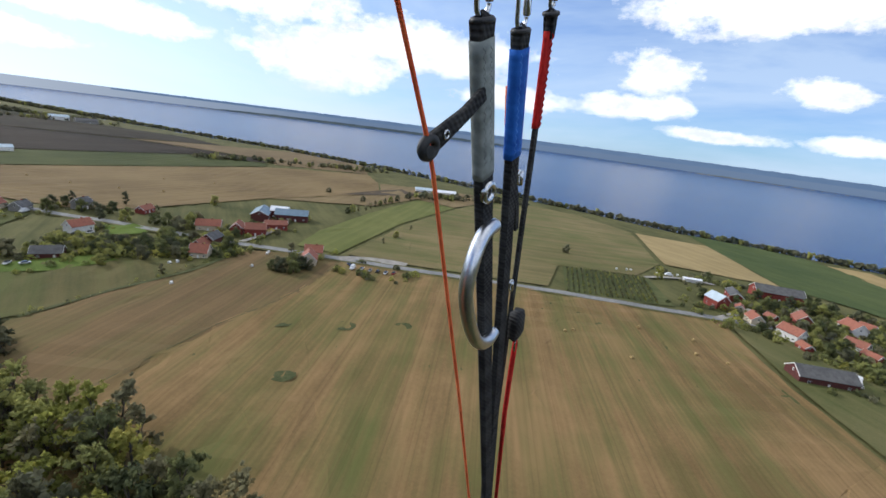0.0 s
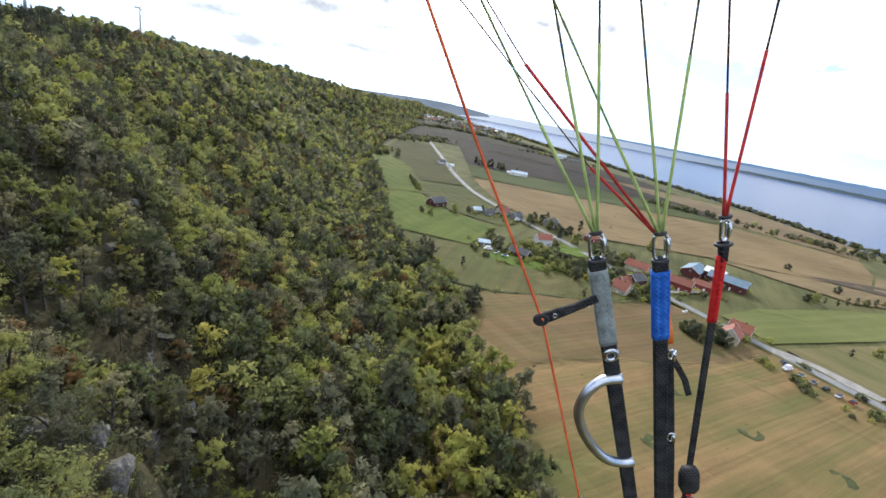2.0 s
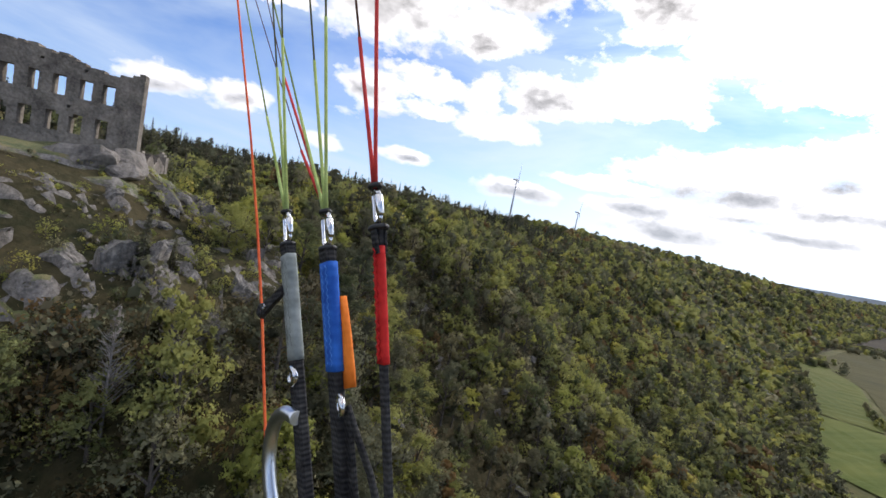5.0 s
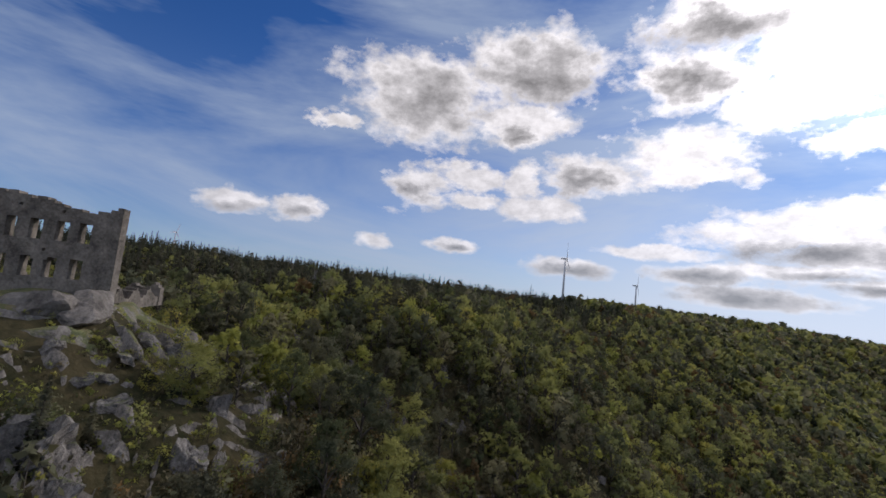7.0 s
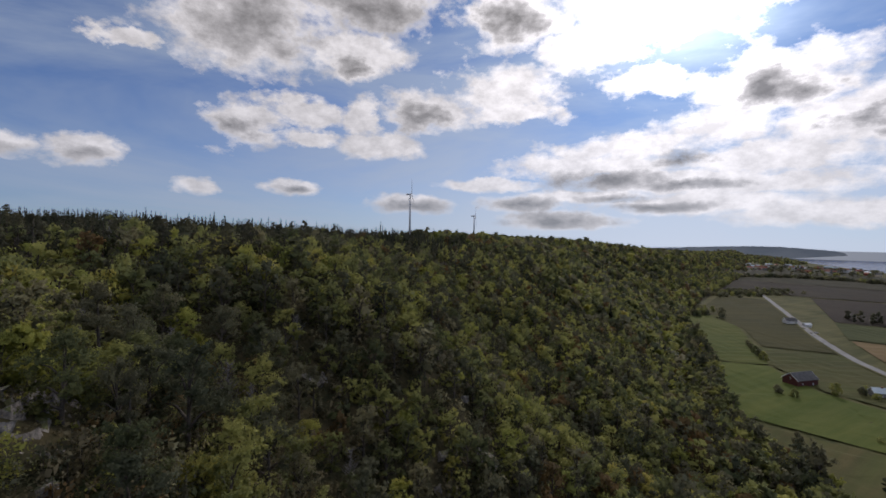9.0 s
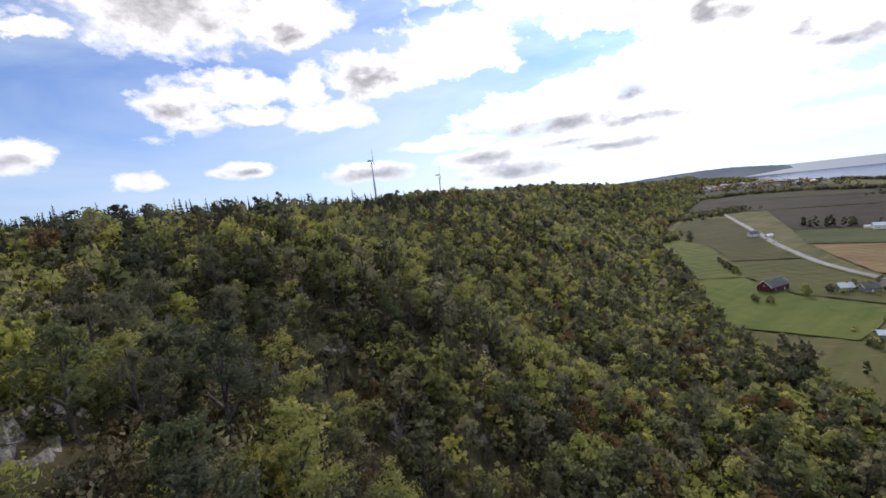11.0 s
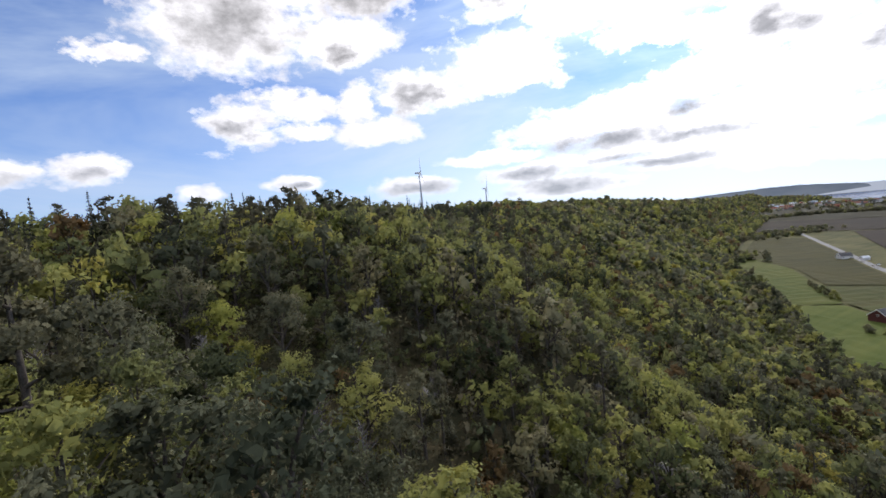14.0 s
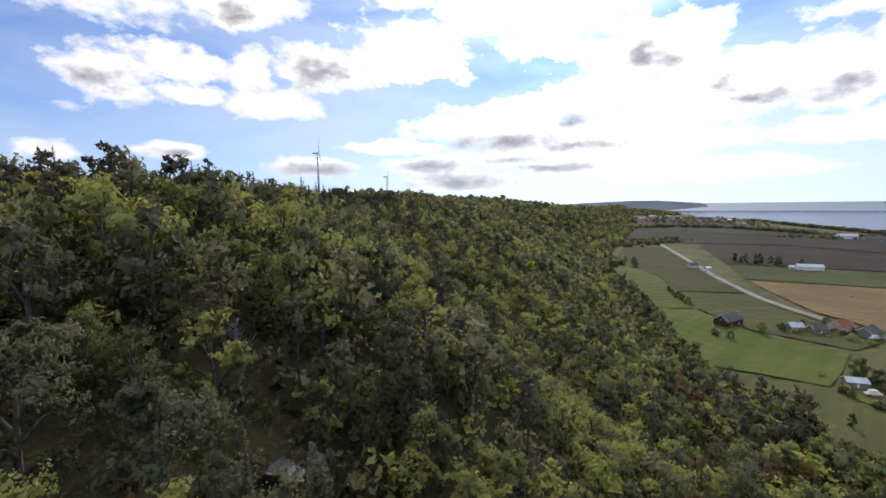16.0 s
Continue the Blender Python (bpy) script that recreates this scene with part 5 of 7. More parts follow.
    pts = []
    for i in range(len(ctrl) - 1):
        q0, q1, q2, q3 = ctrl[max(i - 1, 0)], ctrl[i], ctrl[i + 1], ctrl[min(i + 2, len(ctrl) - 1)]
        for k in range(5):
            t = k / 5
            pts.append(0.5 * (2 * q1 + (q2 - q0) * t + (2 * q0 - 5 * q1 + 4 * q2 - q3) * t * t + (3 * q1 - q0 - 3 * q2 + q3) * t ** 3))
    pts.append(p1)
    bm = bmesh.new()
    tube(bm, pts, [0.0084] * len(pts), 14)
    part("handle", bm, M_ALU, root, "curved aluminium grab handle")
    # pulley arm and the brake line through it
    u, w, _ = down(tu, lu, top - 0.062, v)
    bm = bmesh.new()
    flat_band(bm, [(u - 0.008, w, v - 0.006), (u - 0.04, w - 0.009, v - 0.008), (u - 0.07, w - 0.016, v - 0.008), (u - 0.088, w - 0.020, v - 0.008)], [0.013, 0.013, 0.017, 0.019], 0.006)
    arm = part("pulley_arm", bm, M_WEB, root, "black webbing arm")
    bm = bmesh.new()
    torus(bm, (u - 0.092, v - 0.009, w - 0.021), 0.0085, 0.0042, "y", 0.85)
    tube(bm, [(u - 0.096, v - 0.014, w - 0.022), (u - 0.096, v - 0.004, w - 0.022)], 0.005, 12)
    part("pulley", bm, M_RUBBER, arm, "black pulley")
    bm = bmesh.new()
    torus(bm, (u - 0.072, v - 0.012, w - 0.016), 0.0032, 0.0011, "y")
    part("eyelet", bm, M_STEEL, arm)
    ex, ez = u - 0.092, w - 0.024
    bm = bmesh.new()
    tube(bm, [(ex - 0.30, v, ez + 1.6), (ex - 0.21, v, ez + 1.12), (ex - 0.115, v, ez + 0.62)], 0.0011, 6)
    part("brake_line_top", bm, M_DARKLINE, root, "thin dark brake line")
    bm = bmesh.new()
    tube(bm, [(ex - 0.115, v, ez + 0.62), (ex - 0.055, v, ez + 0.285), (ex - 0.024, v - 0.004, ez + 0.13), (ex, v - 0.009, ez + 0.006), (ex + 0.003, v - 0.010, ez - 0.02), (ex + 0.026, v - 0.02, ez - 0.35), (ex + 0.05, v - 0.03, ez - 0.75), (ex + 0.07, v - 0.03, ez - 1.4)], 0.0019, 8)
    part("brake_line", bm, M_BRAKELINE, root, "orange-red brake line")
    # second riser: orange band, shackles, strap across
    bm = bmesh.new()
    flat_band(bm, [(0.006, -0.06, 0.010), (0.010, -0.10, 0.010), (0.015, -0.140, 0.009), (0.0175, -0.158, 0.008)], [0.012, 0.016, 0.016, 0.013], 0.009)
    smooth(part("orange_sleeve", bm, M_ORANGE, root, "orange sleeve behind the blue one"))
    for uu, ww in ((0.016, -0.172), (0.017, -0.350)):
        bm = bmesh.new()
        torus(bm, (uu, -0.004, ww), 0.0055, 0.002, "y", 1.6)
        tube(bm, [(uu + 0.004, -0.004, ww - 0.012), (uu + 0.004, -0.004, ww + 0.006)], 0.0036, 10)
        part("shackle", bm, M_STEEL, root, "small steel shackle")
    bm = bmesh.new()
    flat_band(bm, [(0.017, -0.176, 0.004), (0.030, -0.205, 0.006), (0.045, -0.240, 0.010), (0.053, -0.275, 0.012)], 0.010, 0.004)
    part("cross_strap", bm, M_WEB, root)
    bm = bmesh.new()
    flat_band(bm, [(0.016, -0.18, 0.004), (0.019, -0.30, 0.004), (0.021, -0.42, 0.004), (0.022, -0.80, 0.004), (0.022, -1.4, 0.004)], 0.014, 0.005)
    part("inner_strap", bm, M_WEB, root)
    # pouch and red pull low on the third riser
    bm = bmesh.new()
    flat_band(bm, [(0.052, -0.432, -0.004), (0.050, -0.445, -0.006), (0.050, -0.478, -0.006), (0.049, -0.488, -0.004)], [0.026, 0.033, 0.033, 0.024], 0.016, 0.35)
    smooth(part("pouch", bm, M_WEB, root, "black webbing keeper"))
    bm = bmesh.new()
    tube(bm, [(0.052, -0.006, -0.49), (0.050, -0.006, -0.53), (0.044, -0.006, -0.60), (0.038, -0.006, -0.70), (0.036, -0.006, -1.2)], [0.004, 0.005, 0.005, 0.005, 0.004], 8)
    part("red_pull", bm, M_REDSLEEVE, root, "red pull cord")
    bm = bmesh.new()
    torus(bm, (0.052, -0.008, -0.512), 0.006, 0.0018, "y", 2.2)
    part("shackle", bm, M_STEEL, root, "small steel shackle")
    # suspension lines, each with a thick sheathed end
    fans = {"a": [(-20, 0.17, 0.0), (-6, 0.22, 0.02), (3.5, 0.24, 0.0)], "b": [(-21, 0.17, 0.0), (-4, 0.20, 0.02), (8, 0.23, 0.0)], "c": [(-2, 0.17, 0.0), (9.5, 0.215, 0.0)]}
    for key, fan in fans.items():
        tu, lu, v, top = sides[key]
        for k, (ang, sheath, dv) in enumerate(fan):
            d = Vector((math.sin(radians(ang)), dv, math.cos(radians(ang))))
            s = Vector((tu + 0.002 * (k - 1), v, top + 0.038))
            red = key == "c"
            bm = bmesh.new()
            tube(bm, [s, s + d * 0.03, s + d * sheath], [0.0030, 0.0022, 0.0021], 8)
            end = part("sheath", bm, M_REDLINE if red else M_GREENLINE, root, "red line sheath" if red else "green line sheath")
            bm = bmesh.new()
            far_d = (d + Vector((-0.10 * math.sin(radians(ang)), 0, 0.25))).normalized()
            tube(bm, [s + d * sheath, s + d * (sheath + 0.5) + far_d * 0.1, s + d * (sheath + 0.5) + far_d * 1.0], [0.0014, 0.0012, 0.0011], 6)
            part("line", bm, M_DARKLINE if red else M_OLIVELINE if k else M_GREENLINE, root, "thin suspension line")
    for ang, ln, c in ((-37, 0.14, M_REDLINE), (-31, 0.30, M_REDLINE)):
        s = Vector((-0.004, 0.004, 0.036))
        d = Vector((math.sin(radians(ang)), 0.05, math.cos(radians(ang))))
        bm = bmesh.new()
        tube(bm, [s, s + d * ln], 0.0020, 8)
        part("sheath", bm, c, root, "red line sheath")
        bm = bmesh.new()
        tube(bm, [s + d * ln, s + d * 1.5 + Vector((0.05, 0, 0.2))], 0.0009, 6)
        part("line", bm, M_DARKLINE, root, "thin suspension line")
    return root


build_risers()

# ---- the castle ruin on its rock ----
M_RUIN = surface("ruin_masonry", (0.092, 0.081, 0.069), (0.300, 0.264, 0.222), 0.5, 0.95, bump=0.8, bump_scale=4.0, fine=7.0)
CORNER, ALONG = Vector((-7.6, -33.2, 0)), Vector((-0.22, -1.0, 0)).normalized()
INTO = Vector((-ALONG.y, ALONG.x, 0)) * -1.0
INTO = INTO if INTO.dot(Vector((-54, 9, 0))) > 0 else -INTO


def ruin_wall(name, origin, along, into, length, thick, base, top, openings, seed, label):
    """A broken masonry wall: small cells are left out where it has openings and above its ragged top."""
    cell = 0.3
    ns, nz = int(length / cell), int(14 / cell)
    rng_ = np.random.default_rng(seed)
    keep = np.zeros((ns + 2, nz + 2), bool)
    for i in range(ns):
        s = (i + 0.5) * cell
        edge = top(s) + rng_.uniform(-0.15, 0.15)
        for j in range(nz):
            z = base + (j + 0.5) * cell
            hole = False
            for s0, z0, w, h, arch in openings:
                dx = abs(s - s0) / (w / 2)
                lim = h * (0.7 + 0.3 * math.sqrt(max(0.0, 1 - min(dx, 1) ** 2))) if arch else h
                hole |= dx < 1 and z0 < z < z0 + lim
            keep[i + 1, j + 1] = z < edge and not hole
    bm = bmesh.new()
    cache = {}

    def vert(i, j, k):
        if (i, j, k) not in cache:
            jig = Vector((noise.noise((i * 0.7, j * 0.7, k * 9.1)), noise.noise((i * 0.7, j * 0.7, k * 9.1 + 40)), noise.noise((i * 0.6, j * 0.6, 80)))) * 0.055
            p = origin + along * (i * cell) + into * (thick * k) + Vector((0, 0, base + j * cell))
            cache[i, j, k] = bm.verts.new(p + jig)
        return cache[i, j, k]

    for i in range(ns):
        for j in range(nz):
            if not keep[i + 1, j + 1]:
                continue
            bm.faces.new((vert(i, j, 0), vert(i + 1, j, 0), vert(i + 1, j + 1, 0), vert(i, j + 1, 0)))
            bm.faces.new((vert(i, j, 1), vert(i, j + 1, 1), vert(i + 1, j + 1, 1), vert(i + 1, j, 1)))
            for di, dj, a, b in ((-1, 0, (i, j), (i, j + 1)), (1, 0, (i + 1, j), (i + 1, j + 1)), (0, -1, (i, j), (i + 1, j)), (0, 1, (i, j + 1), (i + 1, j + 1))):
                if not keep[i + 1 + di, j + 1 + dj]:
                    bm.faces.new((vert(*a, 0), vert(*b, 0), vert(*b, 1), vert(*a, 1)))
    bmesh.ops.recalc_face_normals(bm, faces=bm.faces[:])
    return part(name, bm, M_RUIN, None, label)


def build_ruin():
    root = tagged(new("castle_ruin"), "roofless grey stone castle ruin on a rock", "ruin")
    row = [3.2 + 2.3 * k for k in range(8)]
    holes = [(s, 156.7, 1.1, 2.1, False) for s in row] + [(s + 0.4, 152.8, 1.3, 2.1, True) for s in row]
    holes += [(5.6, 159.6, 0.4, 0.4, False), (9.5, 159.9, 0.4, 0.4, False), (6.8, 155.4, 0.3, 0.3, False)]

    def crest(s):
        return float(np.interp(s, [0, 1.2, 3.0, 4.2, 7.5, 11, 15, 22], [160.7, 160.4, 159.9, 160.1, 160.9, 161.3, 161.5, 161.1]))

    def broken(s):
        return 151.9 + 0.4 * math.sin(s * 0.9) + 0.4 * math.sin(s * 2.3)

    for ob in (ruin_wall("front_wall", CORNER, ALONG, INTO, 22.0, 1.3, 149.7, crest, holes, 1, "wall with two rows of empty windows"),
               ruin_wall("end_wall", CORNER + INTO * 1.35 + ALONG * 0.1, INTO, ALONG, 11.0, 1.2, 149.7, lambda s: 151.4 + 0.5 * math.sin(s * 1.7), [], 2, "gable end wall, broken off"),
               ruin_wall("rear_wall", CORNER + INTO * 12.4, ALONG, INTO, 22.0, 1.2, 149.7, broken, [], 3, "low broken rear wall")):
        ob.parent = root
    return root


build_ruin()


# ---- rocks ----
def boulder(seed, detail=4, rugged=0.0):
    """A rock of many flat faces; a rugged one is cut deeper and cracked."""
    rng_ = np.random.default_rng(seed)
    bm = bmesh.new()
    bmesh.ops.create_icosphere(bm, subdivisions=detail, radius=1.0)
    cuts = [Vector(rng_.normal(size=3)).normalized() for _ in range(13)]
    depth = rng_.uniform(0.45 - 0.2 * rugged, 0.8 - 0.15 * rugged, 13)
    off = Vector(rng_.uniform(0, 50, 3))
    for v in bm.verts:
        p = v.co.copy()
        for c, d in zip(cuts, depth):
            over = p.dot(c) - d
            if over > 0:
                p -= c * over * 0.96
        p *= 1 + (0.10 + 0.12 * rugged) * noise.fractal(p * 2.1 + off, 0.7, 2.0, 4)
        if rugged:
            crack = abs(noise.noise(Vector((p.x * 2.6, p.y * 2.6, p.z * 0.9)) + off))
            p *= 1 - 0.22 * max(0.0, 1 - crack / 0.13)
        v.co = p
    return bm


ROCK_KINDS = []
for k in range(10):
    bm = boulder(40 + k, 4, 0.0 if k < 5 else 1.0)
    me = bpy.data.meshes.new("rock")
    bm.to_mesh(me)
    bm.free()
    me.materials.append(M_ROCK if k < 5 else M_BLOCK)
    ROCK_KINDS.append(me)


def rock(x, y, size, k, label="weathered pale grey rock on the steep slope", flat=0.7, sink=0.25, rugged=True):
    ob = new("rock", ROCK_KINDS[k % 5 + 5 * rugged])
    r = random.Random(k * 7 + 1)
    sx, sy, sz = size * 0.62 * r.uniform(0.8, 1.2), size * 0.62 * r.uniform(0.8, 1.2), size * 0.62 * flat * r.uniform(0.8, 1.15)
    ob.matrix_basis = pose(x, y, float(land(x, y)) + sz * sink, r.uniform(-20, 20), r.uniform(-20, 20), r.uniform(0, 360)) @ Matrix.Diagonal((sx, sy, sz, 1))
    return tagged(ob, label, "rock", "rocks of the slope")


def build_outcrop():
    """The rock that carries the ruin: ledges and broken faces, finer than the ground round it."""
    xs, ys = np.arange(-34, 30.1, 0.45), np.arange(-75, -2.9, 0.45)
    gx, gy = np.meshgrid(xs, ys)
    z = land(gx, gy)
    r = np.hypot(gx - RUIN[0], gy - RUIN[1])
    bump_ = np.zeros_like(z)
    for a in range(z.shape[0]):
        for b in range(z.shape[1]):
            q = Vector((gx[a, b] * 0.22, gy[a, b] * 0.22, z[a, b] * 0.3))
            cell = noise.cell(Vector((gx[a, b] * 0.33 + 0.6 * noise.noise(q * 2), gy[a, b] * 0.33 + 0.6 * noise.noise(q * 2 + Vector((9, 9, 9))), 0)))
            bump_[a, b] = 1.0 * noise.fractal(q, 0.9, 2.1, 4) + 0.55 * cell + 0.5 * (1 - abs(noise.noise(q * 1.7)) * 3)
    fade = np.clip((r - 8) / 6, 0, 1) * np.clip((33 - r) / 5, 0, 1)
    # ledges: level treads of turf between steep broken faces
    lift = 3.1 + 0.8 * wobble(gx, gy, 14, 7.0)
    stair = (z + 1.6 * wobble(gx, gy, 7, 3.0)) / lift
    part_up = stair - np.floor(stair)
    ledge = (np.clip((part_up - 0.62) / 0.3, 0, 1) - part_up) * lift
    z = z + 0.05 + (bump_ * 0.75 + ledge * 0.9) * fade - np.clip((r - 30) / 4, 0, 1) * 1.6
    keep = np.hypot(gx - RUIN[0], gy - RUIN[1]) < 38
    i = np.arange(z.size).reshape(z.shape)
    f = np.stack([i[:-1, :-1], i[:-1, 1:], i[1:, 1:], i[1:, :-1]], -1).reshape(-1, 4)
    f = f[keep.ravel()[f].all(1)]
    v = np.stack([gx, gy, z], -1).reshape(-1, 3)
    tagged(quads("rock_outcrop", v, f, [M_OUTCROP]), "grey rock outcrop with grassy ledges", "rock outcrop", kind="structure")


build_outcrop()
BIG_ROCKS = [(-1.5, -37.6, 5.6), (-2.2, -33.4, 5.2)]
for k, (x, y, s) in enumerate(BIG_ROCKS):
    rock(x, y, s, k, "large smooth pale grey boulder under the wall", 0.72, -0.25, False)
CROWN_ROCKS = [(6.3, -42.4, 2.3), (4.2, -33.6, 2.9), (1.1, -30, 2.9), (-0.2, -27.6, 3), (-0.6, -25.9, 2.9), (-0.3, -24.2, 3), (0.8, -22.6, 2.9), (2.4, -26.2, 2.6), (2.8, -28.6, 2.6), (5.1, -29.7, 2.2), (6.2, -30.8, 1.9), (5, -28.1, 2.2), (9.1, -34.2, 1.4), (9.9, -34.8, 1.2), (10.3, -32.6, 1.6), (7.8, -28.4, 2.3)]
for k, (x, y, s) in enumerate(CROWN_ROCKS):
    rock(x, y, s * 0.95, k, "weathered grey rock below the ruin", 0.75, 0.05)
FACE_ROCKS = [(14.2, -34.6, 5), (14.4, -32.2, 4.8), (13.9, -30.4, 4.2), (16.1, -25.2, 4), (16.7, -23.8, 3.6), (15.5, -22.2, 4), (17.5, -21.4, 3), (13.2, -19.4, 2.4), (10.1, -20.3, 2.6), (9.2, -18.4, 4), (6.9, -15.6, 2.6), (6.2, -13.2, 1.8), (18.6, -26.6, 3.6), (19.7, -24.4, 3), (14.5, -20.6, 2.8), (16.8, -28.6, 3.4), (12, -27, 3), (11.6, -22.6, 3.2), (13, -39, 4), (3, -18.6, 3.2), (-1.6, -18.6, 3), (5.6, -21.2, 3.2)]
for k, (x, y, s) in enumerate(FACE_ROCKS):
    rock(x, y, s, k + 3, "cracked grey cliff rock with grassy ledges", 1.0, -0.15)
SLOPE_ROCKS = [(22.9, 0.3, 6.0), (25.4, -1.6, 3.6), (29.8, -17.0, 6.4), (31.6, -19.4, 3.8), (27.6, -14.6, 4.2), (14.0, 22.0, 5.0), (16.5, 19.0, 3.6), (4.0, 30.0, 5.0), (20.2, -5.7, 6.5), (-22.3, 88.1, 5.0), (-11.1, 81.2, 4.0), (9.2, 52.4, 4.4), (-14.7, 72.2, 5.0), (-9.1, 74.3, 4.4), (9.9, 9.6, 3.0), (19.3, 2.0, 4.2), (-25.5, 17.6, 4.0), (-24.1, 54.8, 3.6),
               (-12.7, 49.4, 4.4), (-12.6, 46.8, 5.0), (-8.4, 31.6, 2.6), (-2.1, 39.6, 4.6), (-13.0, 36.5, 3.2), (-26.3, 14.3, 2.4), (-25.5, 20.4, 3.0), (-10.2, 42.6, 4.6), (12.8, -4.1, 3.0), (-18.3, 69.8, 5.0), (-6.8, 69.9, 5.0)]
for k, (x, y, s) in enumerate(SLOPE_ROCKS):
    rock(x, y, s, k + 1, flat=0.85, sink=0.3)


# ---- wind turbines ----
M_TOWER = surface("turbine_paint", (0.52, 0.53, 0.54), (0.62, 0.63, 0.64), 0.1, 0.5, bump=0.0)


def turbine(x, y, hub, blade, facing, spin, label):
    z0 = float(land(x, y))
    root = tagged(new("wind_turbine"), label, "wind turbine", "turbines on the ridge")
    root.location = (x, y, z0)
    h = hub - z0
    bm = bmesh.new()
    tube(bm, [(0, 0, -2), (0, 0, h * 0.5), (0, 0, h - 1.5)], [2.6, 2.2, 1.6], 16)
    part("tower", bm, M_TOWER, root)
    turn = pose(0, 0, h, 0, 0, facing)
    bm = bmesh.new()
    tube(bm, [(0, 10.5, 0.2), (0, 9.8, 0.1), (0, -2, 0), (0, -2.6, 0)], [1.0, 1.9, 2.1, 1.5], 12)
    part("nacelle", bm, M_TOWER, root).matrix_basis = turn
    bm = bmesh.new()
    tube(bm, [(0, -2.4, 0), (0, -4.2, 0), (0, -5.0, 0)], [1.4, 1.1, 0.2], 12)
    part("hub", bm, M_TOWER, root).matrix_basis = turn
    first = None
    for k in range(3):
        m = turn @ pose(0, -3.5, 0, 0, spin + 120 * k, 0)
        if first is None:
            bm = bmesh.new()
            prof = [(0.8, 0.9, 0.9), (4, 1.0, 0.8), (9, 1.9, 0.5), (blade * 0.5, 1.3, 0.35), (blade * 0.85, 0.7, 0.2), (blade, 0.15, 0.08)]
            last = None
            for zz, c, t in prof:
                ring = [bm.verts.new((c * math.cos(a) + c * 0.2, t * math.sin(a), zz)) for a in [2 * math.pi * q / 8 for q in range(8)]]
                if last:
                    for q in range(8):
                        bm.faces.new((last[q], last[(q + 1) % 8], ring[(q + 1) % 8], ring[q])).smooth = True
                last = ring
            bm.faces.new(last)
            first = part("blade", bm, M_TOWER, root)
            first.matrix_basis = m
        else:
            share(first, "blade", root, m)
    return root


turbine(-777, 667, 264, 40, 126, 3, "white wind turbine standing above the ridge wood")
turbine(-867, 1006, 230, 40, 122, 16, "white wind turbine, farther along the ridge")
turbine(-1660, -262, 260, 36, 150, 20, "distant wind turbine beyond the ridge")

# ---- buildings ----
M_WHITE = surface("white_render", (0.66, 0.64, 0.60), (0.80, 0.78, 0.74), 0.4, 0.85, bump=0.1)
M_CREAM = surface("cream_boards", (0.50, 0.42, 0.30), (0.62, 0.54, 0.40), 0.6, 0.8, bump=0.2)
M_RED = surface("falu_red_boards", (0.17, 0.030, 0.022), (0.26, 0.048, 0.034), 0.8, 0.85, bump=0.3)
M_DARKRED = surface("dark_red_boards", (0.07, 0.020, 0.018), (0.12, 0.032, 0.026), 0.8, 0.85, bump=0.3)
M_GREYWALL = surface("grey_boards", (0.18, 0.17, 0.16), (0.30, 0.29, 0.27), 0.8, 0.85, bump=0.3)
M_TILE = surface("orange_roof_tiles", (0.23, 0.080, 0.050), (0.34, 0.122, 0.072), 0.9, 0.8, bump=0.5, bump_scale=3.0)
M_OLDTILE = surface("old_roof_tiles", (0.20, 0.075, 0.050), (0.32, 0.12, 0.075), 0.9, 0.85, bump=0.5, bump_scale=3.0)
M_SLATE = surface("dark_grey_roof", (0.060, 0.058, 0.056), (0.125, 0.12, 0.115), 0.4, 0.7, bump=0.3)
M_METAL = surface("light_metal_roof", (0.42, 0.50, 0.54), (0.58, 0.66, 0.70), 0.3, 0.45, 0.2, bump=0.1)
M_BLUEROOF = surface("blue_metal_roof", (0.10, 0.16, 0.21), (0.17, 0.24, 0.29), 0.3, 0.5, 0.1, bump=0.1)
M_WHITEROOF = surface("white_metal_roof", (0.70, 0.71, 0.72), (0.85, 0.86, 0.87), 0.3, 0.4, bump=0.1)
M_TRIM = surface("white_trim", (0.70, 0.69, 0.66), (0.82, 0.81, 0.78), 1.0, 0.6, bump=0.0)
M_BRICK = surface("chimney_brick", (0.18, 0.07, 0.05), (0.28, 0.12, 0.08), 2.0, 0.9, bump=0.3)


def glass_material():
    m, n, out = material("window_glass")
    b = n.add("ShaderNodeBsdfPrincipled")
    b.inputs["Base Color"].default_value = (0.02, 0.025, 0.03, 1)
    b.inputs["Roughness"].default_value = 0.08
    n.link(b.outputs[0], out.inputs[0])
    return m


M_GLASS = glass_material()
bm = bmesh.new()
box(bm, -0.5, -0.03, -0.5, 0.5, 0.05, 0.5)
PANE = part("pane", bm, M_GLASS)
bm = bmesh.new()
for x0, z0, x1, z1 in ((-0.6, -0.6, -0.48, 0.6), (0.48, -0.6, 0.6, 0.6), (-0.48, 0.48, 0.48, 0.6), (-0.48, -0.6, 0.48, -0.48), (-0.04, -0.48, 0.04, 0.48)):
    box(bm, x0, -0.04, z0, x1, 0.09, z1)
FRAME = part("window_frame", bm, M_TRIM)


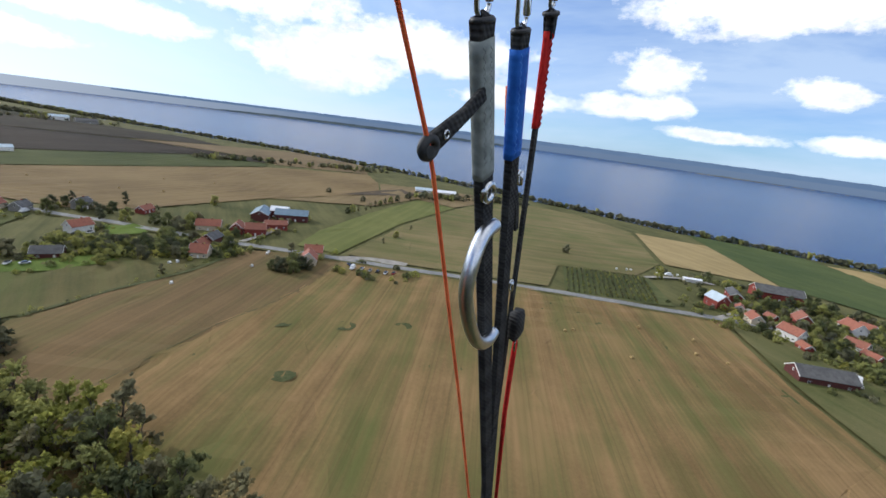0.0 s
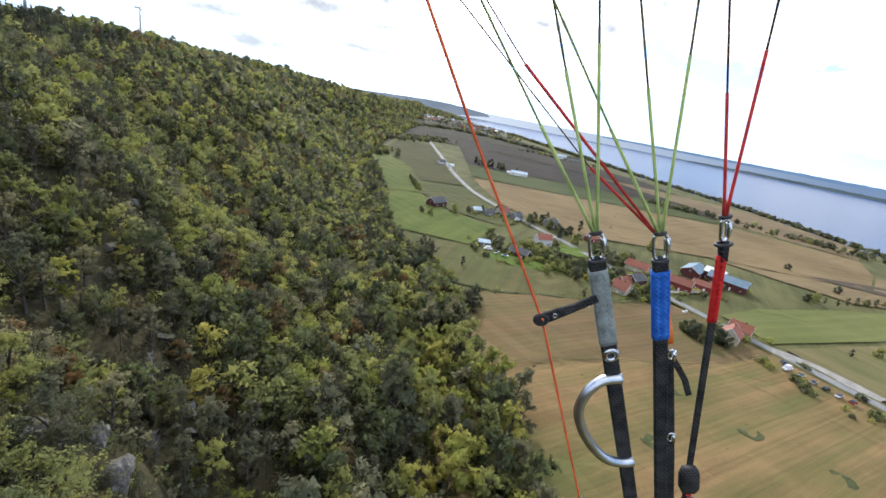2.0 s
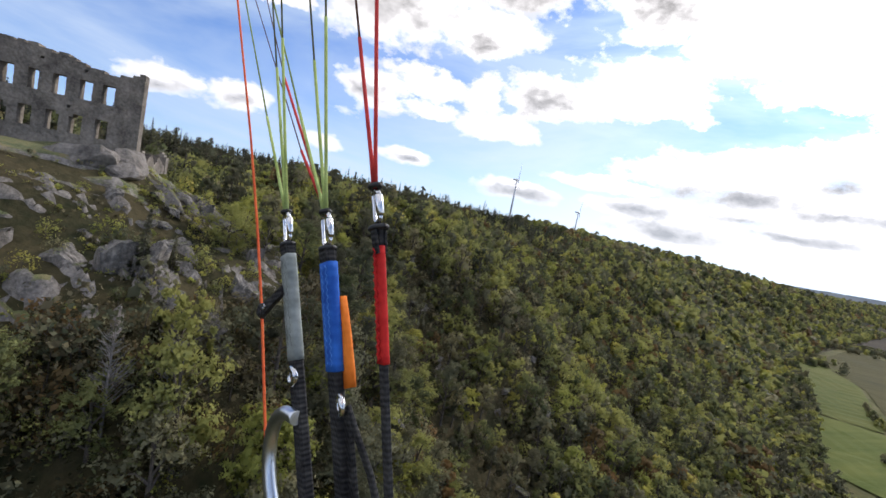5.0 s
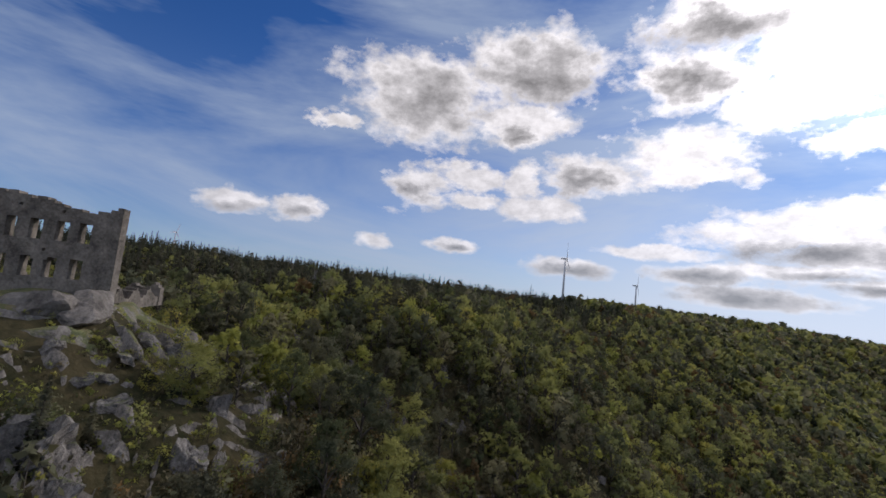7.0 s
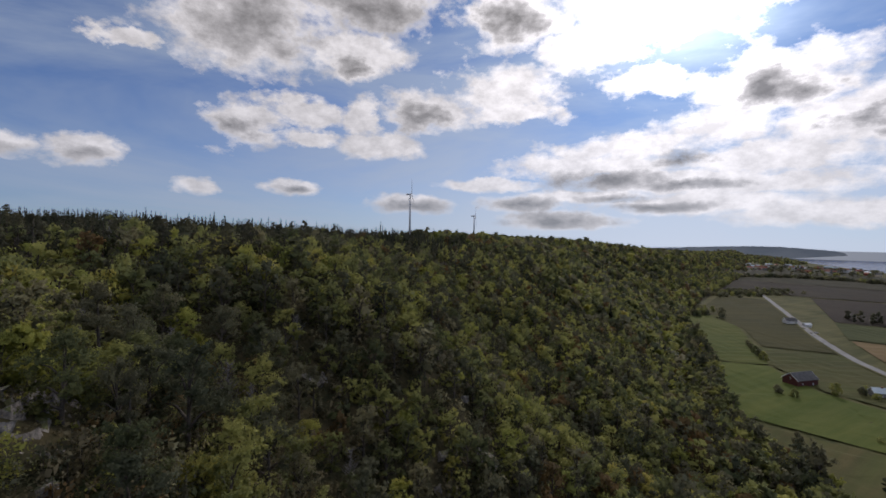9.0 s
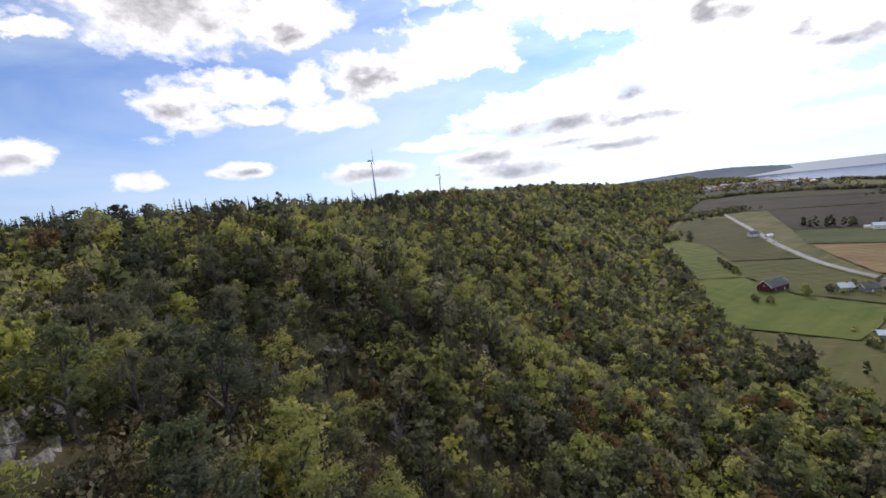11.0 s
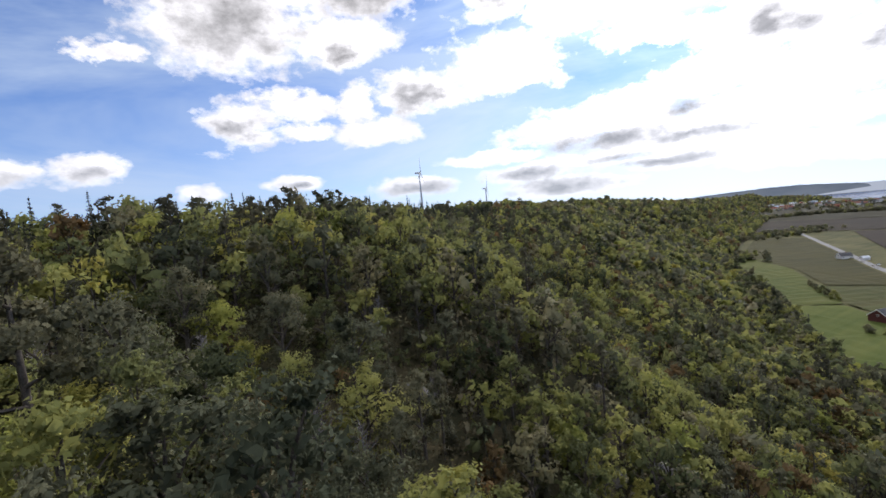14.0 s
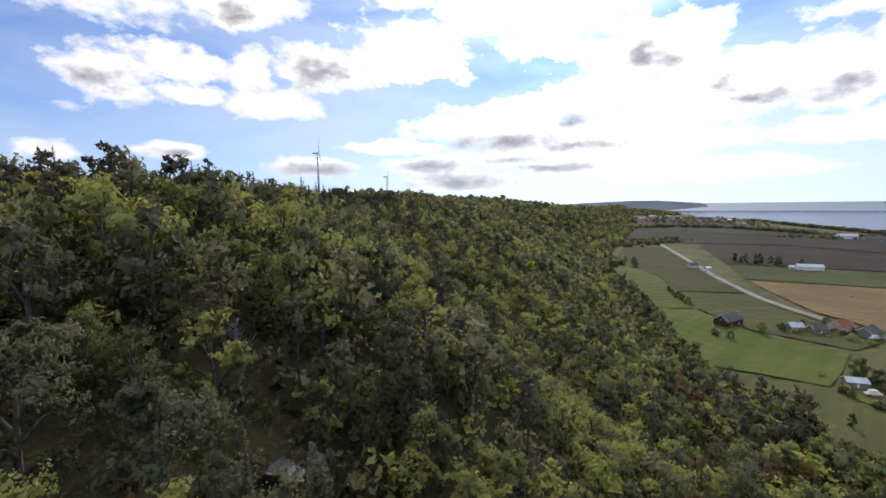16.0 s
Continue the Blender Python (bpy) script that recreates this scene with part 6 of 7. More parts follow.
def house(name, x, y, turn, length, width, eaves, pitch, wall, roof, label, windows=3, chimney=True, door=True, category="house", group="houses of the village", white_gable=False):
    """A gabled building: walls with gables, two roof slopes with overhang, windows, door, chimney."""
    root = tagged(new(name), label, category, group)
    root.matrix_basis = pose(x, y, float(land(x, y)) + 0.3, 0, 0, turn)
    ridge = eaves + width / 2 * math.tan(radians(pitch))
    lx, wy = length / 2, width / 2
    bm = bmesh.new()
    base = [bm.verts.new(c) for c in ((-lx, -wy, -0.8), (lx, -wy, -0.8), (lx, wy, -0.8), (-lx, wy, -0.8))]
    tops = [bm.verts.new(c) for c in ((-lx, -wy, eaves), (lx, -wy, eaves), (lx, wy, eaves), (-lx, wy, eaves))]
    r0, r1 = bm.verts.new((-lx, 0, ridge)), bm.verts.new((lx, 0, ridge))
    for f in ((base[0], base[1], tops[1], tops[0]), (base[2], base[3], tops[3], tops[2]), (base[1], base[2], tops[2], r1, tops[1]), (base[3], base[0], tops[0], r0, tops[3]),
              (tops[0], tops[1], r1, r0), (tops[2], tops[3], r0, r1), base[::-1]):
        bm.faces.new(f)
    part("wall", bm, wall, root)
    slope = math.hypot(wy + 0.45, ridge - eaves + 0.45 * math.tan(radians(pitch)))
    bm = bmesh.new()
    box(bm, -lx - 0.5, 0, 0.02, lx + 0.5, slope + 0.02, 0.24)
    side = part("roof_slope", bm, roof, root)
    side.matrix_basis = pose(0, 0, ridge + 0.03, -pitch, 0, 0)
    share(side, "roof_slope", root, pose(0, 0, ridge + 0.03, 0, 0, 180) @ pose(0, 0, 0, -pitch, 0, 0))
    bm = bmesh.new()
    box(bm, -lx - 0.52, -0.18, ridge + 0.16, lx + 0.52, 0.18, ridge + 0.33)
    part("ridge_cap", bm, roof, root)
    for gx in (-lx - 0.52, lx + 0.44):
        for sgn in (1, -1):
            bm = bmesh.new()
            box(bm, gx, 0.0, -0.12, gx + 0.08, slope, 0.28)
            part("bargeboard", bm, M_TRIM, root).matrix_basis = pose(0, 0, ridge + 0.03, 0, 0, 0 if sgn > 0 else 180) @ pose(0, 0, 0, -pitch, 0, 0)
    for sgn in (-1, 1):
        for k in range(windows):
            wx = -lx + length * (k + 0.5) / windows
            if door and sgn < 0 and k == windows // 2:
                bm = bmesh.new()
                box(bm, wx - 0.55, -wy - 0.06, -0.2, wx + 0.55, -wy + 0.02, 1.95)
                part("door", bm, M_TRIM, root)
                continue
            m = pose(wx, sgn * wy, min(1.5, eaves * 0.55), 0, 0, 0 if sgn > 0 else 180)
            w = share(FRAME, "window", root, m)
            share(PANE, "pane", w, Matrix())
    for sgn in (-1, 1):
        if windows:
            m = pose(sgn * lx, 0, eaves + 0.5, 0, 0, -90 * sgn)
            w = share(FRAME, "window", root, m)
            share(PANE, "pane", w, Matrix())
    if chimney:
        bm = bmesh.new()
        box(bm, length * 0.12, -0.35, ridge - 0.8, length * 0.12 + 0.7, 0.35, ridge + 0.95)
        box(bm, length * 0.12 - 0.06, -0.41, ridge + 0.95, length * 0.12 + 0.76, 0.41, ridge + 1.08)
        part("chimney", bm, M_BRICK, root)
    return root


# the farm and hamlet by the crossroads
house("barn", 385, 9, 55, 11, 10, 5.0, 35, M_RED, M_METAL, "red barn with a pale metal roof", 2, False, category="barn")
house("barn", 418, 4, 20, 17, 8, 3.6, 30, M_RED, M_SLATE, "long red barn with a grey roof", 3, False, category="barn")
house("barn", 452, -18, -62, 32, 13, 5.5, 32, M_RED, M_SLATE, "large red barn with a dark grey roof", 5, False, category="barn")
house("barn", 480, -100, -62, 26, 12, 4.6, 28, M_RED, M_METAL, "red barn with a pale sheet metal roof", 4, False, category="barn")
house("barn", 313, -48, -55, 26, 11, 3.8, 32, M_DARKRED, M_SLATE, "old barn with a broad dark roof", 3, False, category="barn")
house("barn", 335, -90, -55, 24, 11, 4.0, 34, M_DARKRED, M_SLATE, "dark-roofed barn with a red gable", 3, False, category="barn")
house("cottage", 373, -14, 30, 10, 7, 3.2, 40, M_CREAM, M_TILE, "cream cottage with an orange tile roof")
house("cottage", 366, -33, 60, 12, 8, 4.4, 40, M_WHITE, M_TILE, "white house with an orange tile roof")
house("shed", 352, -40, 40, 7, 5, 2.4, 35, M_RED, M_TILE, "small red outbuilding with orange tiles", 1, False)
house("house", 398, -36, 20, 11, 9, 5.2, 42, M_RED, M_OLDTILE, "red two-storey house with an old tile roof")
house("house", 412, -60, 35, 12, 9, 5.8, 42, M_WHITE, M_TILE, "tall white house with orange tile roof")
house("shed", 433, -68, 70, 8, 6, 3.0, 38, M_CREAM, M_TILE, "outbuilding with a bright orange roof", 1, False)
house("shed", 389, -4, 10, 7, 5, 2.6, 38, M_CREAM, M_TILE, "small garden house with orange tiles", 1, False)
house("shed", 391, -21, 60, 6, 5, 2.4, 36, M_RED, M_OLDTILE, "red shed with a tile roof", 1, False)
house("cottage", 386, -62, 70, 10, 7, 3.2, 40, M_WHITE, M_OLDTILE, "white cottage with a worn tile roof")
house("shed", 374, -68, 60, 8, 5, 2.6, 36, M_RED, M_TILE, "red shed with an orange roof", 1, False)
house("cottage", 360, -79, 50, 9, 7, 3.4, 42, M_DARKRED, M_SLATE, "dark cottage with a slate roof")
house("shed", 369, -98, 50, 7, 5, 2.6, 36, M_RED, M_TILE, "red shed with an orange tile roof", 1, False)
house("greenhouse", 430, 34, -55, 13, 3.5, 2.2, 20, M_WHITE, M_WHITEROOF, "long white shed by the planted rows", 0, False, False, "shed")
# houses along the road
house("barn", 3, 365, 62, 19, 10, 4.0, 38, M_DARKRED, M_SLATE, "dark red barn with a grey roof in the fields", 2, False, category="barn", group="barns of the plain")
house("cottage", 41, 372, 30, 8, 6, 2.8, 38, M_GREYWALL, M_METAL, "grey cottage with a pale metal roof")
house("cottage", 53, 371, 30, 9, 6, 3.0, 38, M_GREYWALL, M_SLATE, "grey cottage with a dark roof")
house("house", 66, 384, 50, 12, 8, 4.6, 40, M_CREAM, M_OLDTILE, "cream house with an old tile roof by the road")
house("house", 79, 376, 50, 10, 8, 3.6, 38, M_GREYWALL, M_SLATE, "grey house with dark roof by the road")
house("house", 100, 312, 25, 13, 8, 4.0, 40, M_WHITE, M_TILE, "white house with an orange tile roof and garden")
house("house", 112, 377, 40, 11, 8, 5.0, 38, M_GREYWALL, M_SLATE, "grey-blue two-storey house behind trees")
house("cottage", 146, 354, 40, 12, 7, 3.0, 36, M_RED, M_OLDTILE, "low red cottage beyond the road")
house("house", 170, 294, -30, 16, 9, 3.8, 38, M_CREAM, M_TILE, "cream house with a long orange tile roof")
house("house", 184, 279, 55, 11, 8, 4.8, 40, M_RED, M_OLDTILE, "red wooden house with white-framed windows")
house("house", 193, 270, -30, 14, 8, 5.0, 40, M_RED, M_OLDTILE, "long red wooden house with a tile roof")
house("barn", 219, 315, 55, 24, 13, 5.0, 26, M_DARKRED, M_BLUEROOF, "big barn with a blue-grey metal roof", 4, False, category="barn")
house("barn", 239, 302, -35, 26, 14, 5.0, 26, M_DARKRED, M_BLUEROOF, "big barn wing with blue-grey metal roof", 4, False, category="barn")
house("barn", 234, 313, -35, 14, 12, 6.2, 24, M_DARKRED, M_WHITEROOF, "barn hall with a bright white metal roof", 3, False, category="barn")
house("barn", 213, 279, -25, 16, 8, 3.8, 32, M_RED, M_OLDTILE, "red stable beside the big barn", 3, False, category="barn")
house("house", 158, 256, 40, 12, 8, 5.4, 38, M_DARKRED, M_SLATE, "dark red two-storey house with white windows")
house("cottage", 149, 250, 40, 9, 7, 3.2, 42, M_RED, M_OLDTILE, "red cottage with a worn tile roof")
house("cottage", 144, 236, -40, 10, 8, 3.6, 45, M_CREAM, M_TILE, "cream cottage with steep orange roof")
house("house", 193, 198, 55, 11, 9, 4.2, 44, M_CREAM, M_TILE, "cream house with steep orange tile roof by the road")
house("house", 203, 209, -35, 11, 8, 4.0, 42, M_CREAM, M_TILE, "cream house wing with orange tile roof")
house("shed", 80, 265, -20, 13, 8, 3.0, 36, M_DARKRED, M_SLATE, "dark red shed with grey roof in the meadow", 2, False, category="shed")
house("shed", 54, 274, 15, 8, 6, 2.4, 24, M_GREYWALL, M_METAL, "grey shed with a pale metal roof", 1, False, category="shed")
# far farms
house("barn", 86, 692, 10, 26, 12, 4.5, 26, M_WHITE, M_METAL, "white barn with pale metal roof in the fields", 3, False, category="barn", group="barns of the plain")
house("shed", 70, 696, 10, 7, 6, 3.0, 26, M_WHITE, M_WHITEROOF, "small white shed in the fields", 1, False, category="shed", group="barns of the plain")
house("farmhouse", 213, 1250, 10, 34, 14, 8.0, 30, M_WHITE, M_METAL, "large white farmhouse by the lake", 4, category="house")
house("barn", 258, 1240, 5, 40, 16, 6.0, 26, M_GREYWALL, M_SLATE, "long grey barn by the lake farm", 4, False, category="barn", group="barns of the plain")
house("barn", 500, 400, -40, 30, 12, 4.0, 22, M_WHITE, M_METAL, "white farm shed by the tree belt", 3, False, category="barn", group="barns of the plain")
house("barn", 516, 378, -40, 32, 12, 4.0, 22, M_WHITE, M_WHITEROOF, "long white farm shed by the tree belt", 3, False, category="barn", group="barns of the plain")
house("cottage", -37, 650, 40, 12, 8, 3.4, 38, M_WHITE, M_SLATE, "white cottage beside the far road")
house("shed", -20, 640, 40, 7, 5, 2.6, 30, M_WHITE, M_WHITEROOF, "white shed beside the far road", 1, False, category="shed")
for ob in (PANE, FRAME):
    bpy.data.objects.remove(ob)


# the little town at the foot of the far ridge
town_rng = random.Random(9)
for k in range(46):
    tx, ty = town_rng.uniform(-330, 60), town_rng.uniform(1950, 2450)
    tx -= (ty - 1950) * 0.25
    sizes = town_rng.uniform(12, 30), town_rng.uniform(9, 14), town_rng.uniform(4, 9)
    bm = bmesh.new()
    box(bm, -sizes[0] / 2, -sizes[1] / 2, -2, sizes[0] / 2, sizes[1] / 2, sizes[2])
    root = tagged(new("town_house"), "small far town house seen through haze", "house", "houses of the far town")
    root.matrix_basis = pose(tx, ty, float(land(tx, ty)), 0, 0, town_rng.uniform(0, 180))
    part("wall", bm, town_rng.choice([M_WHITE, M_CREAM, M_RED, M_GREYWALL]), root)
    bm = bmesh.new()
    hx, hy, hz = sizes[0] / 2 + 0.4, sizes[1] / 2 + 0.4, sizes[2]
    v = [bm.verts.new(c) for c in ((-hx, -hy, hz), (hx, -hy, hz), (hx, hy, hz), (-hx, hy, hz), (-hx, 0, hz + hy * 0.7), (hx, 0, hz + hy * 0.7))]
    for f in ((0, 1, 5, 4), (2, 3, 4, 5), (1, 2, 5), (3, 0, 4), (3, 2, 1, 0)):
        bm.faces.new([v[i] for i in f])
    part("roof", bm, town_rng.choice([M_TILE, M_OLDTILE, M_SLATE, M_METAL]), root)


# ---- bales, vehicles ----
M_STRAW = surface("straw_bale", (0.26, 0.18, 0.075), (0.42, 0.31, 0.14), 2.5, 0.95, bump=0.6)
M_WRAP = surface("white_bale_wrap", (0.72, 0.73, 0.73), (0.84, 0.85, 0.85), 1.5, 0.35, bump=0.1)


def bale(name, x, y, turn, mat, label, group):
    bm = bmesh.new()
    tube(bm, [(-0.62, 0, 0), (-0.58, 0, 0), (0, 0, 0), (0.58, 0, 0), (0.62, 0, 0)], [0.66, 0.76, 0.78, 0.76, 0.66], 20)
    for v in bm.verts:
        v.co += Vector((0, 0, 0.02 * noise.noise(v.co * 3)))
    ob = part(name, bm, mat)
    ob.matrix_basis = pose(x, y, float(land(x, y)) + 1.15, 0, 0, turn)
    return tagged(ob, label, "bale", group)


for k, (x, y) in enumerate([(292, 29), (303, 4), (286, -1), (290, -14), (253, 19), (256, 50), (251, 52), (240, 470), (150, 450), (120, 480), (200, 500), (260, 520), (310, 540), (180, 430), (95, 520)]):
    bale("straw_bale", x, y, k * 37, M_STRAW, "round straw bale lying on the stubble", "straw bales")
for k, (x, y) in enumerate([(118, 200), (161, 206), (179, 224), (181, 226), (126, 230), (130, 230), (398, 82), (404, 76), (408, 74), (421, 58), (436, 46)]):
    bale("wrapped_bale", x, y, k * 53, M_WRAP, "white plastic-wrapped round bale in the field", "wrapped bales")

M_TYRE = surface("tyre_rubber", (0.012, 0.012, 0.012), (0.03, 0.03, 0.03), 4.0, 0.8, bump=0.0)
PAINTS = {c: surface(c + "_car_paint", tuple(v * 0.9 for v in rgb), rgb, 1.0, 0.3, 0.1, bump=0.0) for c, rgb in
          (("white", (0.8, 0.8, 0.8)), ("silver", (0.5, 0.51, 0.52)), ("black", (0.02, 0.02, 0.022)), ("red", (0.35, 0.03, 0.03)), ("blue", (0.05, 0.09, 0.22)))}


def car(x, y, turn, colour, kind="car"):
    root = tagged(new(kind), f"{colour} parked {kind} on gravel", kind, "parked vehicles")
    root.matrix_basis = pose(x, y, float(land(x, y)) + 1.1, 0, 0, turn)
    ln, w, hb, ht = (4.5, 1.8, 0.95, 1.5) if kind == "car" else (6.2, 2.2, 1.1, 2.5)
    bm = bmesh.new()
    box(bm, -ln / 2, -w / 2, 0.3, ln / 2, w / 2, hb)
    bmesh.ops.bevel(bm, geom=bm.edges[:], offset=0.12, segments=2, affect="EDGES")
    part("body", bm, PAINTS[colour], root)
    bm = bmesh.new()
    v = box(bm, -ln * 0.33, -w * 0.46, hb - 0.02, ln * 0.30, w * 0.46, ht)
    for q in v[4:]:
        q.co.x *= 0.72
        q.co.y *= 0.86
    part("cabin", bm, M_GLASS if kind == "car" else PAINTS[colour], root)
    wheel = None
    for sx in (-0.31, 0.31):
        for sy in (-0.5, 0.5):
            m = pose(ln * sx, w * sy, 0.32)
            if wheel is None:
                bm = bmesh.new()
                tube(bm, [(0, -0.11, 0), (0, 0.11, 0)], 0.32, 14)
                wheel = part("wheel", bm, M_TYRE, root)
                wheel.matrix_basis = m
            else:
                share(wheel, "wheel", root, m)
    return root


for x, y, a, c, k in ((210, 176, 30, "white", "caravan"), (214, 172, 30, "white", "car"), (217, 168, 35, "silver", "car"), (220, 164, 30, "black", "car"), (223, 160, 32, "white", "car"), (226, 156, 30, "red", "car"),
                      (212, 182, 80, "blue", "car"), (58, 262, 20, "white", "caravan"), (64, 257, 60, "white", "car"), (70, 254, 10, "silver", "car"), (104, 304, 15, "white", "car"), (97, 303, 20, "black", "car"),
                      (425, 50, -50, "white", "caravan"), (80, 369, 40, "white", "caravan"), (-8, 594, -65, "white", "car"), (452, -88, 20, "white", "car"), (446, -94, 20, "silver", "car"), (330, -62, 0, "white", "caravan"), (322, -62, 15, "white", "car")):
    car(x, y, a, c, k)


# ---- trees and hedges of the plain ----
trng = np.random.default_rng(77)
GARDEN = []
for k in range(4):
    tr, cr = broadleaf(400 + k, 8.5, 3.9, 500, 0.54, 0.06, 6, True, 0.35)
    GARDEN.append(plant("garden_tree", tr, cr, M_BARK, M_LEAF_DARK if k < 1 else M_LEAF, "leafy garden tree on the plain", "tree", "trees of the plain"))
tr, cr = broadleaf(410, 11.0, 2.6, 460, 0.52, 0.05, 6, True, 0.35)
GARDEN.append(plant("poplar_tree", tr, cr, M_BARK, M_LEAF_DARK, "slender dark poplar standing in the fields", "tree", "trees of the plain"))
SPOTS = [(202, 369, 1, 1.0), (344, 407, 0, .8), (301, 309, 1, .75), (309, 312, 2, .8), (318, 315, 4, .5), (328, 316, 4, .55), (338, 321, 4, .6), (349, 327, 4, .6), (361, 333, 1, .7), (372, 338, 4, .6), (384, 343, 1, .75), (398, 347, 0, .8), (287, 223, 1, .7), (266, 214, 4, .45),
         (318, 238, 4, .4), (400, 128, 0, .85), (182, 196, 1, 1.1), (174, 199, 0, .8), (168, 196, 1, .7), (186, 186, 0, .7), (178, 190, 2, .75), (190, 214, 4, .9), (142, 317, 2, 1.0), (160, 300, 1, 1.2), (166, 304, 0, 1.1), (140, 382, 4, .95), (58, 287, 1, 1.1), (64, 284, 0, .9), (118, 215, 4, .55), (141, 281, 2, .9), (83, 388, 0, .8),
         (16, 236, 4, .9), (44, 222, 4, .55), (97, 390, 0, .9), (104, 386, 1, .9), (110, 366, 2, 1.0), (118, 362, 0, 1.0), (126, 356, 1, 1.0), (60, 392, 0, .8), (46, 380, 1, .7), (34, 366, 0, .6), (22, 352, 1, .9), (-4, 330, 0, .7), (4, 328, 1, .6), (-46, 470, 0, .6), (-41, 455, 0, .6), (-36, 443, 1, .7), (-31, 430, 0, .7), (-26, 420, 1, .8),
         (178, 268, 2, .8), (198, 288, 1, .7), (206, 262, 0, .6), (226, 284, 0, .6), (352, 352, 0, .8), (110, 400, 4, .8), (184, 190, 0, 1.0), (176, 186, 1, .9), (192, 192, 2, .8), (171, 191, 0, .9), (150, 294, 0, 1.3), (148, 306, 1, 1.1), (136, 276, 1, 1.0), (128, 330, 1, .9), (116, 340, 0, .8), (92, 372, 1, .9), (70, 380, 0, .9), (75, 268, 0, 1.0), (56, 280, 1, 1.2)]
for k in range(120):
    a = trng.uniform(0, 1)
    x, y = 86 + 76 * a + trng.normal() * 8, 274 - 28 * a + trng.normal() * 9
    SPOTS.append((x, y, int(trng.integers(0, 4)), trng.uniform(0.45, 0.95)))
for k in range(170):
    x, y = trng.uniform(335, 470), 0
    t = (x - 335) / 135
    y = -75 + 85 * t * (1 - t) * 1.2 + trng.normal() * 26
    if y < 20:
        SPOTS.append((x, y, int(trng.integers(0, 4)), trng.uniform(0.5, 0.95)))
for k in range(14):
    SPOTS.append((trng.uniform(-30, 95), 735 + trng.normal() * 10, 4, trng.uniform(0.8, 1.3)))
BUILT = [(o.matrix_basis.translation.x, o.matrix_basis.translation.y) for o in scene.objects if o.parent is None and o.get("category") in ("house", "barn", "shed", "car", "caravan")]
first = set()
for x, y, k, s in SPOTS:
    if any(math.hypot(x - bx, y - by) < 7.0 for bx, by in BUILT):
        continue
    m = pose(x, y, float(land(x, y)) + 0.3, 0, 0, trng.uniform(0, 360)) @ Matrix.Diagonal((s, s, s * trng.uniform(0.9, 1.15), 1))
    if k in first:
        o = copy_thing(GARDEN[k], m)
        o.matrix_basis = m
    else:
        first.add(k)
        GARDEN[k].matrix_basis = m

# belts of trees: along the shore, at the road's end, beside the white sheds
belt = []
for y in np.arange(-500, 2300, 5.0):
    xs = np.interp(y, SHORE_Y, SHORE_X)
    for _ in range(2):
        belt.append((xs - trng.uniform(2, 15), y + trng.uniform(-5, 5)))
for k in range(60):
    belt.append((lambda t: (430 + 190 * t + trng.normal() * 9, 372 - 70 * t + trng.normal() * 8))(trng.uniform(0, 1)))
for k in range(90):
    t = trng.uniform(0, 1)
    belt.append((300 + 290 * t + trng.normal() * 6, 690 - 90 * t + trng.normal() * 10))
for k in range(160):
    t = trng.uniform(0, 1)
    belt.append((-190 + 90 * t + trng.normal() * 14, 900 + 160 * t + trng.normal() * 25))
for k in range(70):
    belt.append((-150 + trng.normal() * 16, 640 + trng.normal() * 22))
for k in range(260):
    t = trng.uniform(0, 1)
    belt.append((-260 + 560 * t, 1480 + 120 * math.sin(t * 5) + trng.normal() * 14))
for k in range(220):
    belt.append((trng.uniform(-420, 120), trng.uniform(1800, 2500)))
for k in range(46):
    belt.append((200 + trng.normal() * 60, 1250 + trng.normal() * 14))
belt = np.array(belt)
BELT = [(*broadleaf(240 + k, 8.5, 5.0, 30, 1.8, 0.0, 3, False, 0.3), 0, (2, 2, 5, 2, 1)[k]) for k in range(5)]
woods("tree_belt", belt, BELT, trng.uniform(0.65, 1.05, len(belt)) * np.where(belt[:, 1] > 1400, 1.3, 1.0), WOOD_MATS, "dark belt of trees along shore and fields", trng)

# shrubs on the knoll and along the hedge
shrubs = []
for k in range(260):
    a, r = trng.uniform(-1.2, 2.9), 11 + 27 * trng.uniform(0, 1) ** 0.7
    shrubs.append((RUIN[0] + r * math.cos(a), RUIN[1] + r * math.sin(a)))
for x, y, spread in ((23, 0, 3.2), (30, -17, 3.5), (27, -9, 4.0)):
    shrubs += [(x + spread * trng.normal(), y + spread * trng.normal()) for _ in range(45)]
for k in range(60):
    t = trng.uniform(0, 1)
    shrubs.append((62 + 110 * t + trng.normal(), 190 + 46 * t + trng.normal()))
shrubs = np.array(shrubs)
HEATH = [(*broadleaf(560 + k, 2.4, 1.6, 170, 0.12, 0.05, 3, False), 0, (1, 3, 2, 1)[k]) for k in range(4)]
woods("shrubs", shrubs, HEATH, trng.uniform(0.35, 0.85, len(shrubs)), WOOD_MATS, "low green and brown shrubs between the rocks", trng, "shrubs")

# tufts of grass on the ledges of the knoll
tufts = np.stack([RUIN[0] + trng.uniform(-8, 36, 3000), RUIN[1] + trng.uniform(-22, 30, 3000)], 1)
tuft_r = np.hypot(tufts[:, 0] - RUIN[0], tufts[:, 1] - RUIN[1])
tufts = tufts[(tuft_r > 9) & (tuft_r < 34) & (wobble(tufts[:, 0], tufts[:, 1], 5, 9.0) > -0.25)]
TUFT = [(*broadleaf(580 + k, 0.30, 0.34, 16, 0.075, 0.0, 3, False, 0.8), 0, (3, 1, 6)[k]) for k in range(3)]
woods("grass_tufts", tufts, TUFT, trng.uniform(0.6, 1.3, len(tufts)), WOOD_MATS, "tufts of dry and green grass on the rock ledges", trng, "grass")

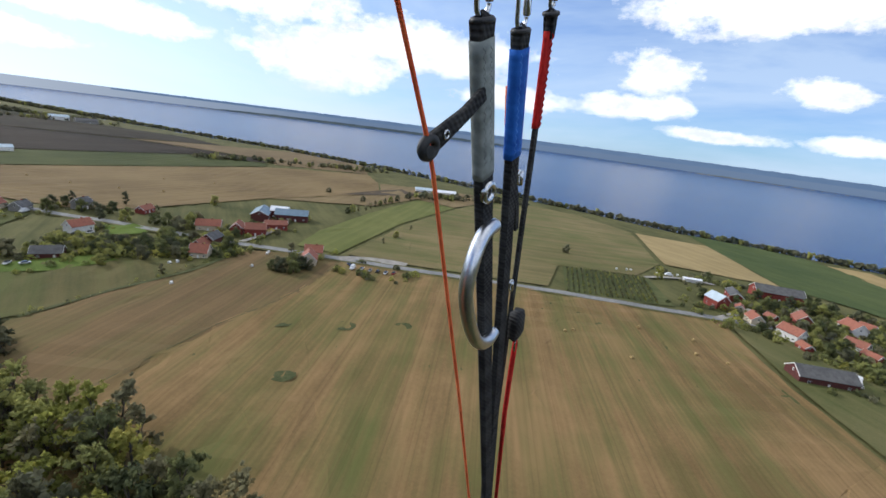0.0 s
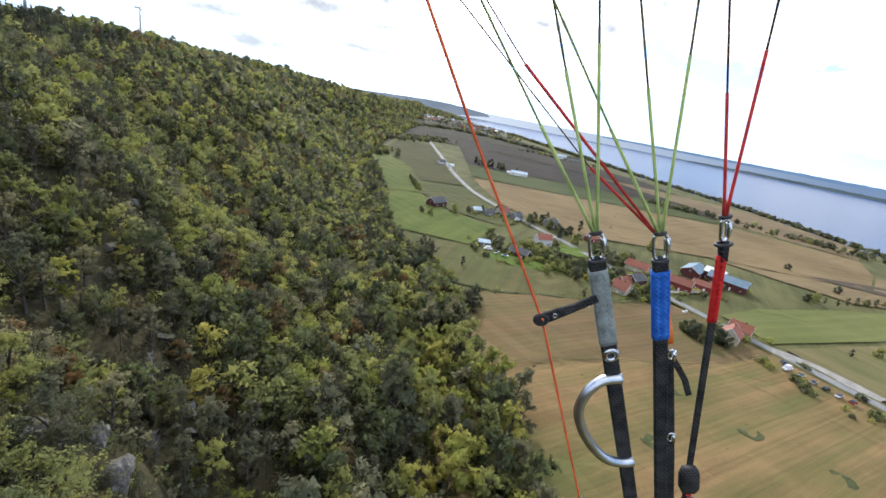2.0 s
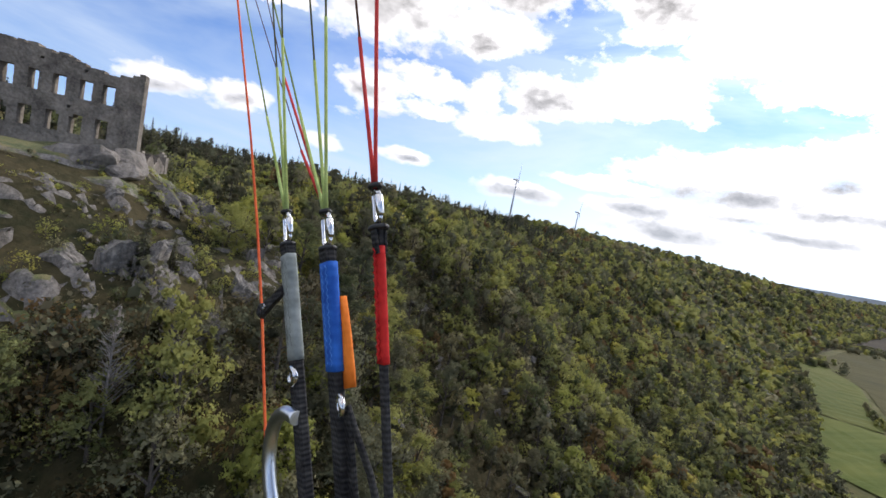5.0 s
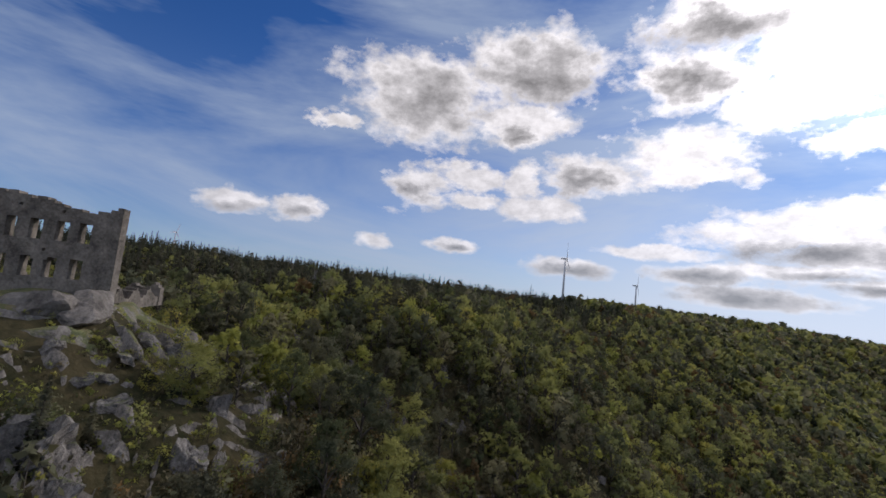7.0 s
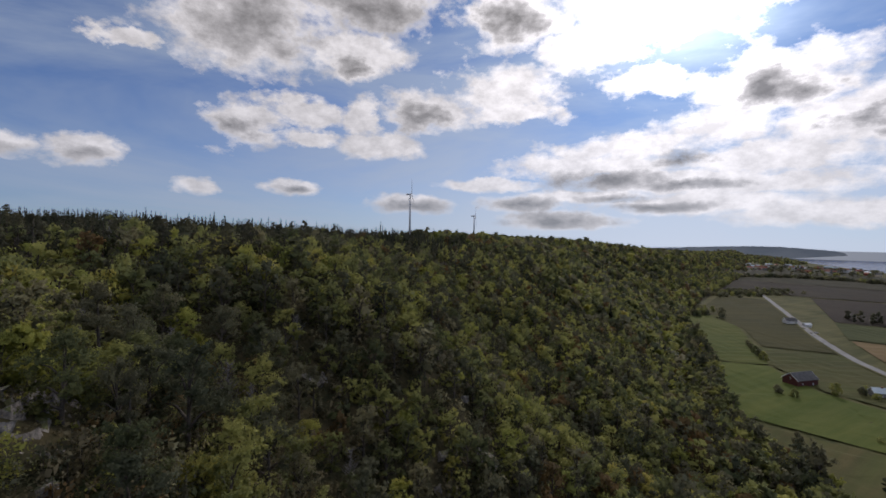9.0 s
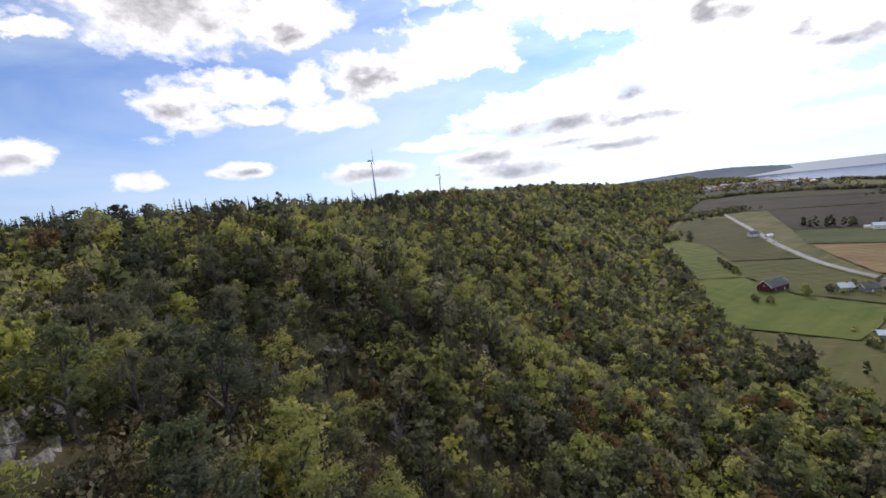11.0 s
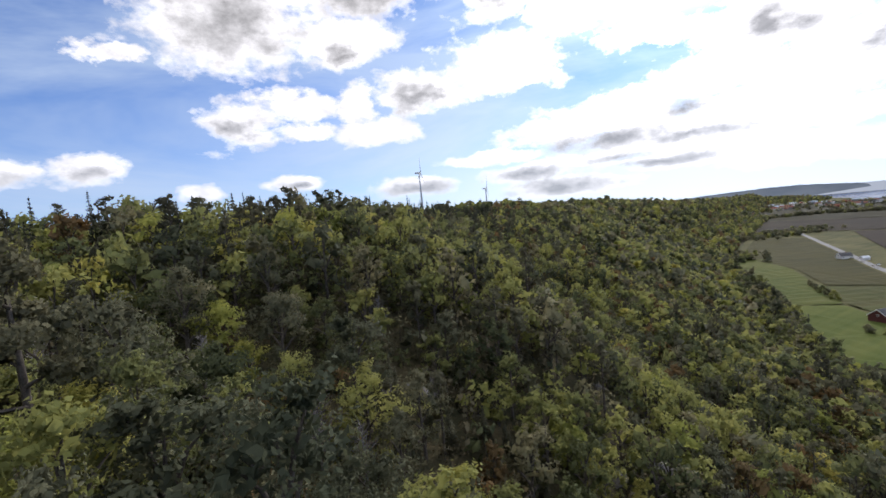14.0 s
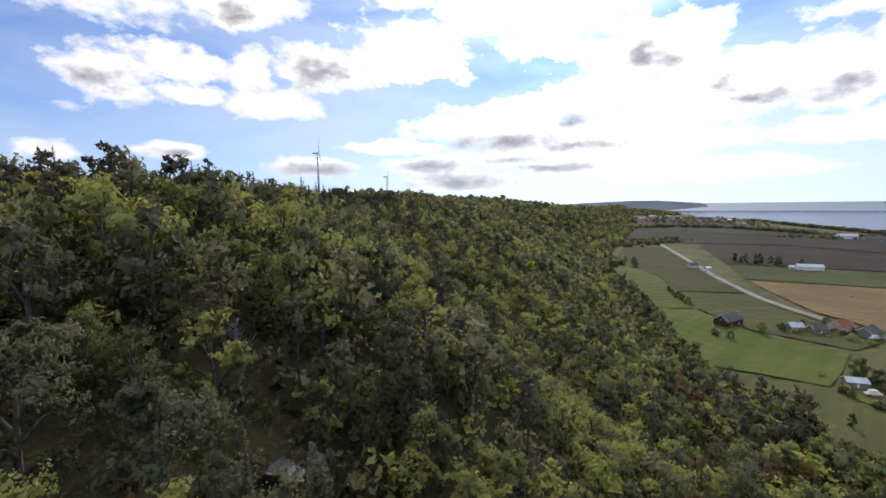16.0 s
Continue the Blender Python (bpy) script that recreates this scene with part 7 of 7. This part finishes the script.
# garden shrubs between the houses
green_things = []
for bx, by in BUILT:
    if by < 420 and bx > 20:
        for _ in range(7):
            a, r = trng.uniform(0, 6.28), trng.uniform(8, 16)
            green_things.append((bx + r * math.cos(a), by + r * math.sin(a)))
for k in range(380):
    a = trng.uniform(0, 1)
    green_things.append((84 + 84 * a + trng.normal() * 9, 276 - 30 * a + trng.normal() * 9))
for k in range(320):
    green_things.append((trng.uniform(345, 465), trng.normal() * 34 - 45))
green_things = np.array(green_things)
away_from_walls = np.array([min(math.hypot(x - bx, y - by) for bx, by in BUILT) > 7.5 for x, y in green_things])
near_road = np.array([min(math.hypot(x - rx, y - ry) for rx, ry in ROAD) > 8 for x, y in green_things])
green_things = green_things[away_from_walls & near_road]
woods("garden_shrubs", green_things, [(*broadleaf(540 + k, 3.6, 2.5, 60, 0.55, 0.02, 3, False, 0.3), 0, (1, 2, 1, 3)[k]) for k in range(4)], trng.uniform(0.6, 1.3, len(green_things)), WOOD_MATS, "dense garden shrubs between the houses", trng, "shrubs")

# planted rows in the orchard plot
rows = []
p0, p1, p2 = Vector((358, 107, 0)), Vector((398, 60, 0)), Vector((308, 81, 0))
for i in range(17):
    a = p0.lerp(p1, (i + 0.5) / 17)
    for j in range(44):
        q = a + (p2 - p0) * ((j + 0.4) / 44)
        rows.append((q.x + trng.normal() * 0.2, q.y + trng.normal() * 0.2))
rows = np.array(rows)
ROWBUSH = [(*broadleaf(520 + k, 2.4, 0.75, 30, 0.42, 0.05, 3, False), 0, (1, 2)[k]) for k in range(2)]
woods("orchard_rows", rows, ROWBUSH, trng.uniform(0.7, 0.95, len(rows)), WOOD_MATS, "straight rows of low fruit bushes", trng, "bushes")

# bare, darker spots of weeds on the stubble
M_WEED = surface("weed_patch", (0.040, 0.050, 0.018), (0.085, 0.088, 0.034), 0.6, bump=0.6)
for x, y, s in ((141, 133, 6), (162, 116, 7), (184, 101, 6), (122, 96, 6)):
    outline = [(x + s * (1.3 * math.cos(a) * 0.5 + 0.3 * math.sin(a)) * (1 + 0.2 * noise.noise((x, a * 2, 0))), y + s * (0.55 * math.sin(a) - 0.35 * math.cos(a)) * (1 + 0.2 * noise.noise((y, a * 2, 5)))) for a in [2 * math.pi * k / 18 for k in range(18)]]
    sheet("weed_patch", outline, M_WEED, 0.62, "dark weedy spot left in the stubble", 3.0)
